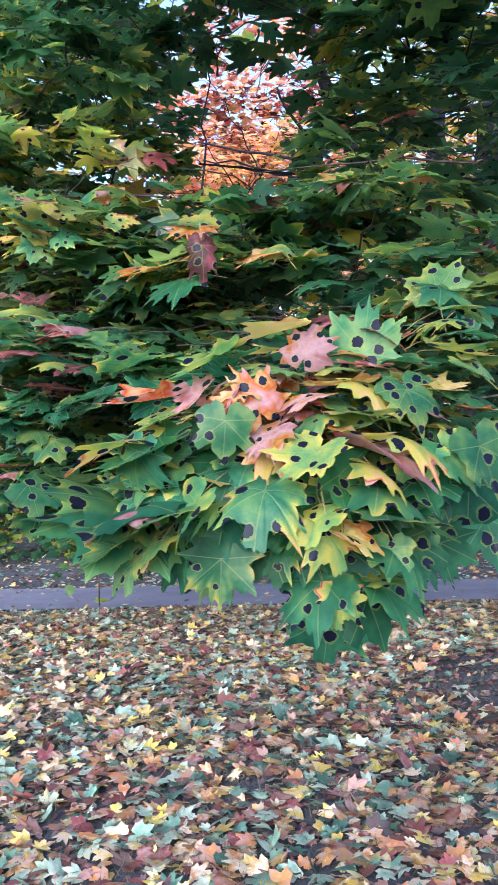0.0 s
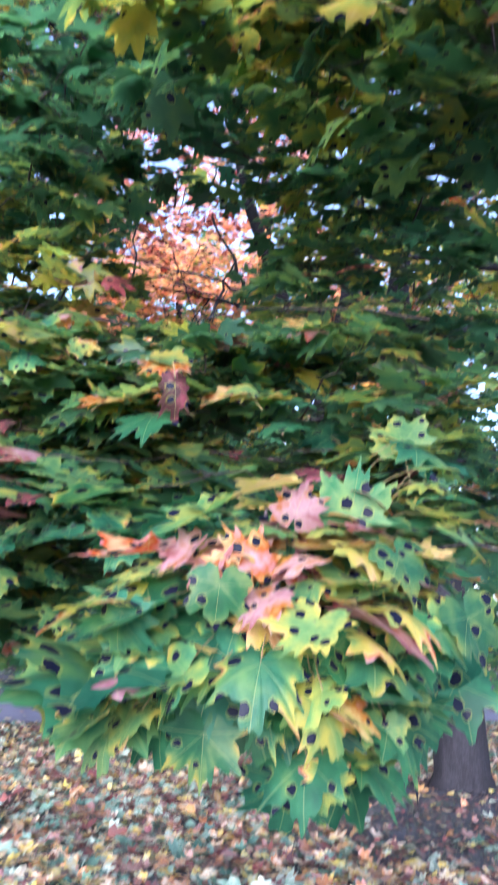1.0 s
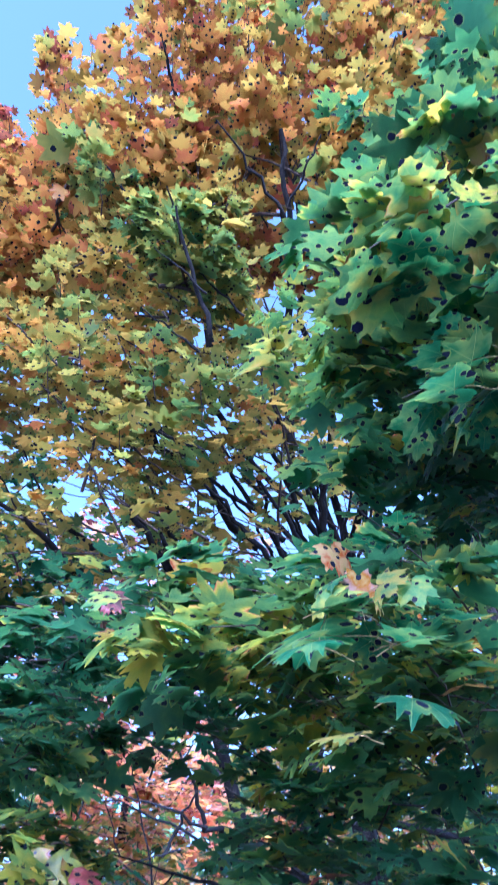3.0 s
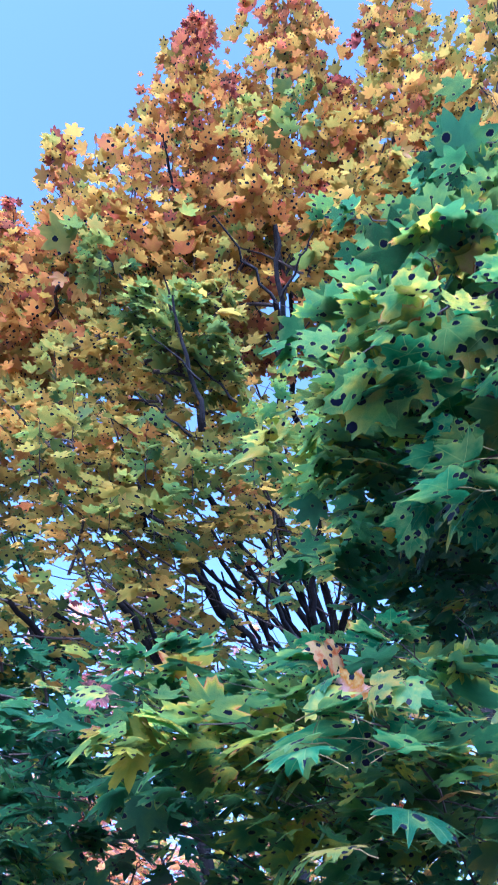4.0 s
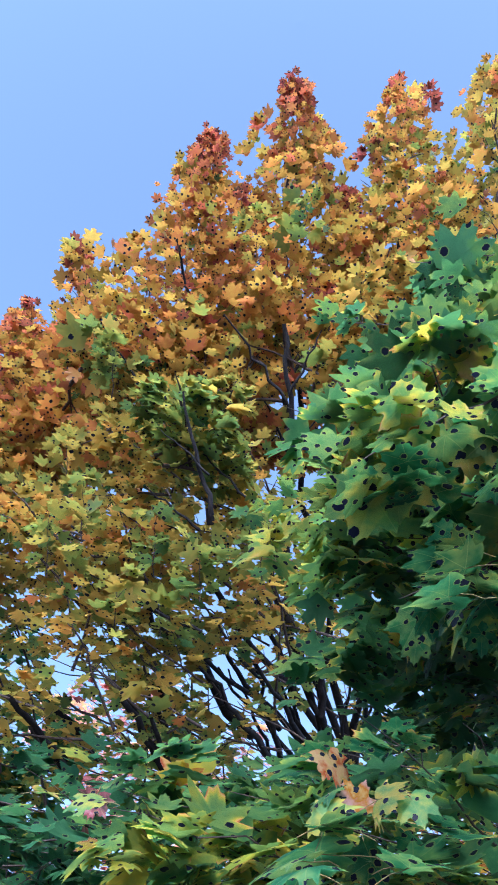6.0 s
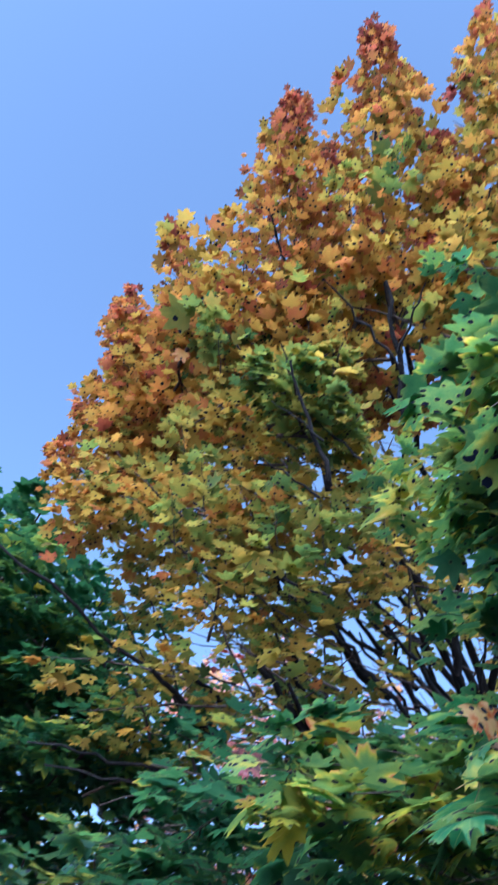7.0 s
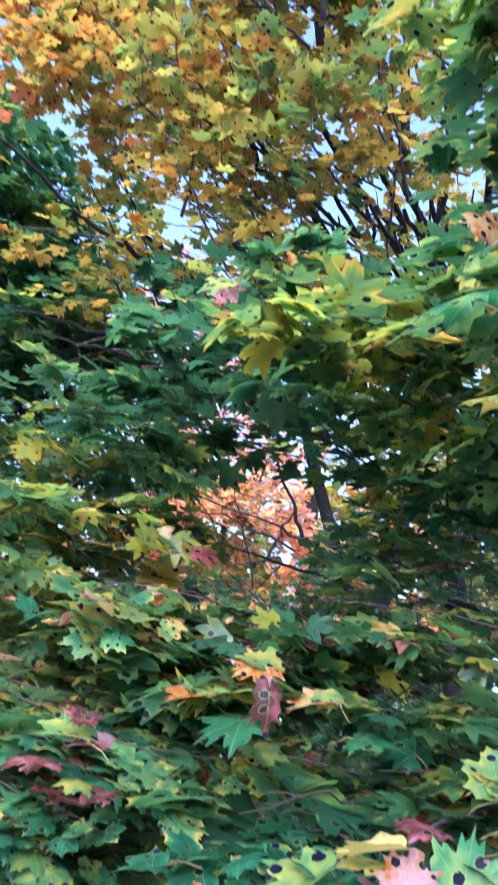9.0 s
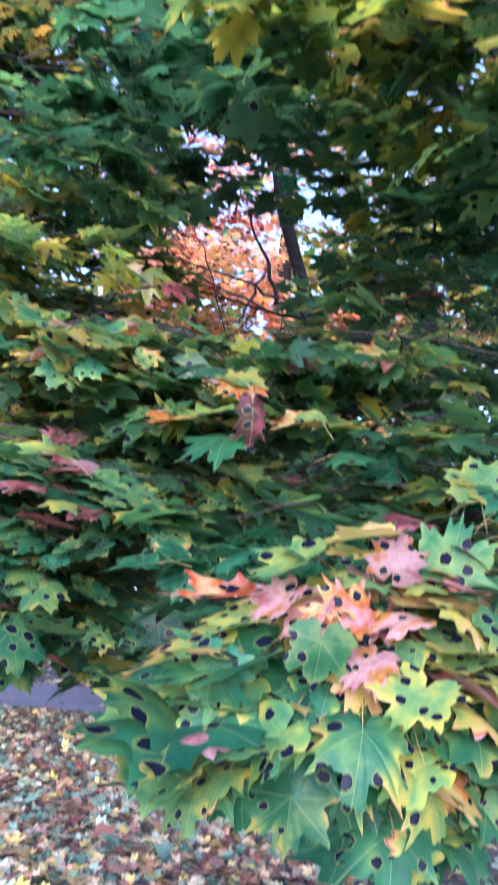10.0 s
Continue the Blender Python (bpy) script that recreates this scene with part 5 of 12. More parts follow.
big.limb((-0.18, 3.36, 5.53), (-0.50, 3.05, 5.41), 0.012, 0.005, 0.01)
big.clear((-1.45, 1.43, 5.07), (-2.81, 3.22, 9.04), 0.15, 0.33)
big.clear((-1.41, 1.53, 4.96), (-2.70, 3.43, 8.80), 0.14, 0.30)
big.clear((-1.48, 1.62, 4.85), (-2.85, 3.62, 8.56), 0.10, 0.22)
big.clear((-1.38, 1.35, 5.17), (-2.65, 3.04, 9.25), 0.07, 0.15)
big.finish(MID, LEAF_CROWN)

# ---- green maples ----
left = Tree("green maple with drooping boughs over the litter", (-2.0, 3.2))
left.bough((-0.89, 2.30, 2.99), (-0.34, 2.38, 2.99), 0.17, 23, 0.052, 0.16, 0.06, thick=0.18, twigs=3, odd=0.02, open_side=0.35, tilt=0.3, rim=0.26)
left.bough((-0.72, 2.24, 2.82), (-0.38, 1.88, 2.78), 0.20, 19, 0.052, 0.06, 0.06, thick=0.18, twigs=3, odd=0.02, open_side=0.35, tilt=0.3, rim=0.26)
left.bough((-0.87, 2.60, 2.89), (-0.81, 2.18, 2.90), 0.21, 30, 0.052, 0.14, 0.06, thick=0.18, twigs=3, odd=0.15, open_side=0.35, tilt=0.3, rim=0.26)
left.bough((-0.63, 2.07, 2.81), (-0.19, 2.17, 2.82), 0.23, 24, 0.052, 0.12, 0.06, thick=0.18, twigs=3, odd=0.02, open_side=0.35, tilt=0.3, rim=0.26)
left.bough((-1.10, 2.36, 2.82), (-0.65, 2.44, 2.83), 0.19, 31, 0.052, 0.16, 0.06, thick=0.18, twigs=3, odd=0.15, open_side=0.35, tilt=0.3, rim=0.26)
left.bough((-0.92, 2.60, 2.78), (-1.00, 2.14, 2.78), 0.19, 40, 0.052, 0.21, 0.06, thick=0.18, twigs=3, odd=0.15, open_side=0.35, tilt=0.3, rim=0.26)
left.bough((-0.78, 2.63, 2.79), (-0.81, 2.23, 2.81), 0.21, 40, 0.052, 0.14, 0.06, thick=0.18, twigs=3, odd=0.15, open_side=0.35, tilt=0.3, rim=0.26)
left.bough((-0.43, 2.58, 2.83), (-0.50, 2.16, 2.77), 0.23, 21, 0.052, 0.14, 0.06, thick=0.18, twigs=3, odd=0.02, open_side=0.35, tilt=0.3, rim=0.26)
left.bough((-0.49, 2.51, 2.74), (-0.22, 2.05, 2.72), 0.18, 26, 0.052, 0.14, 0.06, thick=0.18, twigs=3, odd=0.02, open_side=0.35, tilt=0.3, rim=0.26)
left.bough((-0.42, 2.82, 2.87), (-0.41, 2.32, 2.83), 0.23, 22, 0.052, 0.16, 0.06, thick=0.18, twigs=3, odd=0.02, open_side=0.35, tilt=0.3, rim=0.26)
left.bough((-0.63, 2.52, 2.68), (-0.56, 2.10, 2.63), 0.21, 43, 0.052, 0.16, 0.06, thick=0.18, twigs=3, odd=0.02, open_side=0.35, tilt=0.3, rim=0.26)
left.bough((-0.89, 2.34, 2.50), (-0.59, 1.93, 2.46), 0.22, 35, 0.05, 0.16, 0.06, thick=0.18, twigs=3, odd=0.12, open_side=0.35, tilt=0.3, rim=0.26)
left.bough((-0.83, 2.01, 2.34), (-0.52, 1.71, 2.36), 0.21, 42, 0.05, 0.19, 0.06, thick=0.18, twigs=3, odd=0.12, open_side=0.35, tilt=0.3, rim=0.26)
left.bough((-0.42, 2.30, 2.48), (-0.37, 1.86, 2.49), 0.20, 43, 0.05, 0.22, 0.06, thick=0.18, twigs=3, odd=0.12, open_side=0.35, tilt=0.3, rim=0.26)
left.bough((-0.52, 2.20, 2.49), (-0.09, 2.07, 2.47), 0.19, 30, 0.05, 0.15, 0.06, thick=0.18, twigs=3, odd=0.12, open_side=0.35, tilt=0.3, rim=0.26)
left.bough((-0.45, 2.38, 2.49), (-0.14, 2.10, 2.46), 0.19, 40, 0.05, 0.22, 0.06, thick=0.18, twigs=3, odd=0.12, open_side=0.35, tilt=0.3, rim=0.26)
left.bough((-0.85, 2.46, 2.45), (-0.35, 2.27, 2.45), 0.19, 38, 0.05, 0.14, 0.06, thick=0.18, twigs=3, odd=0.12, open_side=0.35, tilt=0.3, rim=0.26)
left.bough((-0.63, 2.57, 2.40), (-0.43, 2.10, 2.43), 0.20, 28, 0.05, 0.18, 0.06, thick=0.18, twigs=3, odd=0.12, open_side=0.35, tilt=0.3, rim=0.26)
left.bough((-0.88, 2.25, 2.34), (-0.35, 2.18, 2.33), 0.19, 38, 0.05, 0.20, 0.06, thick=0.18, twigs=3, odd=0.12, open_side=0.35, tilt=0.3, rim=0.26)
left.bough((-0.65, 2.45, 2.44), (-0.08, 2.44, 2.44), 0.23, 36, 0.05, 0.17, 0.06, thick=0.18, twigs=3, odd=0.12, open_side=0.35, tilt=0.3, rim=0.26)
left.bough((-0.87, 2.74, 2.37), (-0.51, 2.37, 2.37), 0.21, 31, 0.05, 0.21, 0.06, thick=0.18, twigs=3, odd=0.12, open_side=0.35, tilt=0.3, rim=0.26)
left.bough((-0.68, 2.36, 2.28), (-0.23, 2.11, 2.29), 0.21, 29, 0.05, 0.12, 0.06, thick=0.18, twigs=3, odd=0.12, open_side=0.35, tilt=0.3, rim=0.26)
left.bough((-0.69, 2.20, 2.22), (-0.31, 2.05, 2.22), 0.20, 32, 0.05, 0.11, 0.06, thick=0.18, twigs=3, odd=0.12, open_side=0.35, tilt=0.3, rim=0.26)
left.bough((-0.67, 2.36, 2.21), (-0.57, 1.89, 2.15), 0.19, 37, 0.05, 0.18, 0.06, thick=0.18, twigs=3, odd=0.12, open_side=0.35, tilt=0.3, rim=0.26)
left.bough((-0.69, 2.22, 2.15), (-0.41, 1.84, 2.11), 0.18, 40, 0.05, 0.15, 0.06, thick=0.18, twigs=3, odd=0.12, open_side=0.35, tilt=0.3, rim=0.26)
left.bough((-0.84, 2.26, 2.14), (-0.44, 1.96, 2.10), 0.23, 40, 0.05, 0.16, 0.06, thick=0.18, twigs=3, odd=0.12, open_side=0.35, tilt=0.3, rim=0.26)
left.bough((-0.35, 2.53, 2.19), (-0.30, 2.04, 2.18), 0.23, 42, 0.05, 0.19, 0.06, thick=0.18, twigs=3, odd=0.12, open_side=0.35, tilt=0.3, rim=0.26)
left.bough((-0.51, 2.33, 2.09), (-0.49, 1.82, 2.07), 0.18, 37, 0.05, 0.22, 0.06, thick=0.18, twigs=3, odd=0.12, open_side=0.35, tilt=0.3, rim=0.26)
left.bough((-0.59, 2.45, 2.09), (-0.41, 2.02, 2.11), 0.23, 41, 0.05, 0.18, 0.06, thick=0.18, twigs=3, odd=0.12, open_side=0.35, tilt=0.3, rim=0.26)
left.bough((-0.74, 2.67, 2.12), (-0.39, 2.22, 2.08), 0.20, 32, 0.05, 0.17, 0.06, thick=0.18, twigs=3, odd=0.12, open_side=0.35, tilt=0.3, rim=0.26)
left.bough((-0.73, 2.68, 2.07), (-0.51, 2.18, 2.07), 0.17, 36, 0.05, 0.14, 0.06, thick=0.18, twigs=3, odd=0.12, open_side=0.35, tilt=0.3, rim=0.26)
left.bough((-0.87, 2.54, 2.32), (-0.67, 2.01, 2.26), 0.19, 35, 0.05, 0.16, 0.06, thick=0.18, twigs=3, odd=0.1, open_side=0.35, tilt=0.3, rim=0.26)
left.bough((-0.96, 2.75, 2.29), (-0.93, 2.30, 2.29), 0.20, 31, 0.05, 0.14, 0.06, thick=0.18, twigs=3, odd=0.1, open_side=0.35, tilt=0.3, rim=0.26)
left.bough((-1.14, 2.45, 2.21), (-0.75, 2.34, 2.20), 0.19, 33, 0.05, 0.21, 0.06, thick=0.18, twigs=3, odd=0.1, open_side=0.35, tilt=0.3, rim=0.26)
left.bough((-0.99, 2.32, 2.16), (-0.50, 2.23, 2.13), 0.21, 35, 0.05, 0.16, 0.06, thick=0.18, twigs=3, odd=0.1, open_side=0.35, tilt=0.3, rim=0.26)
left.bough((-0.99, 2.48, 2.17), (-0.54, 2.46, 2.13), 0.22, 28, 0.05, 0.20, 0.06, thick=0.18, twigs=3, odd=0.1, open_side=0.35, tilt=0.3, rim=0.26)
left.bough((-1.05, 2.51, 2.07), (-0.63, 2.43, 2.09), 0.20, 34, 0.05, 0.16, 0.06, thick=0.18, twigs=3, odd=0.1, open_side=0.35, tilt=0.3, rim=0.26)
left.bough((-1.25, 2.67, 2.08), (-0.81, 2.61, 2.02), 0.22, 37, 0.05, 0.18, 0.06, thick=0.18, twigs=3, odd=0.1, open_side=0.35, tilt=0.3, rim=0.26)
left.bough((-1.94, 2.28, 2.91), (-1.54, 2.38, 2.91), 0.22, 31, 0.052, 0.18, 0.06, thick=0.18, twigs=3, odd=0.06, open_side=0.35, tilt=0.3, rim=0.26)
left.bough((-1.10, 2.14, 2.75), (-0.93, 1.75, 2.76), 0.21, 34, 0.052, 0.12, 0.06, thick=0.18, twigs=3, odd=0.06, open_side=0.35, tilt=0.3, rim=0.26)
left.bough((-1.30, 2.13, 2.74), (-1.07, 1.78, 2.69), 0.20, 39, 0.052, 0.21, 0.06, thick=0.18, twigs=3, odd=0.06, open_side=0.35, tilt=0.3, rim=0.26)
left.bough((-1.73, 2.25, 2.69), (-1.25, 1.95, 2.67), 0.19, 29, 0.052, 0.18, 0.06, thick=0.18, twigs=3, odd=0.06, open_side=0.35, tilt=0.3, rim=0.26)
left.bough((-1.77, 2.20, 2.69), (-1.26, 2.24, 2.68), 0.19, 36, 0.052, 0.13, 0.06, thick=0.18, twigs=3, odd=0.06, open_side=0.35, tilt=0.3, rim=0.26)
left.bough((-1.18, 2.30, 2.65), (-1.03, 1.79, 2.61), 0.18, 39, 0.052, 0.18, 0.06, thick=0.18, twigs=3, odd=0.06, open_side=0.35, tilt=0.3, rim=0.26)
# limer tones also stand in for light on these boughs
left.bough((-0.70, 2.16, 2.82), (-0.67, 1.72, 2.81), 0.22, 19, 0.052, 0.20, 0.06, thick=0.18, twigs=3, odd=0.02, open_side=1.2, tilt=0.3, rim=0.26)
left.bough((-0.32, 2.58, 3.07), (-0.36, 2.02, 3.01), 0.21, 17, 0.052, 0.17, 0.06, thick=0.18, twigs=3, odd=0.02, open_side=1.2, tilt=0.3, rim=0.26)
left.bough((-0.25, 2.59, 2.99), (-0.21, 2.13, 2.98), 0.18, 18, 0.052, 0.25, 0.06, thick=0.18, twigs=3, odd=0.02, open_side=1.2, tilt=0.3, rim=0.26)
left.bough((-0.82, 2.00, 2.70), (-0.28, 1.95, 2.70), 0.20, 23, 0.052, 0.23, 0.06, thick=0.18, twigs=3, odd=0.02, open_side=1.2, tilt=0.3, rim=0.26)
left.bough((-0.60, 2.49, 2.88), (-0.36, 2.16, 2.83), 0.18, 16, 0.052, 0.29, 0.06, thick=0.18, twigs=3, odd=0.02, open_side=1.2, tilt=0.3, rim=0.26)
left.bough((-0.63, 2.09, 2.53), (-0.28, 1.72, 2.55), 0.20, 19, 0.052, 0.17, 0.06, thick=0.18, twigs=3, odd=0.02, open_side=1.2, tilt=0.3, rim=0.26)
left.bough((-0.83, 2.30, 2.64), (-0.59, 1.95, 2.66), 0.19, 27, 0.052, 0.29, 0.06, thick=0.18, twigs=3, odd=0.18, open_side=1.2, tilt=0.3, rim=0.26)
left.bough((-0.62, 2.42, 2.62), (-0.67, 1.96, 2.64), 0.23, 32, 0.052, 0.37, 0.06, thick=0.18, twigs=3, odd=0.02, open_side=1.2, tilt=0.3, rim=0.26)
left.bough((-0.72, 2.09, 2.45), (-0.24, 1.88, 2.41), 0.21, 25, 0.052, 0.29, 0.06, thick=0.18, twigs=3, odd=0.18, open_side=1.2, tilt=0.3, rim=0.26)
left.bough((-0.86, 2.15, 2.40), (-0.59, 1.78, 2.42), 0.19, 29, 0.052, 0.31, 0.06, thick=0.18, twigs=3, odd=0.18, open_side=1.2, tilt=0.3, rim=0.26)
left.bough((-0.42, 2.29, 2.36), (-0.26, 1.75, 2.35), 0.21, 29, 0.052, 0.42, 0.06, thick=0.18, twigs=3, odd=0.18, open_side=1.2, tilt=0.3, rim=0.26)
left.bough((-1.04, 2.58, 2.55), (-0.74, 2.18, 2.48), 0.23, 30, 0.052, 0.32, 0.06, thick=0.18, twigs=3, odd=0.18, open_side=1.2, tilt=0.3, rim=0.26)
left.bough((-0.86, 2.22, 2.31), (-0.57, 1.93, 2.33), 0.18, 29, 0.054, 0.20, 0.06, thick=0.18, twigs=3, odd=0.15, open_side=0.7, tilt=0.3, rim=0.26)
left.bough((-0.74, 2.03, 2.22), (-0.57, 1.66, 2.17), 0.23, 31, 0.054, 0.22, 0.06, thick=0.18, twigs=3, odd=0.15, open_side=0.7, tilt=0.3, rim=0.26)
left.bough((-0.52, 1.91, 2.12), (-0.31, 1.46, 2.07), 0.23, 37, 0.054, 0.28, 0.06, thick=0.18, twigs=3, odd=0.15, open_side=0.7, tilt=0.3, rim=0.26)
left.bough((-0.75, 2.07, 2.18), (-0.42, 1.75, 2.17), 0.21, 39, 0.054, 0.29, 0.06, thick=0.18, twigs=3, odd=0.15, open_side=0.7, tilt=0.3, rim=0.26)
left.bough((-0.63, 2.27, 2.23), (-0.51, 1.83, 2.17), 0.18, 39, 0.054, 0.28, 0.06, thick=0.18, twigs=3, odd=0.15, open_side=0.7, tilt=0.3, rim=0.26)
left.bough((-0.54, 1.92, 2.07), (-0.39, 1.46, 2.02), 0.20, 32, 0.054, 0.14, 0.06, thick=0.18, twigs=3, odd=0.15, open_side=0.7, tilt=0.3, rim=0.26)
left.bough((-0.34, 1.94, 2.06), (-0.18, 1.56, 2.03), 0.20, 33, 0.054, 0.27, 0.06, thick=0.18, twigs=3, odd=0.15, open_side=0.7, tilt=0.3, rim=0.26)
left.bough((-0.62, 2.03, 2.09), (-0.16, 1.92, 2.08), 0.22, 38, 0.054, 0.30, 0.06, thick=0.18, twigs=3, odd=0.15, open_side=0.7, tilt=0.3, rim=0.26)
left.bough((-0.46, 1.81, 2.01), (-0.05, 1.76, 1.99), 0.17, 31, 0.054, 0.18, 0.06, thick=0.18, twigs=3, odd=0.15, open_side=0.7, tilt=0.3, rim=0.26)
left.bough((-0.47, 1.73, 1.96), (-0.07, 1.64, 1.95), 0.17, 30, 0.054, 0.19, 0.06, thick=0.18, twigs=3, odd=0.15, open_side=0.7, tilt=0.3, rim=0.26)
left.bough((-0.26, 2.18, 2.01), (-0.13, 1.74, 1.99), 0.19, 28, 0.054, 0.24, 0.06, thick=0.18, twigs=3, odd=0.15, open_side=0.7, tilt=0.3, rim=0.26)
left.bough((-0.39, 1.88, 1.94), (0.01, 1.54, 1.88), 0.20, 42, 0.054, 0.27, 0.06, thick=0.18, twigs=3, odd=0.15, open_side=0.7, tilt=0.3, rim=0.26)
left.bough((-0.87, 2.29, 2.04), (-0.55, 1.93, 2.01), 0.22, 42, 0.054, 0.23, 0.06, thick=0.18, twigs=3, odd=0.15, open_side=0.7, tilt=0.3, rim=0.26)
left.bough((-0.32, 1.74, 1.88), (0.09, 1.69, 1.86), 0.23, 29, 0.054, 0.23, 0.06, thick=0.18, twigs=3, odd=0.15, open_side=0.7, tilt=0.3, rim=0.26)
left.bough((-0.47, 2.07, 1.91), (-0.36, 1.65, 1.87), 0.20, 33, 0.054, 0.27, 0.06, thick=0.18, twigs=3, odd=0.15, open_side=0.7, tilt=0.3, rim=0.26)
left.bough((-0.80, 1.73, 1.86), (-0.26, 1.85, 1.87), 0.21, 34, 0.054, 0.16, 0.06, thick=0.18, twigs=3, odd=0.15, open_side=0.7, tilt=0.3, rim=0.26)
left.bough((-0.23, 1.95, 1.84), (-0.15, 1.43, 1.78), 0.22, 31, 0.054, 0.27, 0.06, thick=0.18, twigs=3, odd=0.15, open_side=0.7, tilt=0.3, rim=0.26)
left.bough((-0.77, 2.21, 1.88), (-0.36, 1.98, 1.89), 0.17, 36, 0.054, 0.24, 0.06, thick=0.18, twigs=3, odd=0.15, open_side=0.7, tilt=0.3, rim=0.26)
left.bough((-0.55, 2.06, 1.83), (-0.61, 1.60, 1.79), 0.20, 38, 0.054, 0.20, 0.06, thick=0.18, twigs=3, odd=0.15, open_side=0.7, tilt=0.3, rim=0.26)
left.bough((-0.37, 2.22, 1.83), (0.09, 2.04, 1.83), 0.22, 34, 0.054, 0.24, 0.06, thick=0.18, twigs=3, odd=0.15, open_side=0.7, tilt=0.3, rim=0.26)
left.bough((-0.32, 1.94, 1.87), (-0.33, 1.48, 1.81), 0.20, 39, 0.054, 0.18, 0.06, thick=0.18, twigs=3, odd=0.12, open_side=0.35, tilt=0.3, rim=0.26)
left.bough((-0.75, 1.79, 1.85), (-0.24, 1.62, 1.78), 0.21, 42, 0.054, 0.20, 0.06, thick=0.18, twigs=3, odd=0.12, open_side=0.35, tilt=0.3, rim=0.26)
left.bough((-0.57, 2.06, 1.87), (-0.15, 1.81, 1.82), 0.22, 32, 0.054, 0.21, 0.06, thick=0.18, twigs=3, odd=0.12, open_side=0.35, tilt=0.3, rim=0.26)
left.bough((-0.50, 1.79, 1.78), (-0.21, 1.36, 1.73), 0.22, 41, 0.054, 0.16, 0.06, thick=0.18, twigs=3, odd=0.12, open_side=0.35, tilt=0.3, rim=0.26)
left.bough((-0.70, 2.05, 1.82), (-0.33, 1.78, 1.82), 0.22, 31, 0.054, 0.13, 0.06, thick=0.18, twigs=3, odd=0.12, open_side=0.35, tilt=0.3, rim=0.26)
left.bough((-0.65, 2.28, 1.81), (-0.57, 1.76, 1.81), 0.18, 29, 0.054, 0.16, 0.06, thick=0.18, twigs=3, odd=0.12, open_side=0.35, tilt=0.3, rim=0.26)
left.bough((-0.44, 2.14, 1.77), (-0.14, 1.74, 1.75), 0.22, 33, 0.054, 0.12, 0.06, thick=0.18, twigs=3, odd=0.12, open_side=0.35, tilt=0.3, rim=0.26)
left.bough((-0.32, 1.92, 1.72), (-0.38, 1.43, 1.66), 0.21, 31, 0.054, 0.11, 0.06, thick=0.18, twigs=3, odd=0.12, open_side=0.35, tilt=0.3, rim=0.26)
left.bough((-0.64, 1.99, 1.75), (-0.18, 1.85, 1.69), 0.22, 42, 0.054, 0.13, 0.06, thick=0.18, twigs=3, odd=0.12, open_side=0.35, tilt=0.3, rim=0.26)
left.bough((-0.37, 2.31, 1.72), (-0.22, 1.78, 1.72), 0.20, 30, 0.054, 0.11, 0.06, thick=0.18, twigs=3, odd=0.12, open_side=0.35, tilt=0.3, rim=0.26)
left.bough((-0.78, 1.79, 1.69), (-0.32, 1.53, 1.62), 0.21, 40, 0.054, 0.19, 0.06, thick=0.18, twigs=3, odd=0.12, open_side=0.35, tilt=0.3, rim=0.26)
left.bough((-0.56, 2.16, 1.66), (-0.19, 1.96, 1.68), 0.18, 29, 0.054, 0.11, 0.06, thick=0.18, twigs=3, odd=0.12, open_side=0.35, tilt=0.3, rim=0.26)
left.bough((-0.75, 1.99, 1.67), (-0.30, 1.86, 1.62), 0.20, 34, 0.054, 0.10, 0.06, thick=0.18, twigs=3, odd=0.12, open_side=0.35, tilt=0.3, rim=0.26)
left.bough((-0.61, 2.12, 1.61), (-0.20, 1.74, 1.64), 0.17, 39, 0.054, 0.18, 0.06, thick=0.18, twigs=3, odd=0.12, open_side=0.35, tilt=0.3, rim=0.26)
left.bough((-0.68, 2.07, 1.60), (-0.39, 1.59, 1.60), 0.19, 32, 0.054, 0.15, 0.06, thick=0.18, twigs=3, odd=0.12, open_side=0.35, tilt=0.3, rim=0.26)
left.bough((-0.46, 2.13, 1.59), (-0.24, 1.63, 1.55), 0.20, 29, 0.054, 0.14, 0.06, thick=0.18, twigs=3, odd=0.12, open_side=0.35, tilt=0.3, rim=0.26)
left.bough((-0.59, 1.86, 1.56), (-0.42, 1.41, 1.51), 0.23, 36, 0.054, 0.14, 0.06, thick=0.18, twigs=3, odd=0.12, open_side=0.35, tilt=0.3, rim=0.26)
left.bough((-0.48, 1.81, 1.57), (0.05, 1.74, 1.49), 0.19, 29, 0.054, 0.12, 0.06, thick=0.18, twigs=3, odd=0.12, open_side=0.35, tilt=0.3, rim=0.26)
left.bough((-0.44, 2.14, 1.54), (-0.48, 1.57, 1.49), 0.20, 35, 0.054, 0.10, 0.06, thick=0.18, twigs=3, odd=0.12, open_side=0.35, tilt=0.3, rim=0.26)
left.bough((-0.75, 2.10, 1.52), (-0.40, 1.79, 1.46), 0.22, 35, 0.054, 0.16, 0.06, thick=0.18, twigs=3, odd=0.12, open_side=0.35, tilt=0.3, rim=0.26)
left.limb((-2.22, 2.19, 2.12), (-1.01, 2.27, 2.47), 0.03, 0.012)
left.trunk([(-2.3, 3.0, -0.1), (-2.3, 3.0, 0.2), (-2.25, 2.95, 2.0), (-2.2, 3.0, 4.0)], (0.16, 0.1, 0.09, 0.07))
left.clear((-0.02, 0.87, 1.81), (-0.08, 3.47, 3.06), 0.06, 0.19)
left.clear((0.02, 0.86, 1.87), (0.09, 3.45, 3.26), 0.06, 0.19)
left.clear((-0.03, 0.86, 1.92), (-0.12, 3.43, 3.48), 0.05, 0.16)
left.clear((0.05, 0.87, 1.80), (0.19, 3.47, 3.00), 0.05, 0.16)
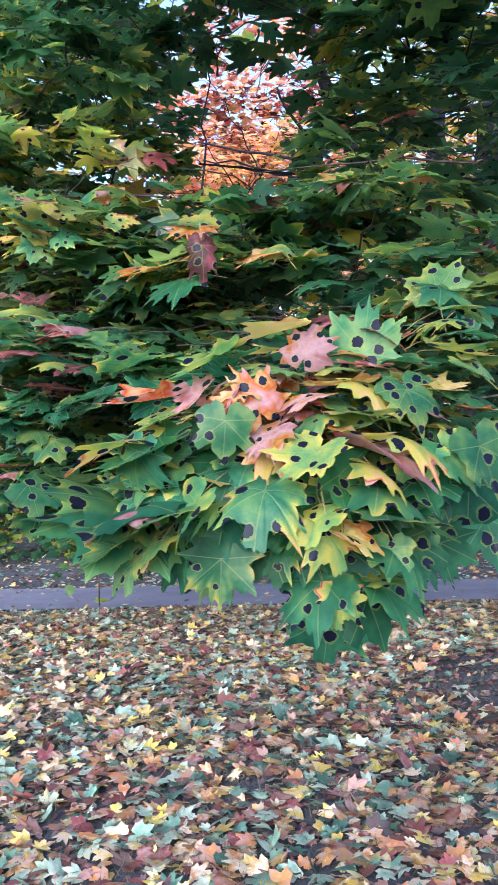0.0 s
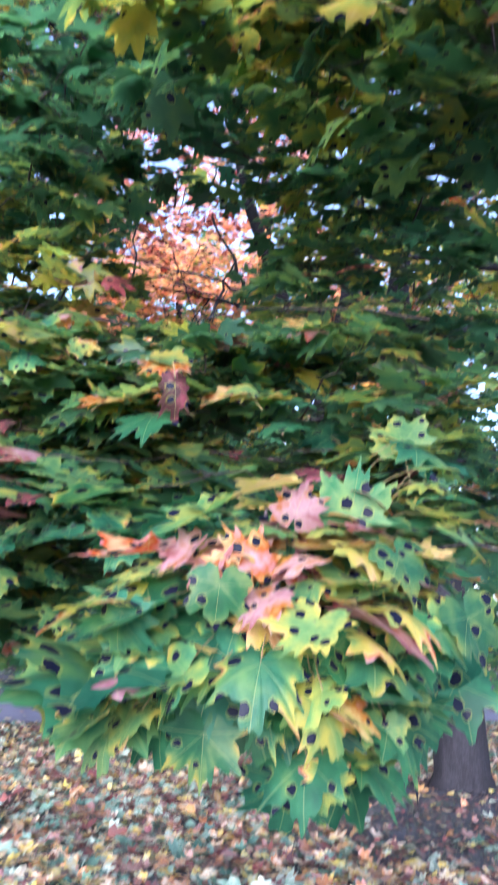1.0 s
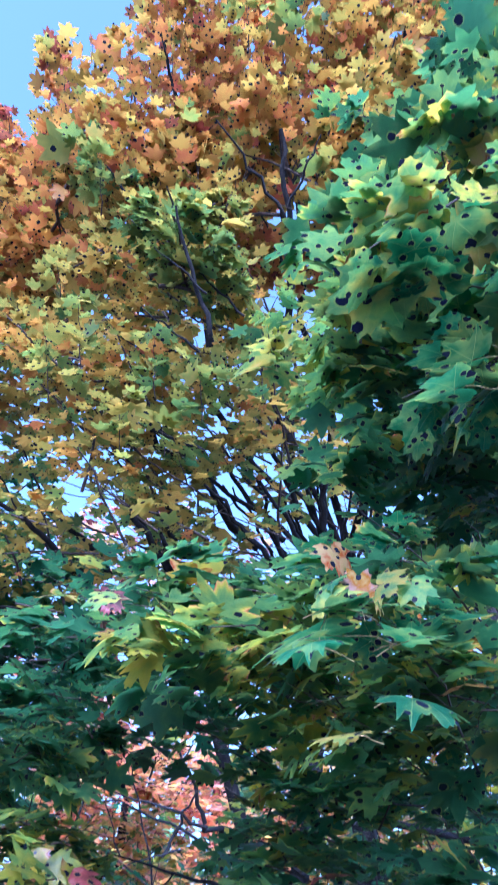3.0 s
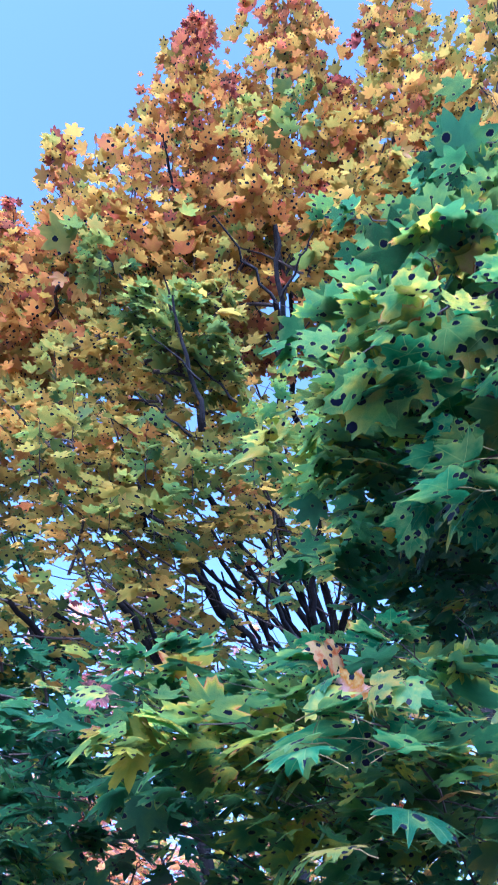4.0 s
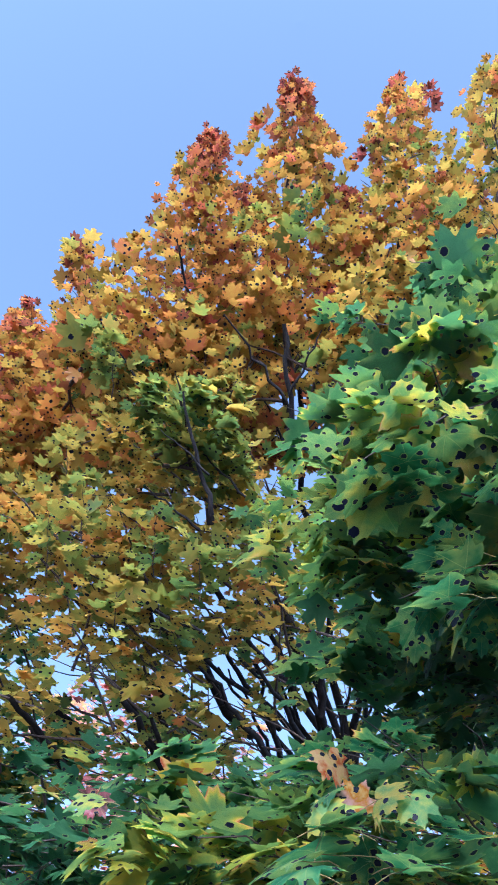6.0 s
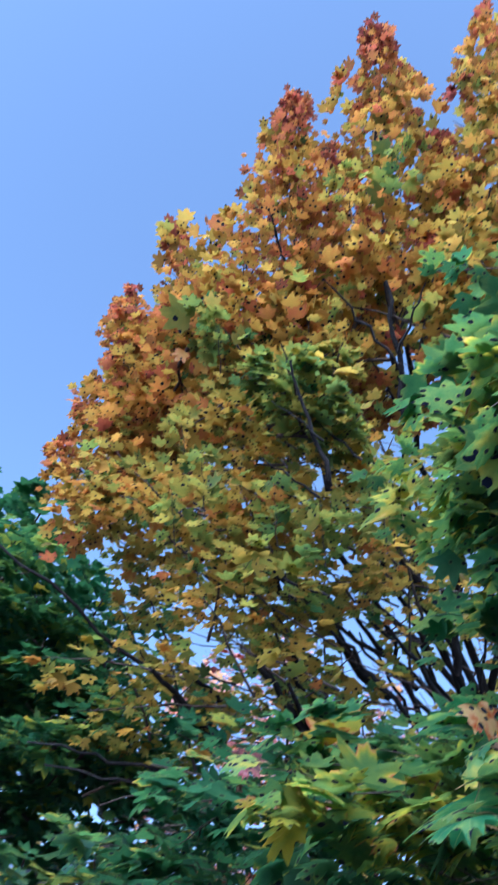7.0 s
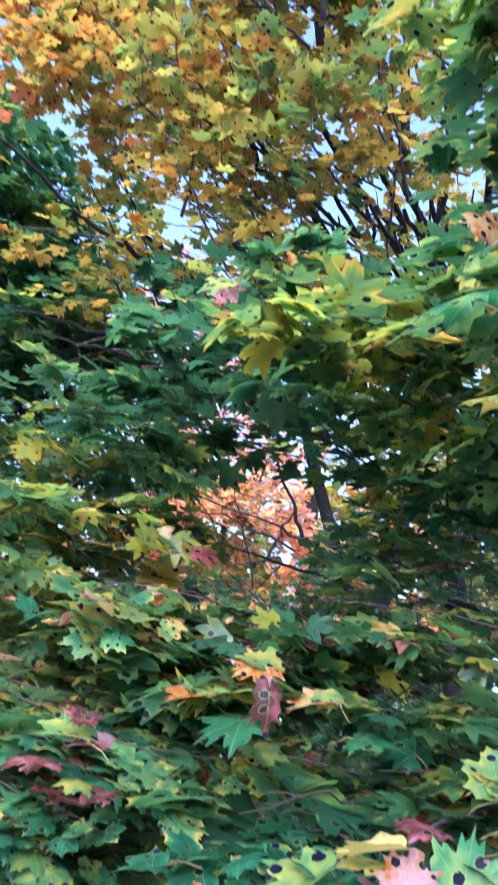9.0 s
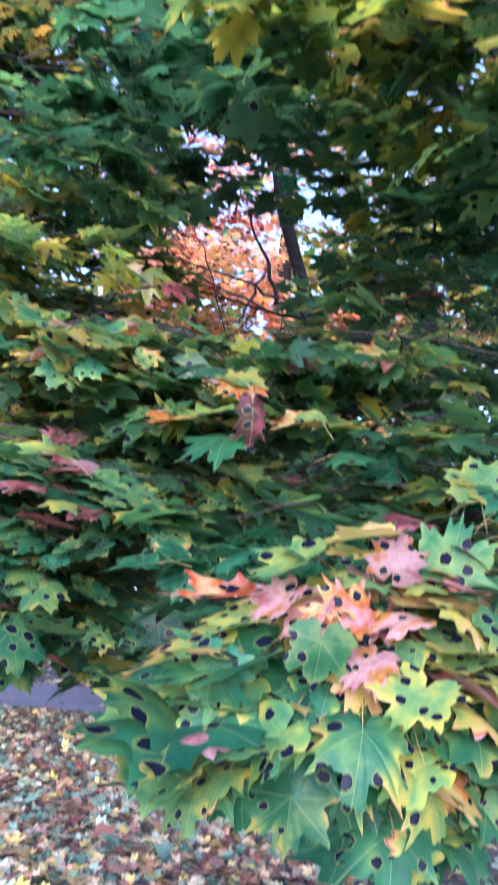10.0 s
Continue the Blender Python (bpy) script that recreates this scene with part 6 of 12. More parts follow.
# tones darkened in place of the shade of the crown above
left.bough((-0.56, 1.75, 2.96), (-0.07, 1.75, 2.89), 0.22, 12, 0.052, 0.02, 0.06, thick=0.18, twigs=3, odd=0.02, open_side=0.35, tilt=0.3, rim=0.26)
left.bough((-0.46, 1.96, 2.99), (0.03, 1.78, 2.97), 0.18, 13, 0.052, 0.02, 0.06, thick=0.18, twigs=3, odd=0.02, open_side=0.35, tilt=0.3, rim=0.26)
left.bough((-0.52, 2.12, 3.00), (-0.00, 2.02, 2.96), 0.18, 13, 0.052, 0.02, 0.06, thick=0.18, twigs=3, odd=0.02, open_side=0.35, tilt=0.3, rim=0.26)
left.bough((-0.20, 2.02, 2.85), (-0.04, 1.60, 2.81), 0.22, 21, 0.052, 0.03, 0.06, thick=0.18, twigs=3, odd=0.02, open_side=0.35, tilt=0.3, rim=0.26)
left.bough((-0.18, 2.12, 2.93), (0.16, 1.79, 2.86), 0.22, 20, 0.052, 0.02, 0.06, thick=0.18, twigs=3, odd=0.02, open_side=0.35, tilt=0.3, rim=0.26)
left.bough((-0.55, 2.62, 2.99), (-0.46, 2.22, 2.94), 0.20, 19, 0.052, 0.02, 0.06, thick=0.18, twigs=3, odd=0.02, open_side=0.35, tilt=0.3, rim=0.26)
left.bough((-0.34, 2.34, 2.81), (-0.10, 2.00, 2.81), 0.20, 21, 0.052, 0.02, 0.06, thick=0.18, twigs=3, odd=0.02, open_side=0.35, tilt=0.3, rim=0.26)
left.bough((-0.10, 2.28, 2.88), (0.28, 2.06, 2.83), 0.23, 29, 0.052, 0.02, 0.06, thick=0.18, twigs=3, odd=0.02, open_side=0.35, tilt=0.3, rim=0.26)
left.bough((-0.57, 1.86, 2.93), (-0.17, 1.62, 2.87), 0.21, 14, 0.052, 0.03, 0.06, thick=0.18, twigs=3, odd=0.02, open_side=0.35, tilt=0.3, rim=0.26)
left.bough((-0.73, 2.04, 2.98), (-0.33, 1.79, 2.96), 0.23, 14, 0.052, 0.02, 0.06, thick=0.18, twigs=3, odd=0.02, open_side=0.35, tilt=0.3, rim=0.26)
left.bough((-0.40, 2.04, 2.91), (-0.28, 1.60, 2.88), 0.18, 14, 0.052, 0.02, 0.06, thick=0.18, twigs=3, odd=0.02, open_side=0.35, tilt=0.3, rim=0.26)
left.bough((-0.60, 1.96, 2.94), (-0.08, 1.89, 2.92), 0.18, 16, 0.052, 0.02, 0.06, thick=0.18, twigs=3, odd=0.02, open_side=0.35, tilt=0.3, rim=0.26)
left.bough((-0.58, 2.08, 2.79), (-0.34, 1.69, 2.80), 0.21, 12, 0.052, 0.04, 0.06, thick=0.18, twigs=3, odd=0.02, open_side=0.35, tilt=0.3, rim=0.26)
left.clear((0.01, 0.86, 1.88), (0.03, 3.44, 3.33), 0.07, 0.23)
left.finish(MID, LEAF_FAR, near=(0, 0, 1.5), near_count=240)
right = Tree("green maple with low spreading boughs and spotted leaves", (2.0, 3.6))
# some tones raised on shaded undersides, others lowered where shade is missing
right.bough((0.96, 2.04, 2.86), (0.18, 1.7, 2.88), 0.28, 14, 0.05, 0.23, 0.07, thick=0.3, twigs=3, open_side=0.4, tilt=0.32)
right.bough((0.54, 2.75, 3.21), (0.02, 2.07, 3.17), 0.28, 17, 0.05, 0.15, 0.07, thick=0.3, twigs=3, open_side=0.4, tilt=0.32)
right.bough((1.08, 2.43, 2.9), (0.4, 1.93, 3.02), 0.28, 14, 0.05, 0.27, 0.07, thick=0.3, twigs=3, open_side=0.4, tilt=0.32)
right.bough((0.47, 2.42, 2.93), (0.03, 1.72, 2.75), 0.28, 14, 0.05, 0.28, 0.07, thick=0.3, twigs=3, open_side=0.4, tilt=0.32)
right.bough((0.5, 2.51, 2.95), (-0.08, 1.89, 2.81), 0.28, 17, 0.05, 0.16, 0.07, thick=0.3, twigs=3, open_side=0.4, tilt=0.32)
right.bough((1.27, 2.28, 2.7), (0.47, 2.06, 2.88), 0.28, 17, 0.05, 0.21, 0.07, thick=0.3, twigs=3, open_side=0.4, tilt=0.32)
right.bough((0.7, 2.59, 2.77), (0.12, 1.97, 2.77), 0.28, 17, 0.05, 0.20, 0.07, thick=0.3, twigs=3, open_side=0.4, tilt=0.32)
right.bough((1.06, 2.47, 2.55), (0.54, 1.81, 2.71), 0.28, 17, 0.05, 0.20, 0.07, thick=0.3, twigs=3, open_side=0.4, tilt=0.32)
right.bough((1.29, 2.51, 2.69), (0.57, 2.07, 2.63), 0.28, 25, 0.05, 0.12, 0.07, thick=0.3, twigs=3, open_side=0.4, tilt=0.32)
right.bough((0.92, 2.9, 2.67), (0.58, 2.14, 2.79), 0.28, 17, 0.05, 0.11, 0.07, thick=0.3, twigs=3, open_side=0.4, tilt=0.32)
right.bough((0.85, 2.76, 2.75), (0.03, 2.54, 2.75), 0.28, 25, 0.05, 0.14, 0.07, thick=0.3, twigs=3, open_side=0.4, tilt=0.32)
right.bough((0.94, 2.93, 2.69), (0.26, 2.43, 2.71), 0.28, 25, 0.05, 0.11, 0.07, thick=0.3, twigs=3, open_side=0.4, tilt=0.32)
right.bough((1.15, 2.54, 2.53), (0.31, 2.48, 2.59), 0.28, 25, 0.05, 0.13, 0.07, thick=0.3, twigs=3, open_side=0.4, tilt=0.32)
right.bough((0.53, 1.91, 3.15), (0.17, 1.43, 3.11), 0.22, 23, 0.05, 0.19, 0.07, thick=0.25, odd=0.06, twigs=3, open_side=0.4, tilt=0.32)
right.bough((0.45, 1.06, 2.52), (-0.03, 1.36, 2.74), 0.22, 20, 0.05, 0.20, 0.07, thick=0.25, odd=0.06, twigs=3, open_side=0.4, tilt=0.32)
right.bough((0.44, 1.6, 2.86), (-0.16, 1.54, 2.9), 0.22, 13, 0.05, 0.23, 0.07, thick=0.25, odd=0.06, twigs=3, open_side=0.4, tilt=0.32)
right.bough((0.71, 1.86, 3.01), (0.17, 1.58, 3.01), 0.22, 13, 0.05, 0.26, 0.07, thick=0.25, odd=0.06, twigs=3, open_side=0.4, tilt=0.32)
right.bough((0.78, 1.09, 2.48), (0.2, 1.27, 2.5), 0.22, 15, 0.05, 0.17, 0.07, thick=0.25, odd=0.06, twigs=3, open_side=0.4, tilt=0.32)
right.bough((0.82, 1.01, 2.47), (0.3, 1.31, 2.43), 0.22, 23, 0.05, 0.16, 0.07, thick=0.25, odd=0.06, twigs=3, open_side=0.4, tilt=0.32)
right.bough((0.51, 1.7, 2.65), (0.01, 1.38, 2.69), 0.22, 13, 0.05, 0.27, 0.07, thick=0.25, odd=0.06, twigs=3, open_side=0.4, tilt=0.32)
right.bough((0.69, 1.53, 2.43), (0.15, 1.31, 2.57), 0.22, 13, 0.05, 0.29, 0.07, thick=0.25, odd=0.06, twigs=3, open_side=0.4, tilt=0.32)
right.bough((0.57, 1.7, 2.65), (-0.03, 1.8, 2.67), 0.22, 13, 0.05, 0.24, 0.07, thick=0.25, odd=0.06, twigs=3, open_side=0.4, tilt=0.32)
right.bough((0.7, 1.86, 2.58), (0.14, 1.7, 2.48), 0.22, 15, 0.05, 0.13, 0.07, thick=0.25, odd=0.06, twigs=3, open_side=0.4, tilt=0.32)
right.bough((0.78, 2.09, 2.49), (0.18, 1.99, 2.51), 0.22, 15, 0.05, 0.09, 0.07, thick=0.25, odd=0.06, twigs=3, open_side=0.4, tilt=0.32)
right.bough((0.08, 2.22, 3.26), (-0.56, 1.74, 3.26), 0.26, 38, 0.05, 0.02, 0.07, thick=0.25, twigs=3, open_side=0.4, tilt=0.32)
right.bough((1.03, 1.38, 2.92), (0.25, 1.3, 2.8), 0.26, 38, 0.05, 0.18, 0.07, thick=0.25, twigs=3, open_side=0.4, tilt=0.32)
right.bough((0.67, 1.76, 2.91), (-0.01, 1.36, 3.01), 0.26, 34, 0.05, 0.18, 0.07, thick=0.25, twigs=3, open_side=0.4, tilt=0.32)
right.bough((0.45, 1.88, 3.0), (-0.27, 1.56, 3.06), 0.26, 25, 0.05, 0.12, 0.07, thick=0.25, twigs=3, open_side=0.4, tilt=0.32)
right.bough((0.36, 2.08, 3.21), (-0.34, 1.72, 3.05), 0.26, 38, 0.05, 0.05, 0.07, thick=0.25, twigs=3, open_side=0.4, tilt=0.32)
right.bough((1.14, 1.55, 2.88), (0.34, 1.43, 2.9), 0.26, 38, 0.05, 0.14, 0.07, thick=0.25, twigs=3, open_side=0.4, tilt=0.32)
right.bough((0.67, 2.05, 2.93), (0.15, 1.45, 3.07), 0.26, 23, 0.05, 0.19, 0.07, thick=0.25, twigs=3, open_side=0.4, tilt=0.32)
right.bough((0.5, 1.69, 2.75), (-0.26, 1.57, 2.95), 0.26, 23, 0.05, 0.17, 0.07, thick=0.25, twigs=3, open_side=0.4, tilt=0.32)
right.bough((0.15, 1.96, 2.81), (-0.47, 1.46, 2.87), 0.26, 38, 0.05, 0.04, 0.07, thick=0.25, twigs=3, open_side=0.4, tilt=0.32)
right.bough((0.53, 2.27, 3.15), (-0.21, 1.97, 3.09), 0.26, 25, 0.05, 0.13, 0.07, thick=0.25, twigs=3, open_side=0.4, tilt=0.32)
right.bough((0.5, 1.63, 2.75), (-0.28, 1.73, 2.83), 0.26, 25, 0.05, 0.14, 0.07, thick=0.25, twigs=3, open_side=0.4, tilt=0.32)
right.bough((1.15, 1.77, 2.98), (0.37, 1.91, 2.94), 0.26, 25, 0.05, 0.14, 0.07, thick=0.25, twigs=3, open_side=0.4, tilt=0.32)
right.bough((0.82, 1.92, 2.81), (0.64, 1.16, 2.67), 0.26, 38, 0.05, 0.13, 0.07, thick=0.25, twigs=3, open_side=0.4, tilt=0.32)
right.bough((1.01, 1.77, 2.81), (0.23, 1.63, 2.81), 0.26, 23, 0.05, 0.17, 0.07, thick=0.25, twigs=3, open_side=0.4, tilt=0.32)
right.bough((0.1, 2.39, 3.02), (-0.68, 2.21, 3.06), 0.26, 38, 0.05, 0.10, 0.07, thick=0.25, twigs=3, open_side=0.4, tilt=0.32)
right.bough((1.27, 1.66, 2.73), (0.49, 1.48, 2.71), 0.26, 38, 0.05, 0.13, 0.07, thick=0.25, twigs=3, open_side=0.4, tilt=0.32)
right.bough((0.14, 1.88, 2.69), (-0.64, 1.68, 2.67), 0.26, 38, 0.05, 0.04, 0.07, thick=0.25, twigs=3, open_side=0.4, tilt=0.32)
right.bough((1.3, 2.3, 2.95), (0.76, 1.72, 2.97), 0.26, 38, 0.05, 0.16, 0.07, thick=0.25, twigs=3, open_side=0.4, tilt=0.32)
right.bough((0.33, 2.07, 2.72), (-0.27, 1.55, 2.66), 0.26, 25, 0.05, 0.04, 0.07, thick=0.25, twigs=3, open_side=0.4, tilt=0.32)
right.bough((0.26, 2.19, 3.06), (-0.52, 2.05, 3.16), 0.26, 38, 0.05, 0.07, 0.07, thick=0.25, twigs=3, open_side=0.4, tilt=0.32)
right.bough((0.08, 2.39, 2.92), (-0.68, 2.25, 2.74), 0.26, 38, 0.05, 0.05, 0.07, thick=0.25, twigs=3, open_side=0.4, tilt=0.32)
right.bough((0.62, 1.15, 2.68), (0.14, 0.79, 2.68), 0.2, 30, 0.055, 0.11, 0.07, thick=0.2, odd=0.04, twigs=3, open_side=0.4, rim=0.25)
right.bough((0.67, 1.16, 2.83), (0.07, 1.16, 2.83), 0.2, 30, 0.055, 0.19, 0.07, thick=0.2, odd=0.04, twigs=3, open_side=0.4, rim=0.25)
right.bough((0.91, 1.36, 2.95), (0.39, 1.1, 2.85), 0.2, 30, 0.055, 0.20, 0.07, thick=0.2, odd=0.04, twigs=3, open_side=0.4, rim=0.25)
right.bough((0.85, 1.34, 2.76), (0.45, 0.9, 2.78), 0.2, 30, 0.055, 0.19, 0.07, thick=0.2, odd=0.04, twigs=3, open_side=0.4, rim=0.25)
right.bough((0.29, 1.61, 2.85), (-0.19, 1.25, 2.93), 0.2, 30, 0.055, 0.15, 0.07, thick=0.2, odd=0.04, twigs=3, open_side=0.4, rim=0.25)
right.bough((0.36, 1.66, 2.99), (-0.2, 1.44, 2.93), 0.2, 30, 0.055, 0.19, 0.07, thick=0.2, odd=0.04, twigs=3, open_side=0.4, rim=0.25)
right.bough((0.28, 1.4, 2.73), (-0.22, 1.08, 2.59), 0.2, 30, 0.055, 0.24, 0.07, thick=0.2, odd=0.04, twigs=3, open_side=0.4, rim=0.25)
right.bough((0.34, 1.3, 2.63), (-0.24, 1.14, 2.59), 0.2, 27, 0.055, 0.32, 0.07, thick=0.2, odd=0.04, twigs=3, open_side=0.4, rim=0.25)
right.bough((0.46, 1.8, 2.85), (0.08, 1.34, 2.89), 0.2, 18, 0.055, 0.29, 0.07, thick=0.2, odd=0.04, twigs=3, open_side=0.4, rim=0.25)
right.bough((0.95, 1.18, 2.55), (0.35, 1.12, 2.63), 0.2, 30, 0.055, 0.21, 0.07, thick=0.2, odd=0.04, twigs=3, open_side=0.4, rim=0.25)
right.bough((0.33, 1.64, 2.7), (-0.23, 1.4, 2.66), 0.2, 20, 0.055, 0.08, 0.07, thick=0.2, odd=0.02, twigs=3, open_side=0.4, rim=0.25)
right.bough((0.51, -0.0, 3.4), (0.21, 0.2, 3.68), 0.24, 39, 0.05, 0.10, 0.07, thick=0.3, twigs=3, open_side=0.4, rim=0.25)
right.bough((0.85, 0.27, 3.85), (0.41, 0.27, 3.95), 0.24, 39, 0.05, 0.15, 0.07, thick=0.3, twigs=3, open_side=0.4, rim=0.25)
right.bough((1.07, 0.25, 3.89), (0.63, 0.29, 3.99), 0.24, 39, 0.05, 0.14, 0.07, thick=0.3, twigs=3, open_side=0.4, rim=0.25)
right.bough((0.61, 0.38, 3.41), (0.25, 0.12, 3.51), 0.24, 39, 0.05, 0.14, 0.07, thick=0.3, twigs=3, open_side=0.4, rim=0.25)
right.bough((0.78, 0.23, 3.34), (0.52, 0.29, 3.7), 0.24, 39, 0.05, 0.12, 0.07, thick=0.3, twigs=3, open_side=0.4, rim=0.25)
right.bough((0.82, 0.21, 3.45), (0.4, 0.35, 3.43), 0.24, 39, 0.05, 0.11, 0.07, thick=0.3, twigs=3, open_side=0.4, rim=0.25)
right.bough((0.72, 0.34, 3.56), (0.32, 0.5, 3.68), 0.24, 39, 0.05, 0.13, 0.07, thick=0.3, twigs=3, open_side=0.4, rim=0.25)
right.bough((1.2, 0.44, 3.98), (0.78, 0.58, 3.98), 0.24, 39, 0.05, 0.11, 0.07, thick=0.3, twigs=3, open_side=0.4, rim=0.25)
right.bough((1.0, 0.67, 3.74), (0.68, 0.37, 3.84), 0.24, 39, 0.05, 0.11, 0.07, thick=0.3, twigs=3, open_side=0.4, rim=0.25)
right.bough((0.82, 0.34, 3.22), (0.66, 0.46, 3.62), 0.24, 39, 0.05, 0.12, 0.07, thick=0.3, twigs=3, open_side=0.4, rim=0.25)
right.bough((0.86, 0.65, 3.41), (0.58, 0.35, 3.57), 0.24, 39, 0.05, 0.17, 0.07, thick=0.3, twigs=3, open_side=0.4, rim=0.25)
right.bough((0.92, 0.74, 3.69), (0.5, 0.64, 3.81), 0.24, 39, 0.05, 0.15, 0.07, thick=0.3, twigs=3, open_side=0.4, rim=0.25)
right.bough((1.05, 0.8, 3.6), (0.73, 0.52, 3.76), 0.24, 39, 0.05, 0.13, 0.07, thick=0.3, twigs=3, open_side=0.4, rim=0.25)
right.bough((1.03, 0.62, 3.34), (0.61, 0.44, 3.38), 0.24, 39, 0.05, 0.10, 0.07, thick=0.3, twigs=3, open_side=0.4, rim=0.25)
right.bough((1.02, 1.22, 4.35), (0.48, 0.98, 4.23), 0.27, 41, 0.05, 0.20, 0.07, thick=0.3, twigs=3, open_side=0.4, rim=0.25)
right.bough((0.84, 0.75, 3.42), (0.26, 0.63, 3.52), 0.27, 41, 0.05, 0.17, 0.07, thick=0.3, twigs=3, open_side=0.4, rim=0.25)
right.bough((1.07, 1.25, 3.99), (0.99, 0.65, 4.01), 0.27, 41, 0.05, 0.19, 0.07, thick=0.3, twigs=3, open_side=0.4, rim=0.25)
right.bough((1.08, 1.02, 4.0), (0.48, 1.1, 3.94), 0.27, 41, 0.05, 0.17, 0.07, thick=0.3, twigs=3, open_side=0.4, rim=0.25)
right.bough((0.55, 1.12, 3.48), (0.23, 0.62, 3.48), 0.27, 41, 0.05, 0.15, 0.07, thick=0.3, twigs=3, open_side=0.4, rim=0.25)
right.bough((1.29, 1.0, 3.76), (0.69, 0.9, 3.74), 0.27, 41, 0.05, 0.16, 0.07, thick=0.3, twigs=3, open_side=0.4, rim=0.25)
right.bough((0.82, 0.81, 3.38), (0.22, 0.89, 3.38), 0.27, 41, 0.05, 0.08, 0.07, thick=0.3, twigs=3, open_side=0.4, rim=0.25)
right.bough((1.35, 0.99, 3.86), (0.83, 1.29, 3.9), 0.27, 41, 0.05, 0.12, 0.07, thick=0.3, twigs=3, open_side=0.4, rim=0.25)
right.bough((0.96, 0.95, 3.46), (0.4, 1.09, 3.6), 0.27, 41, 0.05, 0.13, 0.07, thick=0.3, twigs=3, open_side=0.4, rim=0.25)
right.bough((0.82, 1.23, 3.48), (0.28, 1.01, 3.6), 0.27, 41, 0.05, 0.17, 0.07, thick=0.3, twigs=3, open_side=0.4, rim=0.25)
right.bough((0.75, 1.11, 3.34), (0.17, 0.95, 3.34), 0.27, 41, 0.05, 0.20, 0.07, thick=0.3, twigs=3, open_side=0.4, rim=0.25)
right.bough((1.45, 1.58, 3.9), (1.09, 1.1, 3.88), 0.27, 41, 0.05, 0.18, 0.07, thick=0.3, twigs=3, open_side=0.4, rim=0.25)
right.bough((1.12, 1.41, 3.65), (0.54, 1.33, 3.79), 0.27, 41, 0.05, 0.17, 0.07, thick=0.3, twigs=3, open_side=0.4, rim=0.25)
right.bough((1.38, 1.06, 3.57), (0.9, 1.42, 3.65), 0.27, 41, 0.05, 0.15, 0.07, thick=0.3, twigs=3, open_side=0.4, rim=0.25)
right.bough((0.87, 1.14, 3.12), (0.33, 0.92, 3.24), 0.27, 41, 0.05, 0.12, 0.07, thick=0.3, twigs=3, open_side=0.4, rim=0.25)
right.bough((1.27, 1.68, 3.56), (1.03, 1.18, 3.8), 0.27, 41, 0.05, 0.15, 0.07, thick=0.3, twigs=3, open_side=0.4, rim=0.25)
right.bough((0.94, 1.26, 3.29), (0.36, 1.3, 3.39), 0.27, 41, 0.05, 0.14, 0.07, thick=0.3, twigs=3, open_side=0.4, rim=0.25)
right.bough((1.11, 1.52, 3.46), (0.69, 1.12, 3.32), 0.27, 41, 0.05, 0.13, 0.07, thick=0.3, twigs=3, open_side=0.4, rim=0.25)
right.bough((0.97, 1.85, 3.52), (0.55, 1.45, 3.66), 0.27, 41, 0.05, 0.12, 0.07, thick=0.3, twigs=3, open_side=0.4, rim=0.25)
right.bough((1.12, 1.56, 3.48), (0.54, 1.66, 3.56), 0.27, 41, 0.05, 0.23, 0.07, thick=0.3, twigs=3, open_side=0.4, rim=0.25)
right.bough((1.33, 1.76, 3.5), (0.87, 1.38, 3.5), 0.27, 41, 0.05, 0.13, 0.07, thick=0.3, twigs=3, open_side=0.4, rim=0.25)
right.bough((1.37, 1.92, 3.61), (0.95, 1.5, 3.51), 0.27, 41, 0.05, 0.17, 0.07, thick=0.3, twigs=3, open_side=0.4, rim=0.25)
right.bough((1.21, 2.06, 3.48), (0.83, 1.64, 3.68), 0.27, 41, 0.05, 0.13, 0.07, thick=0.3, twigs=3, open_side=0.4, rim=0.25)
right.bough((1.01, 1.82, 3.42), (0.41, 1.72, 3.36), 0.27, 41, 0.05, 0.14, 0.07, thick=0.3, twigs=3, open_side=0.4, rim=0.25)
right.bough((0.65, 0.84, 3.75), (0.27, 1.06, 3.79), 0.22, 34, 0.05, 0.27, 0.07, thick=0.25, open_side=0.4, odd=0.04, twigs=3)
right.bough((0.42, 1.11, 3.73), (-0.02, 1.03, 3.77), 0.22, 34, 0.05, 0.28, 0.07, thick=0.25, open_side=0.4, odd=0.04, twigs=3)
right.bough((0.57, 0.91, 3.39), (0.13, 0.79, 3.43), 0.22, 34, 0.05, 0.30, 0.07, thick=0.25, open_side=0.4, odd=0.04, twigs=3)
right.bough((0.52, 1.05, 3.46), (0.12, 0.85, 3.48), 0.22, 34, 0.05, 0.29, 0.07, thick=0.25, open_side=0.4, odd=0.04, twigs=3)
right.bough((0.62, 0.94, 3.38), (0.18, 0.9, 3.38), 0.22, 34, 0.05, 0.28, 0.07, thick=0.25, open_side=0.4, odd=0.04, twigs=3)
right.bough((0.75, 1.23, 3.57), (0.37, 1.03, 3.67), 0.22, 34, 0.05, 0.27, 0.07, thick=0.25, open_side=0.4, odd=0.04, twigs=3)
right.bough((0.44, 1.42, 3.53), (0.18, 1.08, 3.67), 0.22, 34, 0.05, 0.24, 0.07, thick=0.25, open_side=0.4, odd=0.04, twigs=3)
right.bough((0.49, 1.45, 3.53), (0.25, 1.09, 3.59), 0.22, 34, 0.05, 0.31, 0.07, thick=0.25, open_side=0.4, odd=0.04, twigs=3)
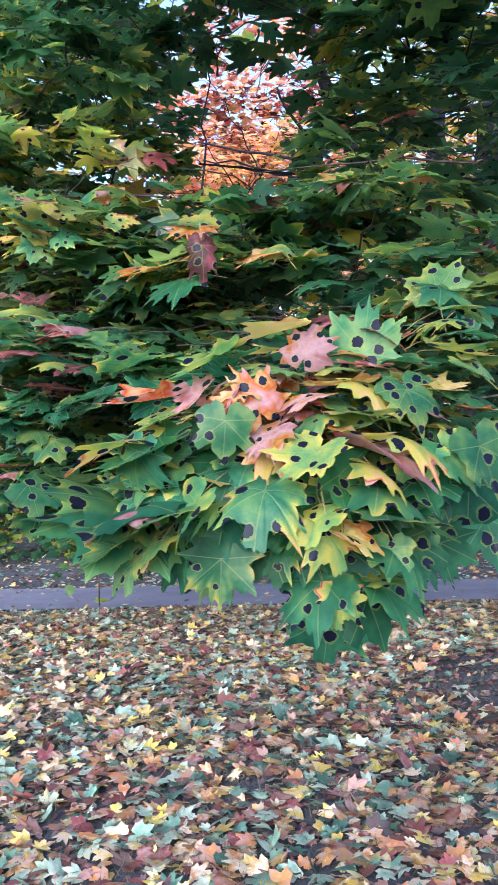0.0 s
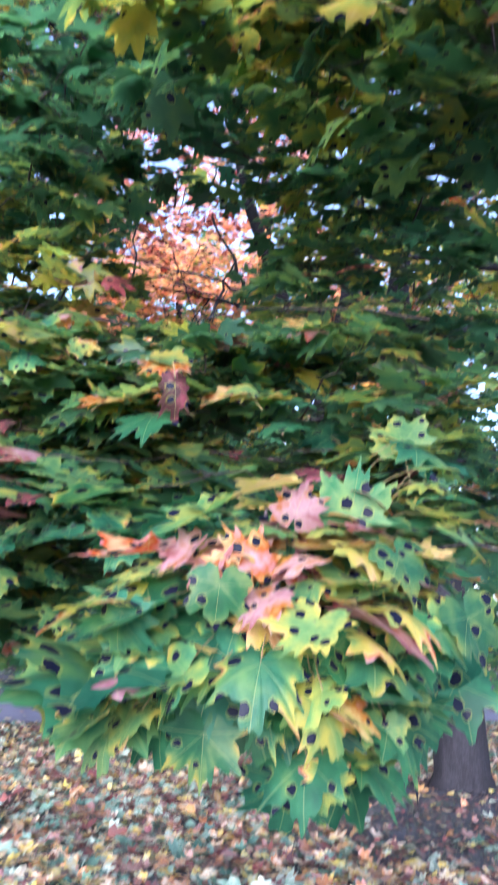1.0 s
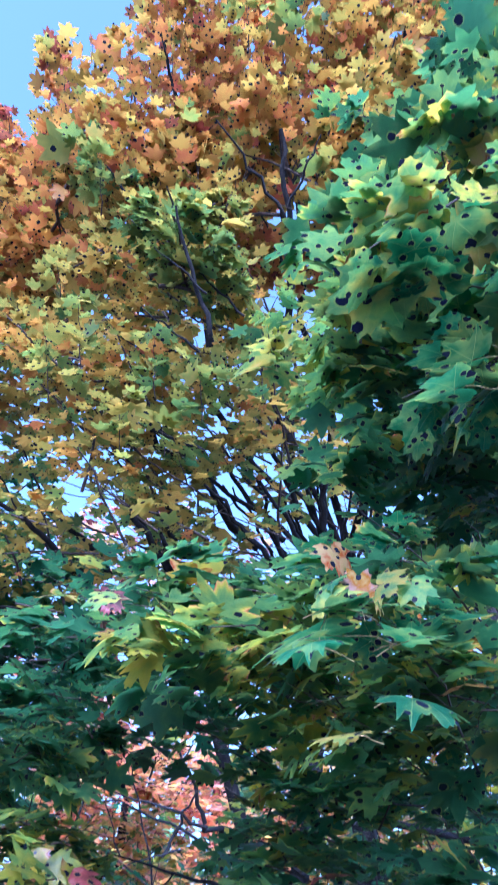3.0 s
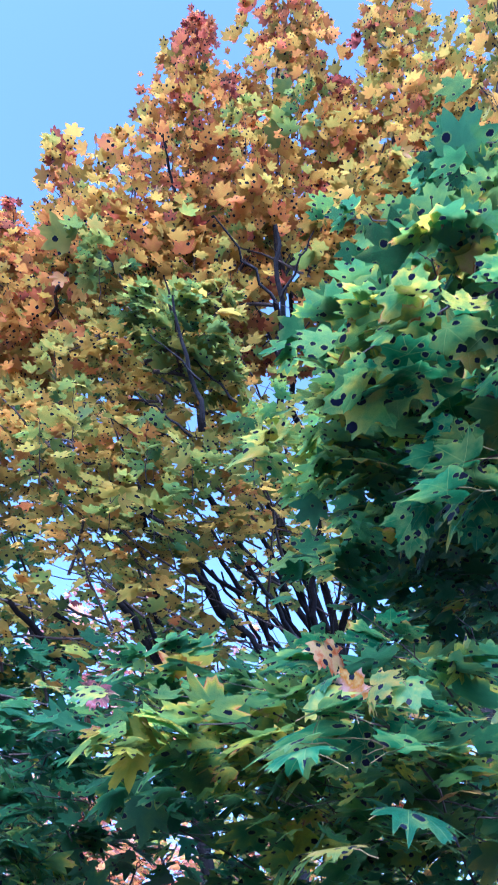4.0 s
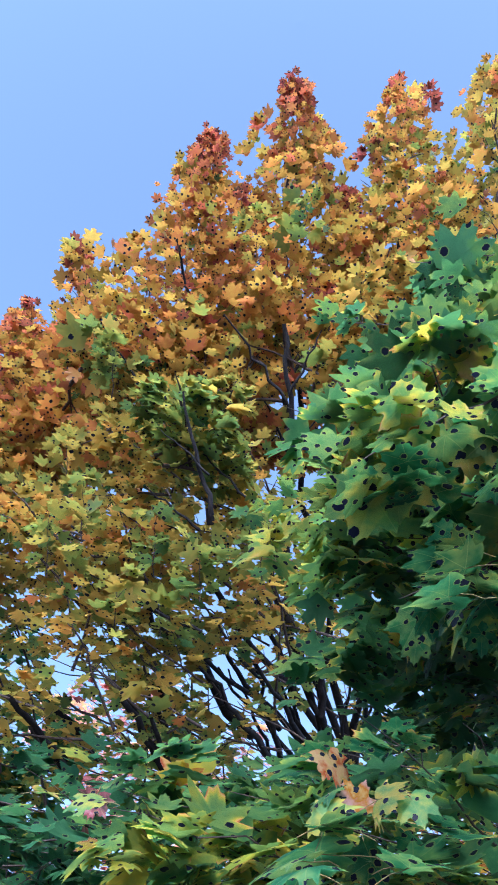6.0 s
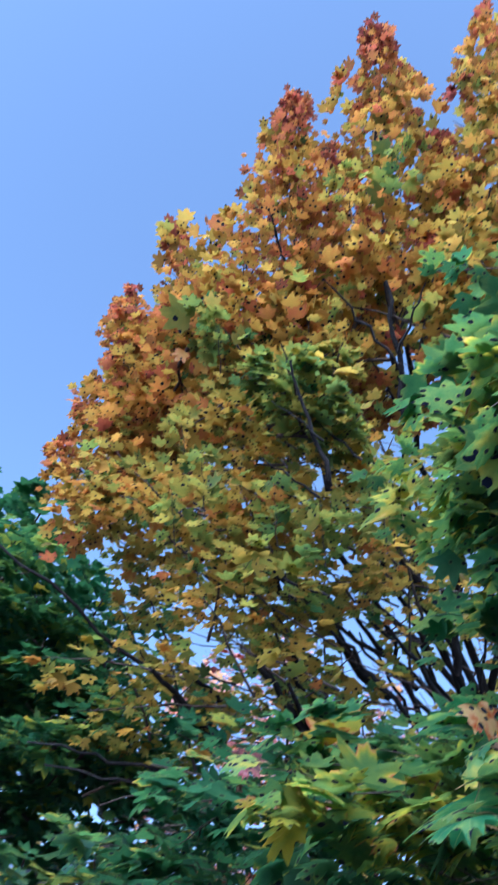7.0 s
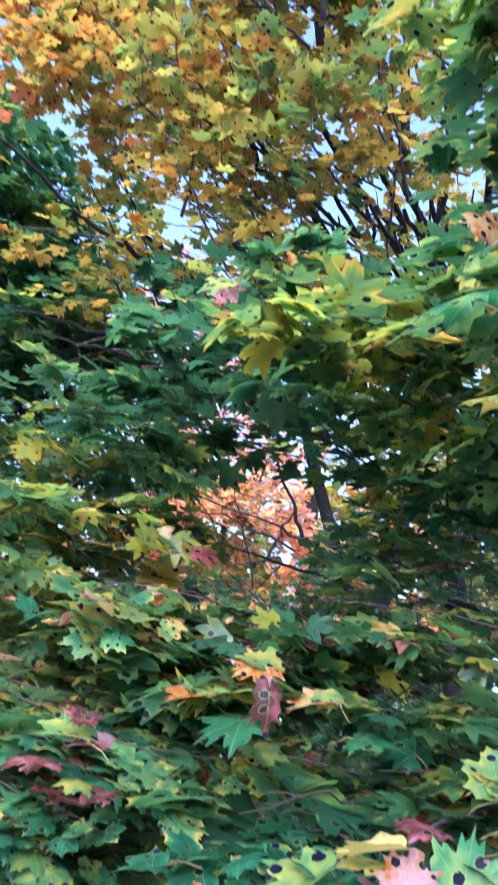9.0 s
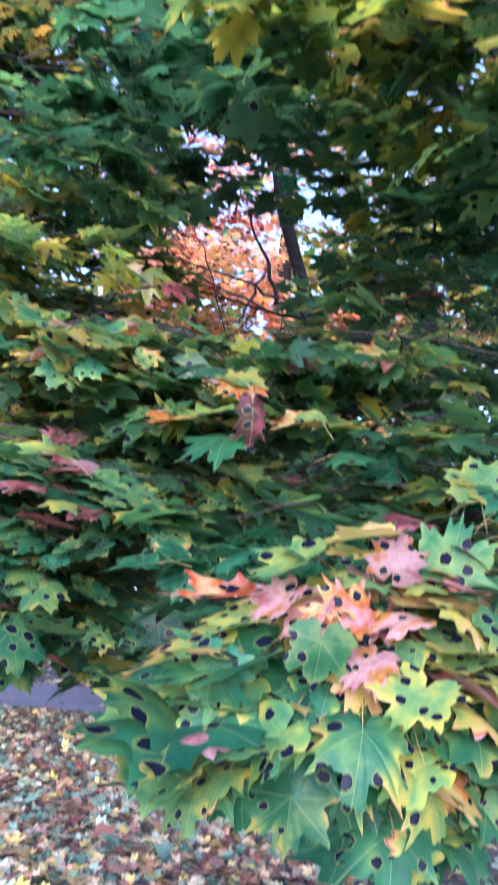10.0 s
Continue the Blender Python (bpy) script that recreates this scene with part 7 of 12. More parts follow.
right.bough((0.81, 1.33, 3.49), (0.41, 1.15, 3.57), 0.22, 34, 0.05, 0.31, 0.07, thick=0.25, open_side=0.4, odd=0.04, twigs=3)
right.bough((1.18, 1.45, 3.91), (0.7, 1.37, 4.03), 0.25, 41, 0.05, 0.08, 0.07, thick=0.4, twigs=3, open_side=0.4, rim=0.25)
right.bough((0.99, 1.35, 3.68), (0.51, 1.27, 3.76), 0.25, 41, 0.05, 0.14, 0.07, thick=0.4, twigs=3, open_side=0.4, rim=0.25)
right.bough((1.44, 1.41, 3.89), (0.94, 1.43, 3.93), 0.25, 41, 0.05, 0.11, 0.07, thick=0.4, twigs=3, open_side=0.4, rim=0.25)
right.bough((1.19, 1.51, 3.72), (0.87, 1.13, 3.64), 0.25, 41, 0.05, 0.12, 0.07, thick=0.4, twigs=3, open_side=0.4, rim=0.25)
right.bough((0.8, 1.19, 3.15), (0.44, 0.85, 3.25), 0.25, 41, 0.05, 0.18, 0.07, thick=0.4, twigs=3, open_side=0.4, rim=0.25)
right.bough((0.9, 1.0, 3.12), (0.56, 1.22, 3.4), 0.25, 41, 0.05, 0.10, 0.07, thick=0.4, twigs=3, open_side=0.4, rim=0.25)
right.bough((1.23, 1.31, 3.39), (0.79, 1.09, 3.35), 0.25, 41, 0.05, 0.13, 0.07, thick=0.4, twigs=3, open_side=0.4, rim=0.25)
right.bough((0.91, 1.37, 3.26), (0.51, 1.07, 3.24), 0.25, 41, 0.05, 0.04, 0.07, thick=0.4, twigs=3, open_side=0.4, rim=0.25)
right.bough((1.3, 1.57, 3.55), (0.84, 1.39, 3.51), 0.25, 41, 0.05, 0.13, 0.07, thick=0.4, twigs=3, open_side=0.4, rim=0.25)
right.bough((0.92, 1.59, 3.36), (0.56, 1.25, 3.32), 0.25, 41, 0.05, 0.13, 0.07, thick=0.4, twigs=3, open_side=0.4, rim=0.25)
right.bough((1.17, 1.82, 3.47), (0.87, 1.42, 3.57), 0.25, 41, 0.05, 0.12, 0.07, thick=0.4, twigs=3, open_side=0.4, rim=0.25)
right.bough((1.19, 1.86, 3.54), (0.73, 1.82, 3.72), 0.25, 41, 0.05, 0.14, 0.07, thick=0.4, twigs=3, open_side=0.4, rim=0.25)
right.bough((0.99, 1.77, 3.34), (0.57, 1.49, 3.38), 0.25, 41, 0.05, 0.13, 0.07, thick=0.4, twigs=3, open_side=0.4, rim=0.25)
right.bough((1.29, 1.46, 3.11), (0.83, 1.32, 3.27), 0.25, 41, 0.05, 0.09, 0.07, thick=0.4, twigs=3, open_side=0.4, rim=0.25)
right.bough((0.61, 1.25, 2.67), (0.01, 1.23, 2.75), 0.22, 32, 0.05, 0.26, 0.07, thick=0.2, odd=0.04, twigs=3, open_side=0.4, rim=0.25)
right.bough((0.42, 1.59, 2.8), (-0.16, 1.43, 2.86), 0.22, 19, 0.05, 0.29, 0.07, thick=0.2, odd=0.04, twigs=3, open_side=0.4, rim=0.25)
right.bough((0.93, 1.4, 2.74), (0.37, 1.2, 2.76), 0.22, 32, 0.05, 0.18, 0.07, thick=0.2, odd=0.04, twigs=3, open_side=0.4, rim=0.25)
right.bough((0.61, 1.54, 2.79), (0.47, 1.0, 2.59), 0.22, 32, 0.05, 0.18, 0.07, thick=0.2, odd=0.04, twigs=3, open_side=0.4, rim=0.25)
right.bough((0.4, 1.59, 2.68), (-0.06, 1.21, 2.66), 0.22, 19, 0.05, 0.29, 0.07, thick=0.2, odd=0.04, twigs=3, open_side=0.4, rim=0.25)
right.bough((0.26, 1.83, 2.75), (0.1, 1.25, 2.71), 0.22, 19, 0.05, 0.30, 0.07, thick=0.2, odd=0.04, twigs=3, open_side=0.4, rim=0.25)
right.bough((0.82, 1.39, 2.64), (0.28, 1.13, 2.6), 0.22, 32, 0.05, 0.21, 0.07, thick=0.2, odd=0.04, twigs=3, open_side=0.4, rim=0.25)
right.bough((0.61, 1.31, 2.39), (0.23, 0.87, 2.55), 0.22, 32, 0.05, 0.18, 0.07, thick=0.2, odd=0.04, twigs=3, open_side=0.4, rim=0.25)
right.bough((0.71, 1.5, 2.62), (0.13, 1.38, 2.64), 0.22, 19, 0.05, 0.25, 0.07, thick=0.2, odd=0.04, twigs=3, open_side=0.4, rim=0.25)
right.bough((0.73, 1.58, 2.61), (0.15, 1.48, 2.67), 0.22, 19, 0.05, 0.30, 0.07, thick=0.2, odd=0.04, twigs=3, open_side=0.4, rim=0.25)
right.bough((0.87, 1.48, 2.54), (0.33, 1.24, 2.58), 0.22, 32, 0.05, 0.21, 0.07, thick=0.2, odd=0.04, twigs=3, open_side=0.4, rim=0.25)
right.bough((0.29, 0.1, 2.75), (0.01, 0.3, 2.67), 0.13, 18, 0.055, 0.27, 0.07, thick=0.3, odd=0.04, twigs=2, open_side=0.4, rim=0.25)
right.bough((0.53, 0.32, 2.84), (0.19, 0.24, 2.82), 0.13, 18, 0.055, 0.23, 0.07, thick=0.3, odd=0.04, twigs=2, open_side=0.4, rim=0.25)
right.bough((0.39, 0.31, 2.7), (0.05, 0.33, 2.7), 0.13, 18, 0.055, 0.18, 0.07, thick=0.3, odd=0.04, twigs=2, open_side=0.4, rim=0.25)
right.bough((0.51, 0.5, 2.73), (0.23, 0.3, 2.79), 0.13, 18, 0.055, 0.22, 0.07, thick=0.3, odd=0.04, twigs=2, open_side=0.4, rim=0.25)
right.bough((0.45, 0.33, 2.7), (0.19, 0.57, 2.72), 0.13, 18, 0.055, 0.19, 0.07, thick=0.3, odd=0.04, twigs=2, open_side=0.4, rim=0.25)
right.bough((0.56, 0.54, 2.67), (0.24, 0.42, 2.67), 0.13, 18, 0.055, 0.23, 0.07, thick=0.3, odd=0.04, twigs=2, open_side=0.4, rim=0.25)
right.bough((0.72, 1.92, 2.93), (0.18, 1.97, 2.86), 0.19, 23, 0.052, 0.31, 0.06, thick=0.18, twigs=3, odd=0.04, open_side=0.35, tilt=0.3, rim=0.26)
right.bough((0.66, 1.98, 2.76), (0.25, 1.81, 2.74), 0.21, 17, 0.052, 0.25, 0.06, thick=0.18, twigs=3, odd=0.04, open_side=0.35, tilt=0.3, rim=0.26)
right.bough((0.29, 2.08, 2.58), (0.34, 1.67, 2.60), 0.18, 19, 0.052, 0.26, 0.06, thick=0.18, twigs=3, odd=0.04, open_side=0.35, tilt=0.3, rim=0.26)
right.bough((0.75, 2.27, 2.70), (0.19, 2.19, 2.68), 0.21, 19, 0.052, 0.16, 0.06, thick=0.18, twigs=3, odd=0.04, open_side=0.35, tilt=0.3, rim=0.26)
right.bough((0.57, 2.24, 2.54), (0.17, 1.83, 2.52), 0.18, 23, 0.052, 0.18, 0.06, thick=0.18, twigs=3, odd=0.04, open_side=0.35, tilt=0.3, rim=0.26)
right.bough((0.40, 1.97, 2.38), (0.12, 1.68, 2.38), 0.22, 21, 0.052, 0.18, 0.06, thick=0.18, twigs=3, odd=0.04, open_side=0.35, tilt=0.3, rim=0.26)
right.bough((0.44, 1.99, 2.36), (0.13, 1.65, 2.30), 0.19, 27, 0.052, 0.16, 0.06, thick=0.18, twigs=3, odd=0.04, open_side=0.35, tilt=0.3, rim=0.26)
right.bough((0.57, 2.44, 2.45), (0.13, 2.15, 2.43), 0.23, 40, 0.052, 0.23, 0.06, thick=0.18, twigs=3, odd=0.04, open_side=0.35, tilt=0.3, rim=0.26)
right.bough((0.57, 2.32, 2.43), (0.04, 2.33, 2.40), 0.20, 32, 0.052, 0.22, 0.06, thick=0.18, twigs=3, odd=0.04, open_side=0.35, tilt=0.3, rim=0.26)
right.bough((0.54, 2.35, 2.35), (0.06, 2.30, 2.32), 0.20, 30, 0.052, 0.18, 0.06, thick=0.18, twigs=3, odd=0.04, open_side=0.35, tilt=0.3, rim=0.26)
right.bough((-0.03, 1.74, 2.10), (-0.47, 1.69, 2.13), 0.19, 40, 0.052, 0.19, 0.06, thick=0.18, twigs=3, odd=0.1, open_side=0.35, tilt=0.3, rim=0.26)
right.bough((0.08, 1.97, 2.15), (-0.28, 1.72, 2.14), 0.19, 41, 0.052, 0.15, 0.06, thick=0.18, twigs=3, odd=0.1, open_side=0.35, tilt=0.3, rim=0.26)
right.bough((0.51, 1.60, 2.14), (0.01, 1.63, 2.14), 0.17, 29, 0.052, 0.20, 0.06, thick=0.18, twigs=3, odd=0.1, open_side=0.35, tilt=0.3, rim=0.26)
right.bough((0.16, 1.83, 2.11), (-0.12, 1.38, 2.04), 0.21, 37, 0.052, 0.13, 0.06, thick=0.18, twigs=3, odd=0.1, open_side=0.35, tilt=0.3, rim=0.26)
right.bough((0.36, 1.80, 2.14), (0.21, 1.41, 2.09), 0.20, 38, 0.052, 0.21, 0.06, thick=0.18, twigs=3, odd=0.1, open_side=0.35, tilt=0.3, rim=0.26)
right.bough((0.23, 2.14, 2.18), (0.20, 1.60, 2.12), 0.19, 33, 0.052, 0.10, 0.06, thick=0.18, twigs=3, odd=0.1, open_side=0.35, tilt=0.3, rim=0.26)
right.bough((0.43, 2.15, 2.19), (0.12, 1.84, 2.15), 0.19, 42, 0.052, 0.12, 0.06, thick=0.18, twigs=3, odd=0.1, open_side=0.35, tilt=0.3, rim=0.26)
right.bough((-0.02, 1.84, 2.01), (-0.41, 1.51, 2.00), 0.18, 30, 0.052, 0.16, 0.06, thick=0.18, twigs=3, odd=0.1, open_side=0.35, tilt=0.3, rim=0.26)
right.bough((0.17, 2.10, 2.12), (0.21, 1.66, 2.08), 0.20, 36, 0.052, 0.21, 0.06, thick=0.18, twigs=3, odd=0.1, open_side=0.35, tilt=0.3, rim=0.26)
right.bough((0.13, 2.05, 2.05), (0.06, 1.61, 2.06), 0.18, 32, 0.052, 0.14, 0.06, thick=0.18, twigs=3, odd=0.1, open_side=0.35, tilt=0.3, rim=0.26)
right.bough((0.43, 2.10, 2.09), (0.25, 1.72, 2.11), 0.22, 33, 0.052, 0.11, 0.06, thick=0.18, twigs=3, odd=0.1, open_side=0.35, tilt=0.3, rim=0.26)
right.bough((0.40, 1.91, 2.04), (-0.07, 1.94, 2.07), 0.21, 39, 0.052, 0.13, 0.06, thick=0.18, twigs=3, odd=0.1, open_side=0.35, tilt=0.3, rim=0.26)
right.bough((0.22, 1.71, 1.98), (-0.25, 1.72, 1.98), 0.22, 29, 0.052, 0.14, 0.06, thick=0.18, twigs=3, odd=0.1, open_side=0.35, tilt=0.3, rim=0.26)
right.bough((-0.07, 2.15, 2.68), (-0.06, 1.98, 2.68), 0.08, 17, 0.05, 0.02, 0.06, thick=0.18, twigs=3, odd=0.02, open_side=0.35, tilt=0.3, rim=0.26)
right.bough((-0.26, 1.90, 2.66), (-0.51, 1.60, 2.68), 0.12, 25, 0.05, 0.07, 0.06, thick=0.18, twigs=3, odd=0.02, open_side=0.35, tilt=0.3, rim=0.26)
right.bough((-0.47, 1.97, 2.60), (-0.39, 1.65, 2.58), 0.11, 30, 0.05, 0.09, 0.06, thick=0.18, twigs=3, odd=0.02, open_side=0.35, tilt=0.3, rim=0.26)
right.bough((0.49, 2.33, 2.96), (0.54, 1.83, 2.92), 0.23, 18, 0.052, 0.36, 0.06, thick=0.18, twigs=3, odd=0.05, open_side=0.35, tilt=0.3, rim=0.26)
right.bough((0.60, 2.13, 2.63), (0.24, 1.77, 2.64), 0.18, 17, 0.052, 0.34, 0.06, thick=0.18, twigs=3, odd=0.05, open_side=0.35, tilt=0.3, rim=0.26)
right.bough((0.94, 2.40, 2.88), (0.53, 2.36, 2.84), 0.20, 23, 0.052, 0.28, 0.06, thick=0.18, twigs=3, odd=0.05, open_side=0.35, tilt=0.3, rim=0.26)
right.bough((0.47, 2.07, 2.46), (0.22, 1.68, 2.41), 0.17, 25, 0.052, 0.19, 0.06, thick=0.18, twigs=3, odd=0.05, open_side=0.35, tilt=0.3, rim=0.26)
right.bough((0.80, 2.41, 2.54), (0.55, 1.92, 2.52), 0.23, 21, 0.052, 0.22, 0.06, thick=0.18, twigs=3, odd=0.05, open_side=0.35, tilt=0.3, rim=0.26)
right.bough((0.70, 1.75, 1.99), (0.37, 1.49, 2.01), 0.21, 37, 0.054, 0.17, 0.06, thick=0.18, twigs=3, odd=0.14, open_side=0.35, tilt=0.3, rim=0.26)
right.bough((0.25, 1.82, 1.94), (0.24, 1.35, 1.94), 0.22, 36, 0.054, 0.12, 0.06, thick=0.18, twigs=3, odd=0.14, open_side=0.35, tilt=0.3, rim=0.26)
right.bough((0.63, 1.93, 1.97), (0.42, 1.55, 1.98), 0.20, 27, 0.054, 0.17, 0.06, thick=0.18, twigs=3, odd=0.14, open_side=0.35, tilt=0.3, rim=0.26)
right.bough((0.58, 1.65, 1.86), (0.33, 1.32, 1.84), 0.18, 40, 0.054, 0.18, 0.06, thick=0.18, twigs=3, odd=0.14, open_side=0.35, tilt=0.3, rim=0.26)
right.bough((0.53, 1.85, 1.90), (0.17, 1.60, 1.89), 0.19, 27, 0.054, 0.16, 0.06, thick=0.18, twigs=3, odd=0.14, open_side=0.35, tilt=0.3, rim=0.26)
right.bough((0.65, 1.84, 1.87), (0.25, 1.50, 1.83), 0.19, 35, 0.054, 0.17, 0.06, thick=0.18, twigs=3, odd=0.14, open_side=0.35, tilt=0.3, rim=0.26)
right.bough((0.56, 1.57, 1.77), (0.16, 1.42, 1.78), 0.17, 27, 0.054, 0.17, 0.06, thick=0.18, twigs=3, odd=0.14, open_side=0.35, tilt=0.3, rim=0.26)
right.bough((0.32, 1.89, 1.81), (0.25, 1.40, 1.78), 0.17, 38, 0.054, 0.17, 0.06, thick=0.18, twigs=3, odd=0.14, open_side=0.35, tilt=0.3, rim=0.26)
right.bough((0.55, 1.96, 1.76), (0.40, 1.48, 1.77), 0.17, 39, 0.054, 0.20, 0.06, thick=0.18, twigs=3, odd=0.14, open_side=0.35, tilt=0.3, rim=0.26)
right.bough((0.52, 1.62, 1.75), (0.10, 1.60, 1.72), 0.18, 27, 0.054, 0.13, 0.06, thick=0.18, twigs=3, odd=0.14, open_side=0.35, tilt=0.3, rim=0.26)
right.bough((0.20, 1.75, 2.00), (-0.35, 1.66, 2.03), 0.21, 30, 0.052, 0.14, 0.06, thick=0.18, twigs=3, odd=0.14, open_side=0.35, tilt=0.3, rim=0.26)
right.bough((0.18, 1.75, 1.94), (-0.20, 1.39, 1.95), 0.22, 36, 0.052, 0.18, 0.06, thick=0.18, twigs=3, odd=0.14, open_side=0.35, tilt=0.3, rim=0.26)
right.bough((0.38, 2.03, 2.01), (-0.03, 1.71, 2.01), 0.22, 36, 0.052, 0.14, 0.06, thick=0.18, twigs=3, odd=0.14, open_side=0.35, tilt=0.3, rim=0.26)
right.bough((-0.04, 1.86, 1.93), (-0.20, 1.46, 1.94), 0.20, 38, 0.052, 0.13, 0.06, thick=0.18, twigs=3, odd=0.14, open_side=0.35, tilt=0.3, rim=0.26)
right.bough((0.04, 1.73, 1.94), (-0.36, 1.68, 1.91), 0.18, 32, 0.052, 0.10, 0.06, thick=0.18, twigs=3, odd=0.14, open_side=0.35, tilt=0.3, rim=0.26)
right.bough((-0.21, 2.22, 1.99), (-0.24, 1.66, 1.95), 0.17, 29, 0.052, 0.09, 0.06, thick=0.18, twigs=3, odd=0.14, open_side=0.35, tilt=0.3, rim=0.26)
right.bough((-0.02, 2.03, 1.92), (-0.36, 1.69, 1.93), 0.23, 35, 0.052, 0.15, 0.06, thick=0.18, twigs=3, odd=0.14, open_side=0.35, tilt=0.3, rim=0.26)
right.bough((-0.11, 1.97, 1.89), (-0.15, 1.52, 1.84), 0.22, 28, 0.052, 0.15, 0.06, thick=0.18, twigs=3, odd=0.14, open_side=0.35, tilt=0.3, rim=0.26)
right.bough((0.25, 1.54, 1.77), (-0.22, 1.53, 1.77), 0.19, 38, 0.055, 0.09, 0.06, thick=0.18, twigs=3, odd=0.04, open_side=0.35, tilt=0.3, rim=0.26)
right.bough((0.22, 1.57, 1.73), (-0.11, 1.18, 1.66), 0.22, 35, 0.055, 0.03, 0.06, thick=0.18, twigs=3, odd=0.04, open_side=0.35, tilt=0.3, rim=0.26)
right.bough((0.42, 1.52, 1.71), (-0.05, 1.45, 1.67), 0.17, 36, 0.055, 0.05, 0.06, thick=0.18, twigs=3, odd=0.04, open_side=0.35, tilt=0.3, rim=0.26)
right.bough((0.02, 1.65, 1.68), (0.08, 1.23, 1.64), 0.19, 40, 0.055, 0.04, 0.06, thick=0.18, twigs=3, odd=0.04, open_side=0.35, tilt=0.3, rim=0.26)
right.bough((0.28, 1.76, 1.68), (-0.11, 1.38, 1.61), 0.19, 36, 0.055, 0.07, 0.06, thick=0.18, twigs=3, odd=0.04, open_side=0.35, tilt=0.3, rim=0.26)
right.bough((0.62, 1.53, 1.61), (0.12, 1.31, 1.56), 0.20, 31, 0.055, 0.07, 0.06, thick=0.18, twigs=3, odd=0.04, open_side=0.35, tilt=0.3, rim=0.26)
right.bough((0.47, 1.72, 1.54), (0.28, 1.29, 1.53), 0.20, 28, 0.055, 0.07, 0.06, thick=0.18, twigs=3, odd=0.04, open_side=0.35, tilt=0.3, rim=0.26)
right.bough((0.50, 1.66, 1.51), (0.28, 1.29, 1.51), 0.20, 37, 0.055, 0.03, 0.06, thick=0.18, twigs=3, odd=0.04, open_side=0.35, tilt=0.3, rim=0.26)
right.bough((0.19, 1.66, 1.51), (-0.32, 1.67, 1.45), 0.19, 36, 0.055, 0.03, 0.06, thick=0.18, twigs=3, odd=0.04, open_side=0.35, tilt=0.3, rim=0.26)
right.bough((0.83, 0.64, 4.56), (0.56, 0.34, 4.51), 0.20, 31, 0.055, 0.17, 0.06, thick=0.18, twigs=3, odd=0.06, open_side=0.35, tilt=0.3, rim=0.26)
right.bough((0.54, 0.51, 4.18), (0.06, 0.57, 4.13), 0.20, 34, 0.055, 0.13, 0.06, thick=0.18, twigs=3, odd=0.06, open_side=0.35, tilt=0.3, rim=0.26)
right.bough((0.26, 0.70, 3.44), (0.35, 0.14, 3.36), 0.22, 34, 0.055, 0.22, 0.06, thick=0.18, twigs=3, odd=0.12, open_side=0.35, tilt=0.3, rim=0.26)
right.bough((0.38, 0.58, 3.22), (0.18, 0.17, 3.20), 0.21, 37, 0.055, 0.18, 0.06, thick=0.18, twigs=3, odd=0.12, open_side=0.35, tilt=0.3, rim=0.26)
right.bough((0.51, 0.66, 3.39), (0.29, 0.21, 3.32), 0.19, 39, 0.055, 0.19, 0.06, thick=0.18, twigs=3, odd=0.12, open_side=0.35, tilt=0.3, rim=0.26)
right.bough((0.48, 0.73, 3.42), (0.49, 0.23, 3.35), 0.21, 36, 0.055, 0.21, 0.06, thick=0.18, twigs=3, odd=0.12, open_side=0.35, tilt=0.3, rim=0.26)
right.bough((0.40, 0.62, 3.38), (-0.06, 0.53, 3.32), 0.20, 34, 0.055, 0.17, 0.06, thick=0.18, twigs=3, odd=0.12, open_side=0.35, tilt=0.3, rim=0.26)
right.bough((0.75, 0.52, 3.39), (0.25, 0.60, 3.42), 0.23, 40, 0.055, 0.25, 0.06, thick=0.18, twigs=3, odd=0.12, open_side=0.35, tilt=0.3, rim=0.26)
right.bough((0.21, 0.78, 3.20), (0.13, 0.35, 3.16), 0.18, 28, 0.055, 0.26, 0.06, thick=0.18, twigs=3, odd=0.12, open_side=0.35, tilt=0.3, rim=0.26)
right.bough((0.94, 1.10, 3.45), (0.60, 0.77, 3.43), 0.21, 30, 0.055, 0.10, 0.06, thick=0.18, twigs=3, odd=0.04, open_side=0.35, tilt=0.3, rim=0.26)
right.bough((0.44, 1.15, 3.32), (0.51, 0.74, 3.26), 0.22, 27, 0.055, 0.10, 0.06, thick=0.18, twigs=3, odd=0.04, open_side=0.35, tilt=0.3, rim=0.26)
right.bough((0.84, 0.89, 3.19), (0.39, 0.91, 3.15), 0.22, 40, 0.055, 0.15, 0.06, thick=0.18, twigs=3, odd=0.04, open_side=0.35, tilt=0.3, rim=0.26)
right.bough((0.78, 1.35, 3.38), (0.82, 0.93, 3.40), 0.19, 30, 0.055, 0.13, 0.06, thick=0.18, twigs=3, odd=0.04, open_side=0.35, tilt=0.3, rim=0.26)
right.bough((0.75, 1.33, 3.37), (0.38, 1.07, 3.33), 0.20, 35, 0.055, 0.13, 0.06, thick=0.18, twigs=3, odd=0.04, open_side=0.35, tilt=0.3, rim=0.26)
right.bough((0.69, 1.22, 3.19), (0.25, 0.99, 3.14), 0.18, 36, 0.055, 0.14, 0.06, thick=0.18, twigs=3, odd=0.04, open_side=0.35, tilt=0.3, rim=0.26)
right.bough((0.52, 1.35, 3.10), (0.13, 1.00, 3.09), 0.22, 37, 0.055, 0.09, 0.06, thick=0.18, twigs=3, odd=0.04, open_side=0.35, tilt=0.3, rim=0.26)
right.leaf((0.358, 0.352, 2.883), (-0.867, 0.458, -0.194), (-0.340, -0.261, 0.904), 0.088, 0.24, 0.42)
right.leaf((0.333, 0.444, 2.768), (-0.902, 0.404, -0.154), (-0.277, -0.265, 0.924), 0.115, 0.20, 0.36)
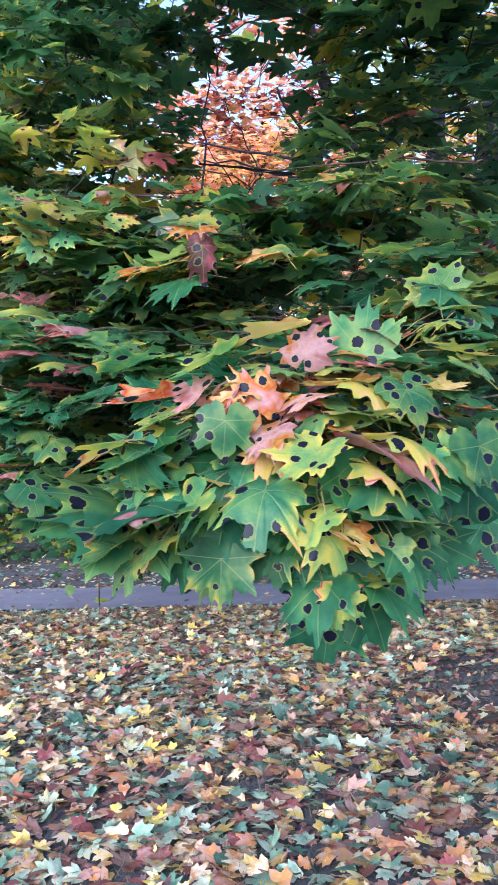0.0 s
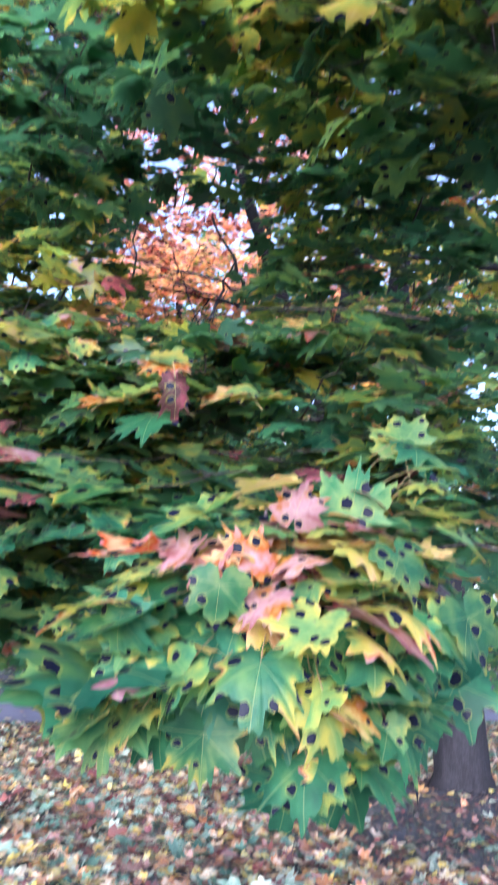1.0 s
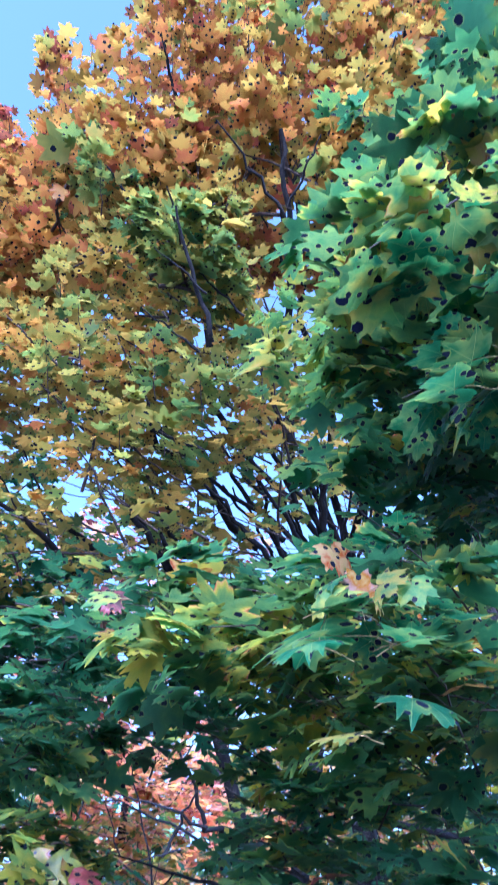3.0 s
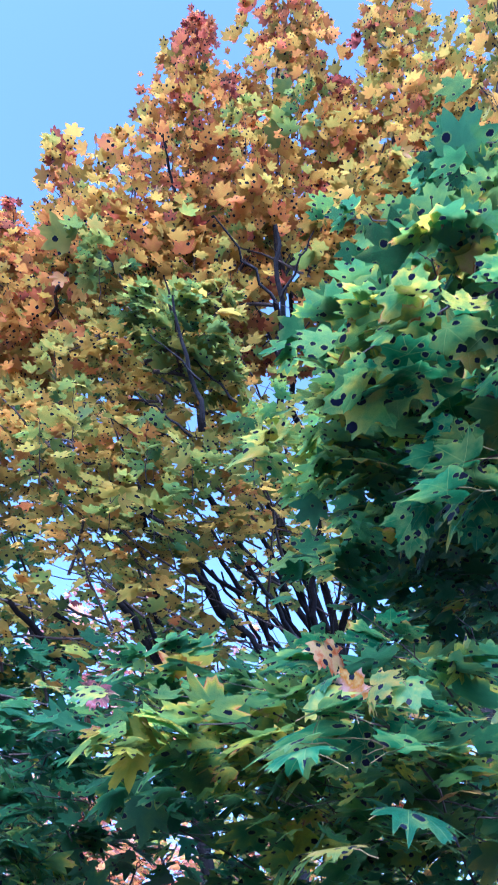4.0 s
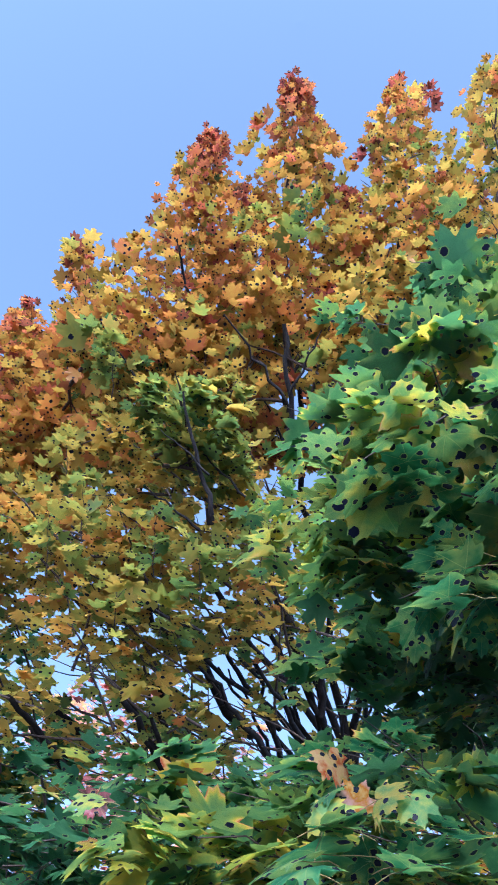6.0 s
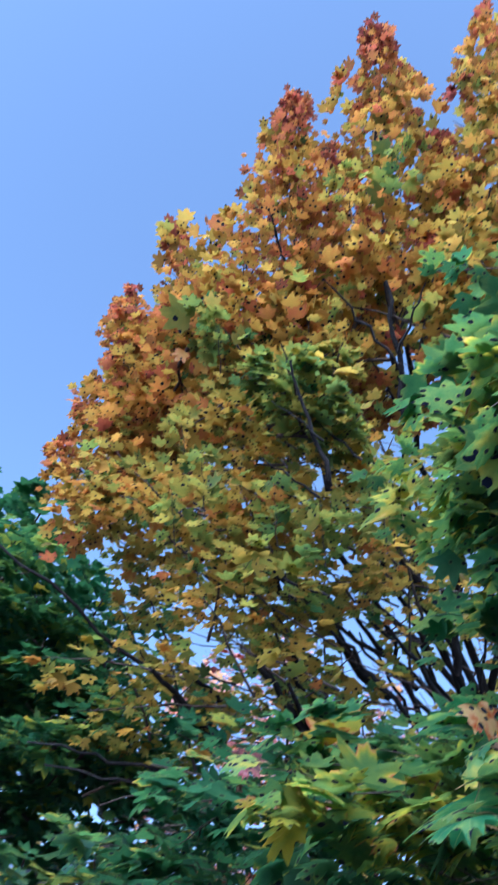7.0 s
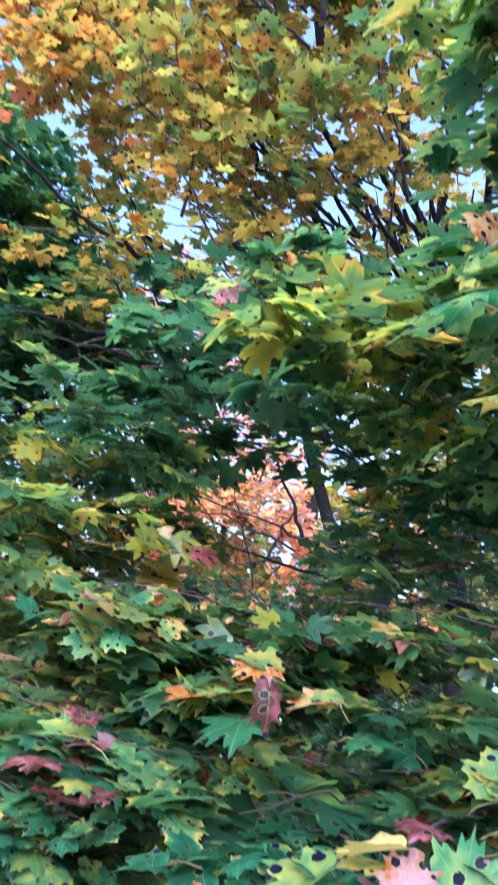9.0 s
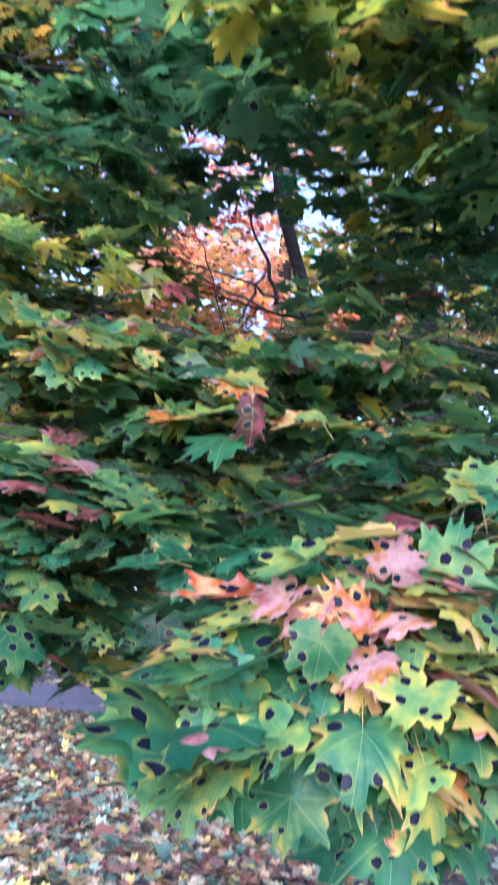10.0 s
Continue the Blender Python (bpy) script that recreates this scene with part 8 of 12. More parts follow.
right.leaf((0.367, 0.416, 2.806), (-0.880, 0.440, -0.181), (-0.324, -0.275, 0.905), 0.095, 0.22, 0.30)
right.leaf((0.325, 0.511, 2.702), (-0.900, 0.407, -0.157), (-0.279, -0.263, 0.924), 0.108, 0.17, 0.30)
right.leaf((0.244, 0.519, 3.148), (-0.884, 0.433, -0.175), (-0.331, -0.316, 0.889), 0.092, 0.36, 0.20)
right.leaf((0.230, 0.515, 3.152), (0.939, 0.230, -0.257), (0.338, -0.464, 0.819), 0.077, 0.34, 0.25)
right.leaf((0.392, 0.320, 3.079), (-0.837, 0.500, -0.224), (-0.391, -0.260, 0.883), 0.067, 0.42, 0.30)
right.leaf((0.352, 0.236, 3.138), (-0.767, 0.577, -0.281), (-0.611, -0.523, 0.594), 0.043, 0.58, 0.10)
right.leaf((0.103, 0.530, 3.217), (-0.387, 0.796, -0.466), (-0.712, 0.063, 0.699), 0.065, 0.20, 0.10)
right.leaf((0.368, 0.467, 3.346), (-0.859, 0.470, -0.202), (-0.392, -0.351, 0.850), 0.090, 0.15, 0.10)
right.leaf((0.368, 0.336, 2.952), (-0.970, 0.241, -0.042), (-0.157, -0.482, 0.862), 0.064, 0.30, 0.35)
right.leaf((0.132, 0.836, 2.563), (0.466, 0.088, -0.880), (0.300, -0.952, 0.063), 0.059, 0.60, 0.10)
right.leaf((0.237, 0.863, 2.534), (0.505, -0.795, -0.337), (-0.255, -0.510, 0.822), 0.063, 0.36, 0.25)
right.leaf((0.209, 0.879, 2.527), (0.912, 0.288, -0.291), (0.408, -0.713, 0.571), 0.062, 0.34, 0.30)
right.leaf((0.189, 0.893, 2.496), (-0.913, 0.383, -0.140), (-0.258, -0.278, 0.925), 0.086, 0.27, 0.40)
right.leaf((0.130, 0.914, 2.430), (-0.943, 0.320, -0.096), (-0.189, -0.273, 0.943), 0.136, 0.20, 0.12)
right.leaf((0.287, 0.883, 2.431), (0.953, -0.294, 0.078), (-0.176, -0.323, 0.930), 0.081, 0.18, 0.12)
right.leaf((-0.289, 1.698, 2.990), (-0.623, 0.689, -0.370), (-0.646, -0.185, 0.741), 0.093, 0.93, 0.05)
right.leaf((-0.299, 1.726, 2.973), (-0.189, 0.836, -0.515), (-0.981, -0.143, 0.128), 0.087, 0.92, 0.05)
right.leaf((-0.435, 1.720, 2.993), (0.994, -0.100, -0.051), (0.001, -0.447, 0.894), 0.065, 0.36, 0.20)
right.leaf((-0.180, 1.528, 2.967), (-0.990, 0.139, 0.026), (-0.039, -0.442, 0.896), 0.085, 0.30, 0.20)
right.bough((0.43, 1.82, 2.51), (0.28, 1.43, 2.47), 0.18, 37, 0.054, 0.07, 0.06, thick=0.18, twigs=3, odd=0.06, open_side=0.35, tilt=0.3, rim=0.26)
right.bough((0.78, 1.72, 2.37), (0.49, 1.34, 2.34), 0.23, 28, 0.054, 0.06, 0.06, thick=0.18, twigs=3, odd=0.06, open_side=0.35, tilt=0.3, rim=0.26)
right.bough((0.99, 1.72, 2.35), (0.49, 1.45, 2.31), 0.18, 30, 0.054, 0.11, 0.06, thick=0.18, twigs=3, odd=0.06, open_side=0.35, tilt=0.3, rim=0.26)
right.bough((0.97, 2.15, 2.36), (0.50, 1.87, 2.30), 0.23, 27, 0.054, 0.12, 0.06, thick=0.18, twigs=3, odd=0.06, open_side=0.35, tilt=0.3, rim=0.26)
right.bough((0.77, 1.93, 2.19), (0.71, 1.50, 2.20), 0.21, 30, 0.054, 0.06, 0.06, thick=0.18, twigs=3, odd=0.06, open_side=0.35, tilt=0.3, rim=0.26)
right.bough((0.69, 2.14, 2.16), (0.44, 1.62, 2.18), 0.23, 40, 0.054, 0.12, 0.06, thick=0.18, twigs=3, odd=0.06, open_side=0.35, tilt=0.3, rim=0.26)
right.bough((0.65, 0.54, 4.44), (0.48, 0.31, 4.44), 0.14, 37, 0.055, 0.15, 0.06, thick=0.18, twigs=3, odd=0.05, open_side=0.35, tilt=0.3, rim=0.26)
right.bough((0.65, 0.60, 4.31), (0.68, 0.21, 4.30), 0.14, 31, 0.055, 0.16, 0.06, thick=0.18, twigs=3, odd=0.05, open_side=0.35, tilt=0.3, rim=0.26)
right.bough((0.83, 0.54, 4.36), (0.44, 0.51, 4.31), 0.13, 28, 0.055, 0.13, 0.06, thick=0.18, twigs=3, odd=0.05, open_side=0.35, tilt=0.3, rim=0.26)
right.bough((0.51, 0.61, 3.96), (0.33, 0.41, 3.97), 0.13, 25, 0.055, 0.15, 0.06, thick=0.18, twigs=3, odd=0.05, open_side=0.35, tilt=0.3, rim=0.26)
right.bough((0.72, 1.95, 1.89), (0.68, 1.47, 1.84), 0.20, 37, 0.054, 0.07, 0.06, thick=0.18, twigs=3, odd=0.06, open_side=0.35, tilt=0.3, rim=0.26)
right.bough((1.03, 2.06, 1.81), (0.60, 2.10, 1.83), 0.22, 36, 0.054, 0.13, 0.06, thick=0.18, twigs=3, odd=0.06, open_side=0.35, tilt=0.3, rim=0.26)
right.bough((0.58, 1.95, 1.73), (0.50, 1.52, 1.71), 0.18, 29, 0.054, 0.08, 0.06, thick=0.18, twigs=3, odd=0.06, open_side=0.35, tilt=0.3, rim=0.26)
right.bough((1.06, 2.09, 1.66), (0.49, 2.09, 1.68), 0.21, 39, 0.054, 0.13, 0.06, thick=0.18, twigs=3, odd=0.06, open_side=0.35, tilt=0.3, rim=0.26)
right.bough((0.58, 1.81, 2.61), (0.51, 1.40, 2.60), 0.20, 37, 0.054, 0.13, 0.06, thick=0.18, twigs=3, odd=0.04, open_side=0.35, tilt=0.3, rim=0.26)
right.bough((0.57, 1.89, 2.51), (0.54, 1.36, 2.53), 0.23, 34, 0.054, 0.11, 0.06, thick=0.18, twigs=3, odd=0.04, open_side=0.35, tilt=0.3, rim=0.26)
right.bough((1.00, 2.10, 2.67), (0.67, 1.87, 2.69), 0.20, 27, 0.054, 0.12, 0.06, thick=0.18, twigs=3, odd=0.04, open_side=0.35, tilt=0.3, rim=0.26)
right.bough((1.07, 2.27, 2.72), (1.10, 1.86, 2.71), 0.20, 36, 0.054, 0.10, 0.06, thick=0.18, twigs=3, odd=0.04, open_side=0.35, tilt=0.3, rim=0.26)
right.trunk([(2.3, 3.7, -0.1), (2.3, 3.7, 0.2), (2.25, 3.65, 2.0), (2.1, 3.4, 4.0), (2.0, 3.2, 5.5)], (0.2, 0.13, 0.11, 0.09, 0.05))
right.limb((1.71, 2.64, 1.96), (0.07, 1.12, 1.6), 0.008, 0.003)
right.limb((1.81, 2.9, 2.54), (0.54, 2.63, 2.5), 0.03, 0.008)
right.limb((1.77, 2.79, 2.83), (0.7, 2.75, 2.87), 0.03, 0.008)
right.limb((2.07, 1.51, 3.37), (0.17, 0.88, 3.45), 0.035, 0.008)
right.limb((2.07, 1.51, 3.37), (0.3, 0.44, 3.85), 0.035, 0.008)
right.limb((2.07, 1.51, 3.37), (0.57, 1.29, 3.54), 0.035, 0.008)
right.limb((2.07, 1.51, 3.37), (0.18, 1.36, 2.7), 0.035, 0.008)
right.bough((0.36, 2.68, 3.29), (-0.04, 2.74, 2.91), 0.12, 8, 0.05, 0.19, 0.06, thick=0.3, twigs=3, open_side=0.4, rim=0.25)
right.bough((-0.35, 2.5, 2.93), (-0.15, 2.51, 2.92), 0.08, 5, 0.05, 0.11, 0.06, thick=0.3, twigs=2, open_side=0.4, rim=0.25)
right.bough((0.07, 1.18, 1.63), (0.04, 1.02, 1.4), 0.2, 26, 0.08, 0.30, 0.14, rim=0.2, thick=0.5, droop=0.4, twigs=4, open_side=0.4)
right.bough((0.12, 1.22, 1.58), (0.06, 1.10, 1.36), 0.20, 26, 0.075, 0.07, 0.05, rim=0.15, thick=0.6, droop=0.5, twigs=4)
right.bough((0.22, 1.25, 1.56), (-0.02, 1.12, 1.48), 0.16, 14, 0.07, 0.14, 0.08, rim=0.2, thick=0.4, droop=0.3, twigs=4)
right.leaf((-0.145, 0.946, 1.487), (-0.982, 0.017, -0.187), (-0.186, -0.212, 0.959), 0.092, 0.38, 0.34, (-0.085, 1.002, 1.509), slim=0.92)
right.leaf((-0.108, 0.971, 1.546), (-0.986, 0.015, -0.166), (-0.166, -0.177, 0.970), 0.088, 0.66, 0.14, (-0.052, 1.034, 1.558), slim=0.55)
right.leaf((-0.034, 0.956, 1.597), (-0.869, 0.044, -0.493), (-0.490, -0.218, 0.844), 0.077, 0.30, 0.11, (0.007, 1.031, 1.595), slim=0.92)
right.leaf((0.011, 0.923, 1.525), (-0.478, -0.078, 0.875), (0.229, -0.973, 0.039), 0.060, 0.66, 0.00, (0.037, 1.001, 1.543), slim=0.92)
right.leaf((0.051, 0.983, 1.634), (-0.980, 0.017, -0.197), (-0.197, -0.142, 0.970), 0.084, 0.50, 0.11, (0.065, 1.066, 1.622), slim=0.55)
right.leaf((0.074, 0.966, 1.598), (0.314, -0.084, 0.946), (-0.263, -0.965, 0.002), 0.050, 0.75, 0.06, (0.08, 1.051, 1.596), slim=0.92)
right.leaf((0.151, 0.986, 1.602), (0.145, -0.088, 0.986), (-0.115, -0.991, -0.071), 0.072, 0.20, 0.16, (0.129, 1.068, 1.601), slim=0.92)
right.leaf((0.122, 0.978, 1.581), (-0.984, -0.016, 0.175), (0.174, -0.245, 0.954), 0.052, 0.38, 0.06, (0.11, 1.062, 1.586), slim=0.92)
right.leaf((0.133, 0.960, 1.556), (-0.999, 0.004, -0.046), (-0.045, -0.211, 0.976), 0.077, 0.57, 0.23, (0.117, 1.043, 1.567), slim=0.92)
right.leaf((0.138, 0.940, 1.557), (0.951, 0.027, -0.308), (0.301, -0.315, 0.900), 0.069, 0.39, 0.14, (0.119, 1.022, 1.567), slim=0.92)
right.leaf((0.157, 0.968, 1.581), (0.976, -0.141, -0.164), (0.116, -0.295, 0.948), 0.045, 0.77, 0.06, (0.133, 1.049, 1.585), slim=0.92)
right.leaf((0.048, 0.958, 1.577), (-0.957, -0.026, 0.289), (0.288, -0.177, 0.941), 0.066, 0.33, 0.11, (0.063, 1.042, 1.582), slim=0.55)
right.leaf((-0.026, 0.941, 1.543), (-0.705, 0.063, -0.707), (-0.642, -0.479, 0.598), 0.053, 0.78, 0.06, (0.012, 1.016, 1.557), slim=0.92)
right.leaf((-0.056, 0.950, 1.551), (-0.723, 0.061, -0.688), (-0.649, -0.400, 0.646), 0.055, 0.77, 0.06, (-0.01, 1.021, 1.562), slim=0.92)
right.leaf((0.093, 0.924, 1.514), (-0.971, -0.178, -0.162), (-0.118, -0.234, 0.965), 0.053, 0.20, 0.29, (0.09, 1.005, 1.537), slim=0.92)
right.leaf((0.149, 0.904, 1.503), (-0.973, 0.020, -0.229), (-0.222, -0.343, 0.913), 0.066, 0.32, 0.34, (0.126, 0.983, 1.528), slim=0.92)
right.leaf((0.121, 0.913, 1.515), (0.988, 0.014, -0.154), (0.152, -0.245, 0.957), 0.076, 0.26, 0.40, (0.108, 0.995, 1.537), slim=0.92)
right.leaf((0.116, 0.896, 1.486), (0.951, 0.027, -0.307), (0.305, -0.213, 0.928), 0.068, 0.55, 0.11, (0.104, 0.975, 1.516), slim=0.92)
right.leaf((0.174, 0.906, 1.485), (0.972, 0.021, -0.235), (0.235, -0.177, 0.956), 0.084, 0.33, 0.46, (0.144, 0.98, 1.513), slim=0.55)
right.leaf((0.136, 0.887, 1.469), (0.950, 0.028, -0.312), (0.312, -0.177, 0.933), 0.097, 0.78, 0.09, (0.118, 0.964, 1.502), slim=0.55)
right.leaf((-0.027, 0.894, 1.506), (-0.103, 0.088, -0.991), (-0.215, -0.975, -0.064), 0.053, 0.20, 0.11, (0.01, 0.968, 1.528), slim=0.92)
right.leaf((0.028, 0.895, 1.494), (-0.743, -0.284, -0.606), (-0.400, -0.538, 0.743), 0.049, 0.74, 0.11, (0.047, 0.973, 1.52), slim=0.92)
right.leaf((0.076, 0.868, 1.465), (-0.656, -0.444, -0.610), (-0.273, -0.614, 0.740), 0.064, 0.33, 0.17, (0.078, 0.946, 1.499), slim=0.92)
right.leaf((-0.103, 0.927, 1.480), (-0.925, 0.034, -0.378), (-0.371, -0.285, 0.884), 0.098, 0.12, 0.11, (-0.05, 0.988, 1.506), slim=0.92)
right.leaf((-0.134, 0.917, 1.474), (-0.303, 0.084, -0.949), (-0.578, -0.808, 0.113), 0.060, 0.16, 0.14, (-0.076, 0.975, 1.498), slim=0.92)
right.leaf((-0.088, 0.903, 1.401), (-0.930, 0.032, -0.365), (-0.356, -0.318, 0.879), 0.071, 0.18, 0.25, (-0.041, 0.961, 1.443), slim=0.92)
right.leaf((-0.139, 0.923, 1.403), (-0.977, 0.019, -0.212), (-0.213, -0.142, 0.967), 0.077, 0.77, 0.14, (-0.084, 0.976, 1.441), slim=0.55)
right.leaf((-0.154, 0.945, 1.389), (-0.979, 0.018, -0.205), (-0.206, -0.106, 0.973), 0.070, 0.30, 0.11, (-0.098, 0.994, 1.429), slim=0.55)
right.leaf((-0.160, 0.907, 1.363), (-0.873, 0.043, -0.485), (-0.466, -0.361, 0.808), 0.057, 0.20, 0.44, (-0.104, 0.955, 1.406), slim=0.92)
right.leaf((-0.140, 0.929, 1.344), (-0.763, 0.057, -0.644), (-0.573, -0.520, 0.633), 0.052, 0.24, 0.37, (-0.088, 0.977, 1.391), slim=0.92)
right.leaf((-0.107, 0.926, 1.368), (-0.929, 0.033, -0.369), (-0.365, -0.250, 0.897), 0.050, 0.31, 0.11, (-0.059, 0.979, 1.414), slim=0.92)
right.leaf((-0.063, 0.893, 1.411), (-0.605, 0.070, -0.793), (-0.731, -0.446, 0.517), 0.065, 0.24, 0.32, (-0.022, 0.954, 1.452), slim=0.92)
right.leaf((-0.081, 0.978, 1.355), (-0.713, 0.062, -0.698), (-0.563, -0.644, 0.518), 0.066, 0.05, 0.06, (-0.038, 1.03, 1.406), slim=0.92)
right.leaf((-0.037, 0.939, 1.342), (-0.044, -0.062, -0.997), (-0.025, -0.998, 0.063), 0.064, 0.12, 0.48, (-0.004, 0.994, 1.398), slim=0.92)
right.leaf((-0.029, 0.953, 1.404), (-0.237, -0.247, -0.940), (-0.096, -0.956, 0.276), 0.078, 0.06, 0.06, (0.005, 1.016, 1.45), slim=0.92)
right.leaf((0.017, 0.872, 1.422), (-0.281, -0.701, -0.655), (-0.115, -0.653, 0.748), 0.072, 0.18, 0.48, (0.038, 0.942, 1.465), slim=0.92)
right.leaf((-0.022, 0.903, 1.409), (-0.993, -0.075, 0.092), (0.101, -0.136, 0.986), 0.061, 0.30, 0.11, (0.01, 0.968, 1.453), slim=0.55)
right.leaf((0.105, 0.900, 1.439), (0.549, 0.074, -0.833), (0.536, -0.796, 0.282), 0.067, 0.09, 0.07, (0.098, 0.974, 1.481), slim=0.92)
right.leaf((0.086, 0.874, 1.394), (-0.914, 0.036, -0.405), (-0.391, -0.353, 0.850), 0.058, 0.37, 0.14, (0.084, 0.943, 1.444), slim=0.92)
right.leaf((0.082, 0.866, 1.376), (0.500, -0.383, -0.776), (0.339, -0.739, 0.583), 0.054, 0.37, 0.32, (0.081, 0.932, 1.429), slim=0.92)
right.leaf((0.105, 0.876, 1.372), (0.963, 0.024, -0.268), (0.260, -0.344, 0.902), 0.053, 0.58, 0.11, (0.098, 0.941, 1.425), slim=0.92)
right.leaf((0.155, 0.894, 1.393), (0.956, 0.026, -0.293), (0.290, -0.247, 0.925), 0.096, 0.20, 0.41, (0.133, 0.96, 1.442), slim=0.92)
right.leaf((0.151, 0.911, 1.426), (0.963, 0.024, -0.269), (0.265, -0.280, 0.923), 0.092, 0.16, 0.37, (0.13, 0.981, 1.47), slim=0.92)
right.leaf((0.144, 0.899, 1.449), (0.908, 0.037, -0.417), (0.413, -0.252, 0.876), 0.066, 0.38, 0.40, (0.124, 0.972, 1.488), slim=0.92)
right.leaf((0.164, 0.908, 1.353), (-0.134, -0.281, -0.950), (-0.093, -0.951, 0.294), 0.041, 0.24, 0.11, (0.141, 0.968, 1.409), slim=0.92)
right.leaf((0.173, 0.927, 1.358), (0.916, 0.035, -0.399), (0.367, -0.471, 0.802), 0.079, 0.13, 0.11, (0.148, 0.987, 1.414), slim=0.92)
right.leaf((0.186, 0.937, 1.361), (0.249, -0.496, -0.832), (0.104, -0.840, 0.532), 0.070, 0.14, 0.11, (0.158, 0.996, 1.416), slim=0.92)
right.leaf((0.054, 0.977, 1.366), (-0.511, 0.076, -0.856), (-0.366, -0.920, 0.137), 0.070, 0.05, 0.06, (0.064, 1.039, 1.424), slim=0.92)
right.leaf((0.112, 0.988, 1.357), (-0.001, -0.207, -0.978), (-0.000, -0.978, 0.207), 0.070, 0.05, 0.06, (0.106, 1.048, 1.417), slim=0.92)
right.leaf((0.088, 0.962, 1.310), (-0.806, 0.052, -0.590), (-0.495, -0.606, 0.623), 0.082, 0.11, 0.14, (0.088, 1.017, 1.375), slim=0.92)
right.leaf((0.106, 0.943, 1.296), (-0.203, -0.280, -0.938), (-0.167, -0.934, 0.315), 0.045, 0.30, 0.48, (0.101, 0.997, 1.362), slim=0.92)
right.leaf((0.154, 1.045, 1.278), (0.390, -0.073, -0.918), (0.183, -0.971, 0.155), 0.078, 0.06, 0.11, (0.139, 1.094, 1.346), slim=0.92)
right.leaf((0.160, 0.992, 1.306), (0.831, 0.049, -0.553), (0.469, -0.597, 0.651), 0.087, 0.11, 0.18, (0.142, 1.045, 1.37), slim=0.92)
right.leaf((0.124, 1.270, 1.228), (-0.097, 0.088, -0.991), (-0.055, -0.995, -0.083), 0.102, 0.07, 0.37, (0.121, 1.31, 1.303), slim=0.92)
right.leaf((0.174, 0.972, 1.310), (-0.983, -0.016, 0.181), (0.180, -0.245, 0.953), 0.049, 0.35, 0.11, (0.152, 1.025, 1.373), slim=0.92)
right.leaf((0.290, 1.063, 1.642), (0.863, -0.504, 0.039), (-0.155, -0.191, 0.969), 0.078, 0.10, 0.11, (0.235, 1.127, 1.634), slim=0.92)
right.leaf((0.284, 1.061, 1.663), (-0.999, 0.004, -0.045), (-0.045, -0.211, 0.976), 0.065, 0.34, 0.11, (0.231, 1.126, 1.65), slim=0.92)
right.leaf((0.299, 1.155, 1.736), (0.974, 0.020, -0.224), (0.213, -0.402, 0.891), 0.087, 0.16, 0.14, (0.247, 1.217, 1.71), slim=0.92)
right.leaf((0.307, 1.118, 1.695), (0.999, 0.004, -0.046), (0.046, -0.177, 0.983), 0.065, 0.31, 0.11, (0.251, 1.18, 1.677), slim=0.55)
right.leaf((0.277, 1.017, 1.594), (-0.986, 0.015, -0.164), (-0.158, -0.371, 0.915), 0.060, 0.12, 0.11, (0.223, 1.083, 1.596), slim=0.92)
right.leaf((0.264, 1.006, 1.608), (0.971, 0.021, -0.240), (0.238, -0.246, 0.940), 0.070, 0.35, 0.25, (0.213, 1.073, 1.606), slim=0.92)
right.leaf((0.288, 0.988, 1.584), (0.733, -0.220, -0.644), (0.443, -0.563, 0.697), 0.057, 0.26, 0.34, (0.232, 1.051, 1.588), slim=0.92)
right.leaf((0.291, 0.973, 1.522), (-0.975, -0.020, 0.222), (0.219, -0.279, 0.935), 0.053, 0.64, 0.11, (0.235, 1.034, 1.539), slim=0.92)
right.leaf((0.195, 0.931, 1.544), (0.343, -0.382, -0.858), (0.254, -0.842, 0.476), 0.061, 0.20, 0.14, (0.159, 1.007, 1.557), slim=0.92)
right.leaf((0.287, 0.991, 1.544), (0.861, -0.373, -0.347), (0.189, -0.398, 0.898), 0.066, 0.12, 0.11, (0.232, 1.054, 1.557), slim=0.92)
right.leaf((0.237, 0.992, 1.530), (0.585, 0.072, -0.808), (0.602, -0.706, 0.373), 0.070, 0.06, 0.09, (0.191, 1.062, 1.548), slim=0.92)
right.leaf((0.245, 0.948, 1.467), (0.539, -0.240, -0.807), (0.418, -0.756, 0.504), 0.066, 0.19, 0.28, (0.198, 1.012, 1.499), slim=0.92)
right.leaf((0.290, 0.957, 1.474), (0.313, -0.102, -0.944), (0.375, -0.900, 0.222), 0.072, 0.18, 0.23, (0.235, 1.016, 1.502), slim=0.92)
right.leaf((0.323, 1.132, 1.428), (-0.008, 0.088, -0.996), (-0.007, -0.996, -0.088), 0.108, 0.04, 0.06, (0.268, 1.183, 1.468), slim=0.92)
right.leaf((0.272, 1.109, 1.347), (0.229, 0.086, -0.970), (0.187, -0.981, -0.043), 0.066, 0.05, 0.06, (0.23, 1.158, 1.403), slim=0.92)
right.leaf((0.143, 1.080, 1.674), (-0.992, -0.011, 0.125), (0.123, -0.277, 0.953), 0.058, 0.92, 0.06, (0.127, 1.161, 1.655), slim=0.92)
right.leaf((0.020, 0.927, 1.471), (0.689, -0.539, -0.484), (0.195, -0.505, 0.841), 0.049, 0.50, 0.23, (0.042, 1.002, 1.505), slim=0.92)
right.leaf((0.121, 0.921, 1.434), (-0.722, -0.412, -0.556), (-0.267, -0.575, 0.773), 0.057, 0.24, 0.23, (0.109, 0.993, 1.477), slim=0.92)
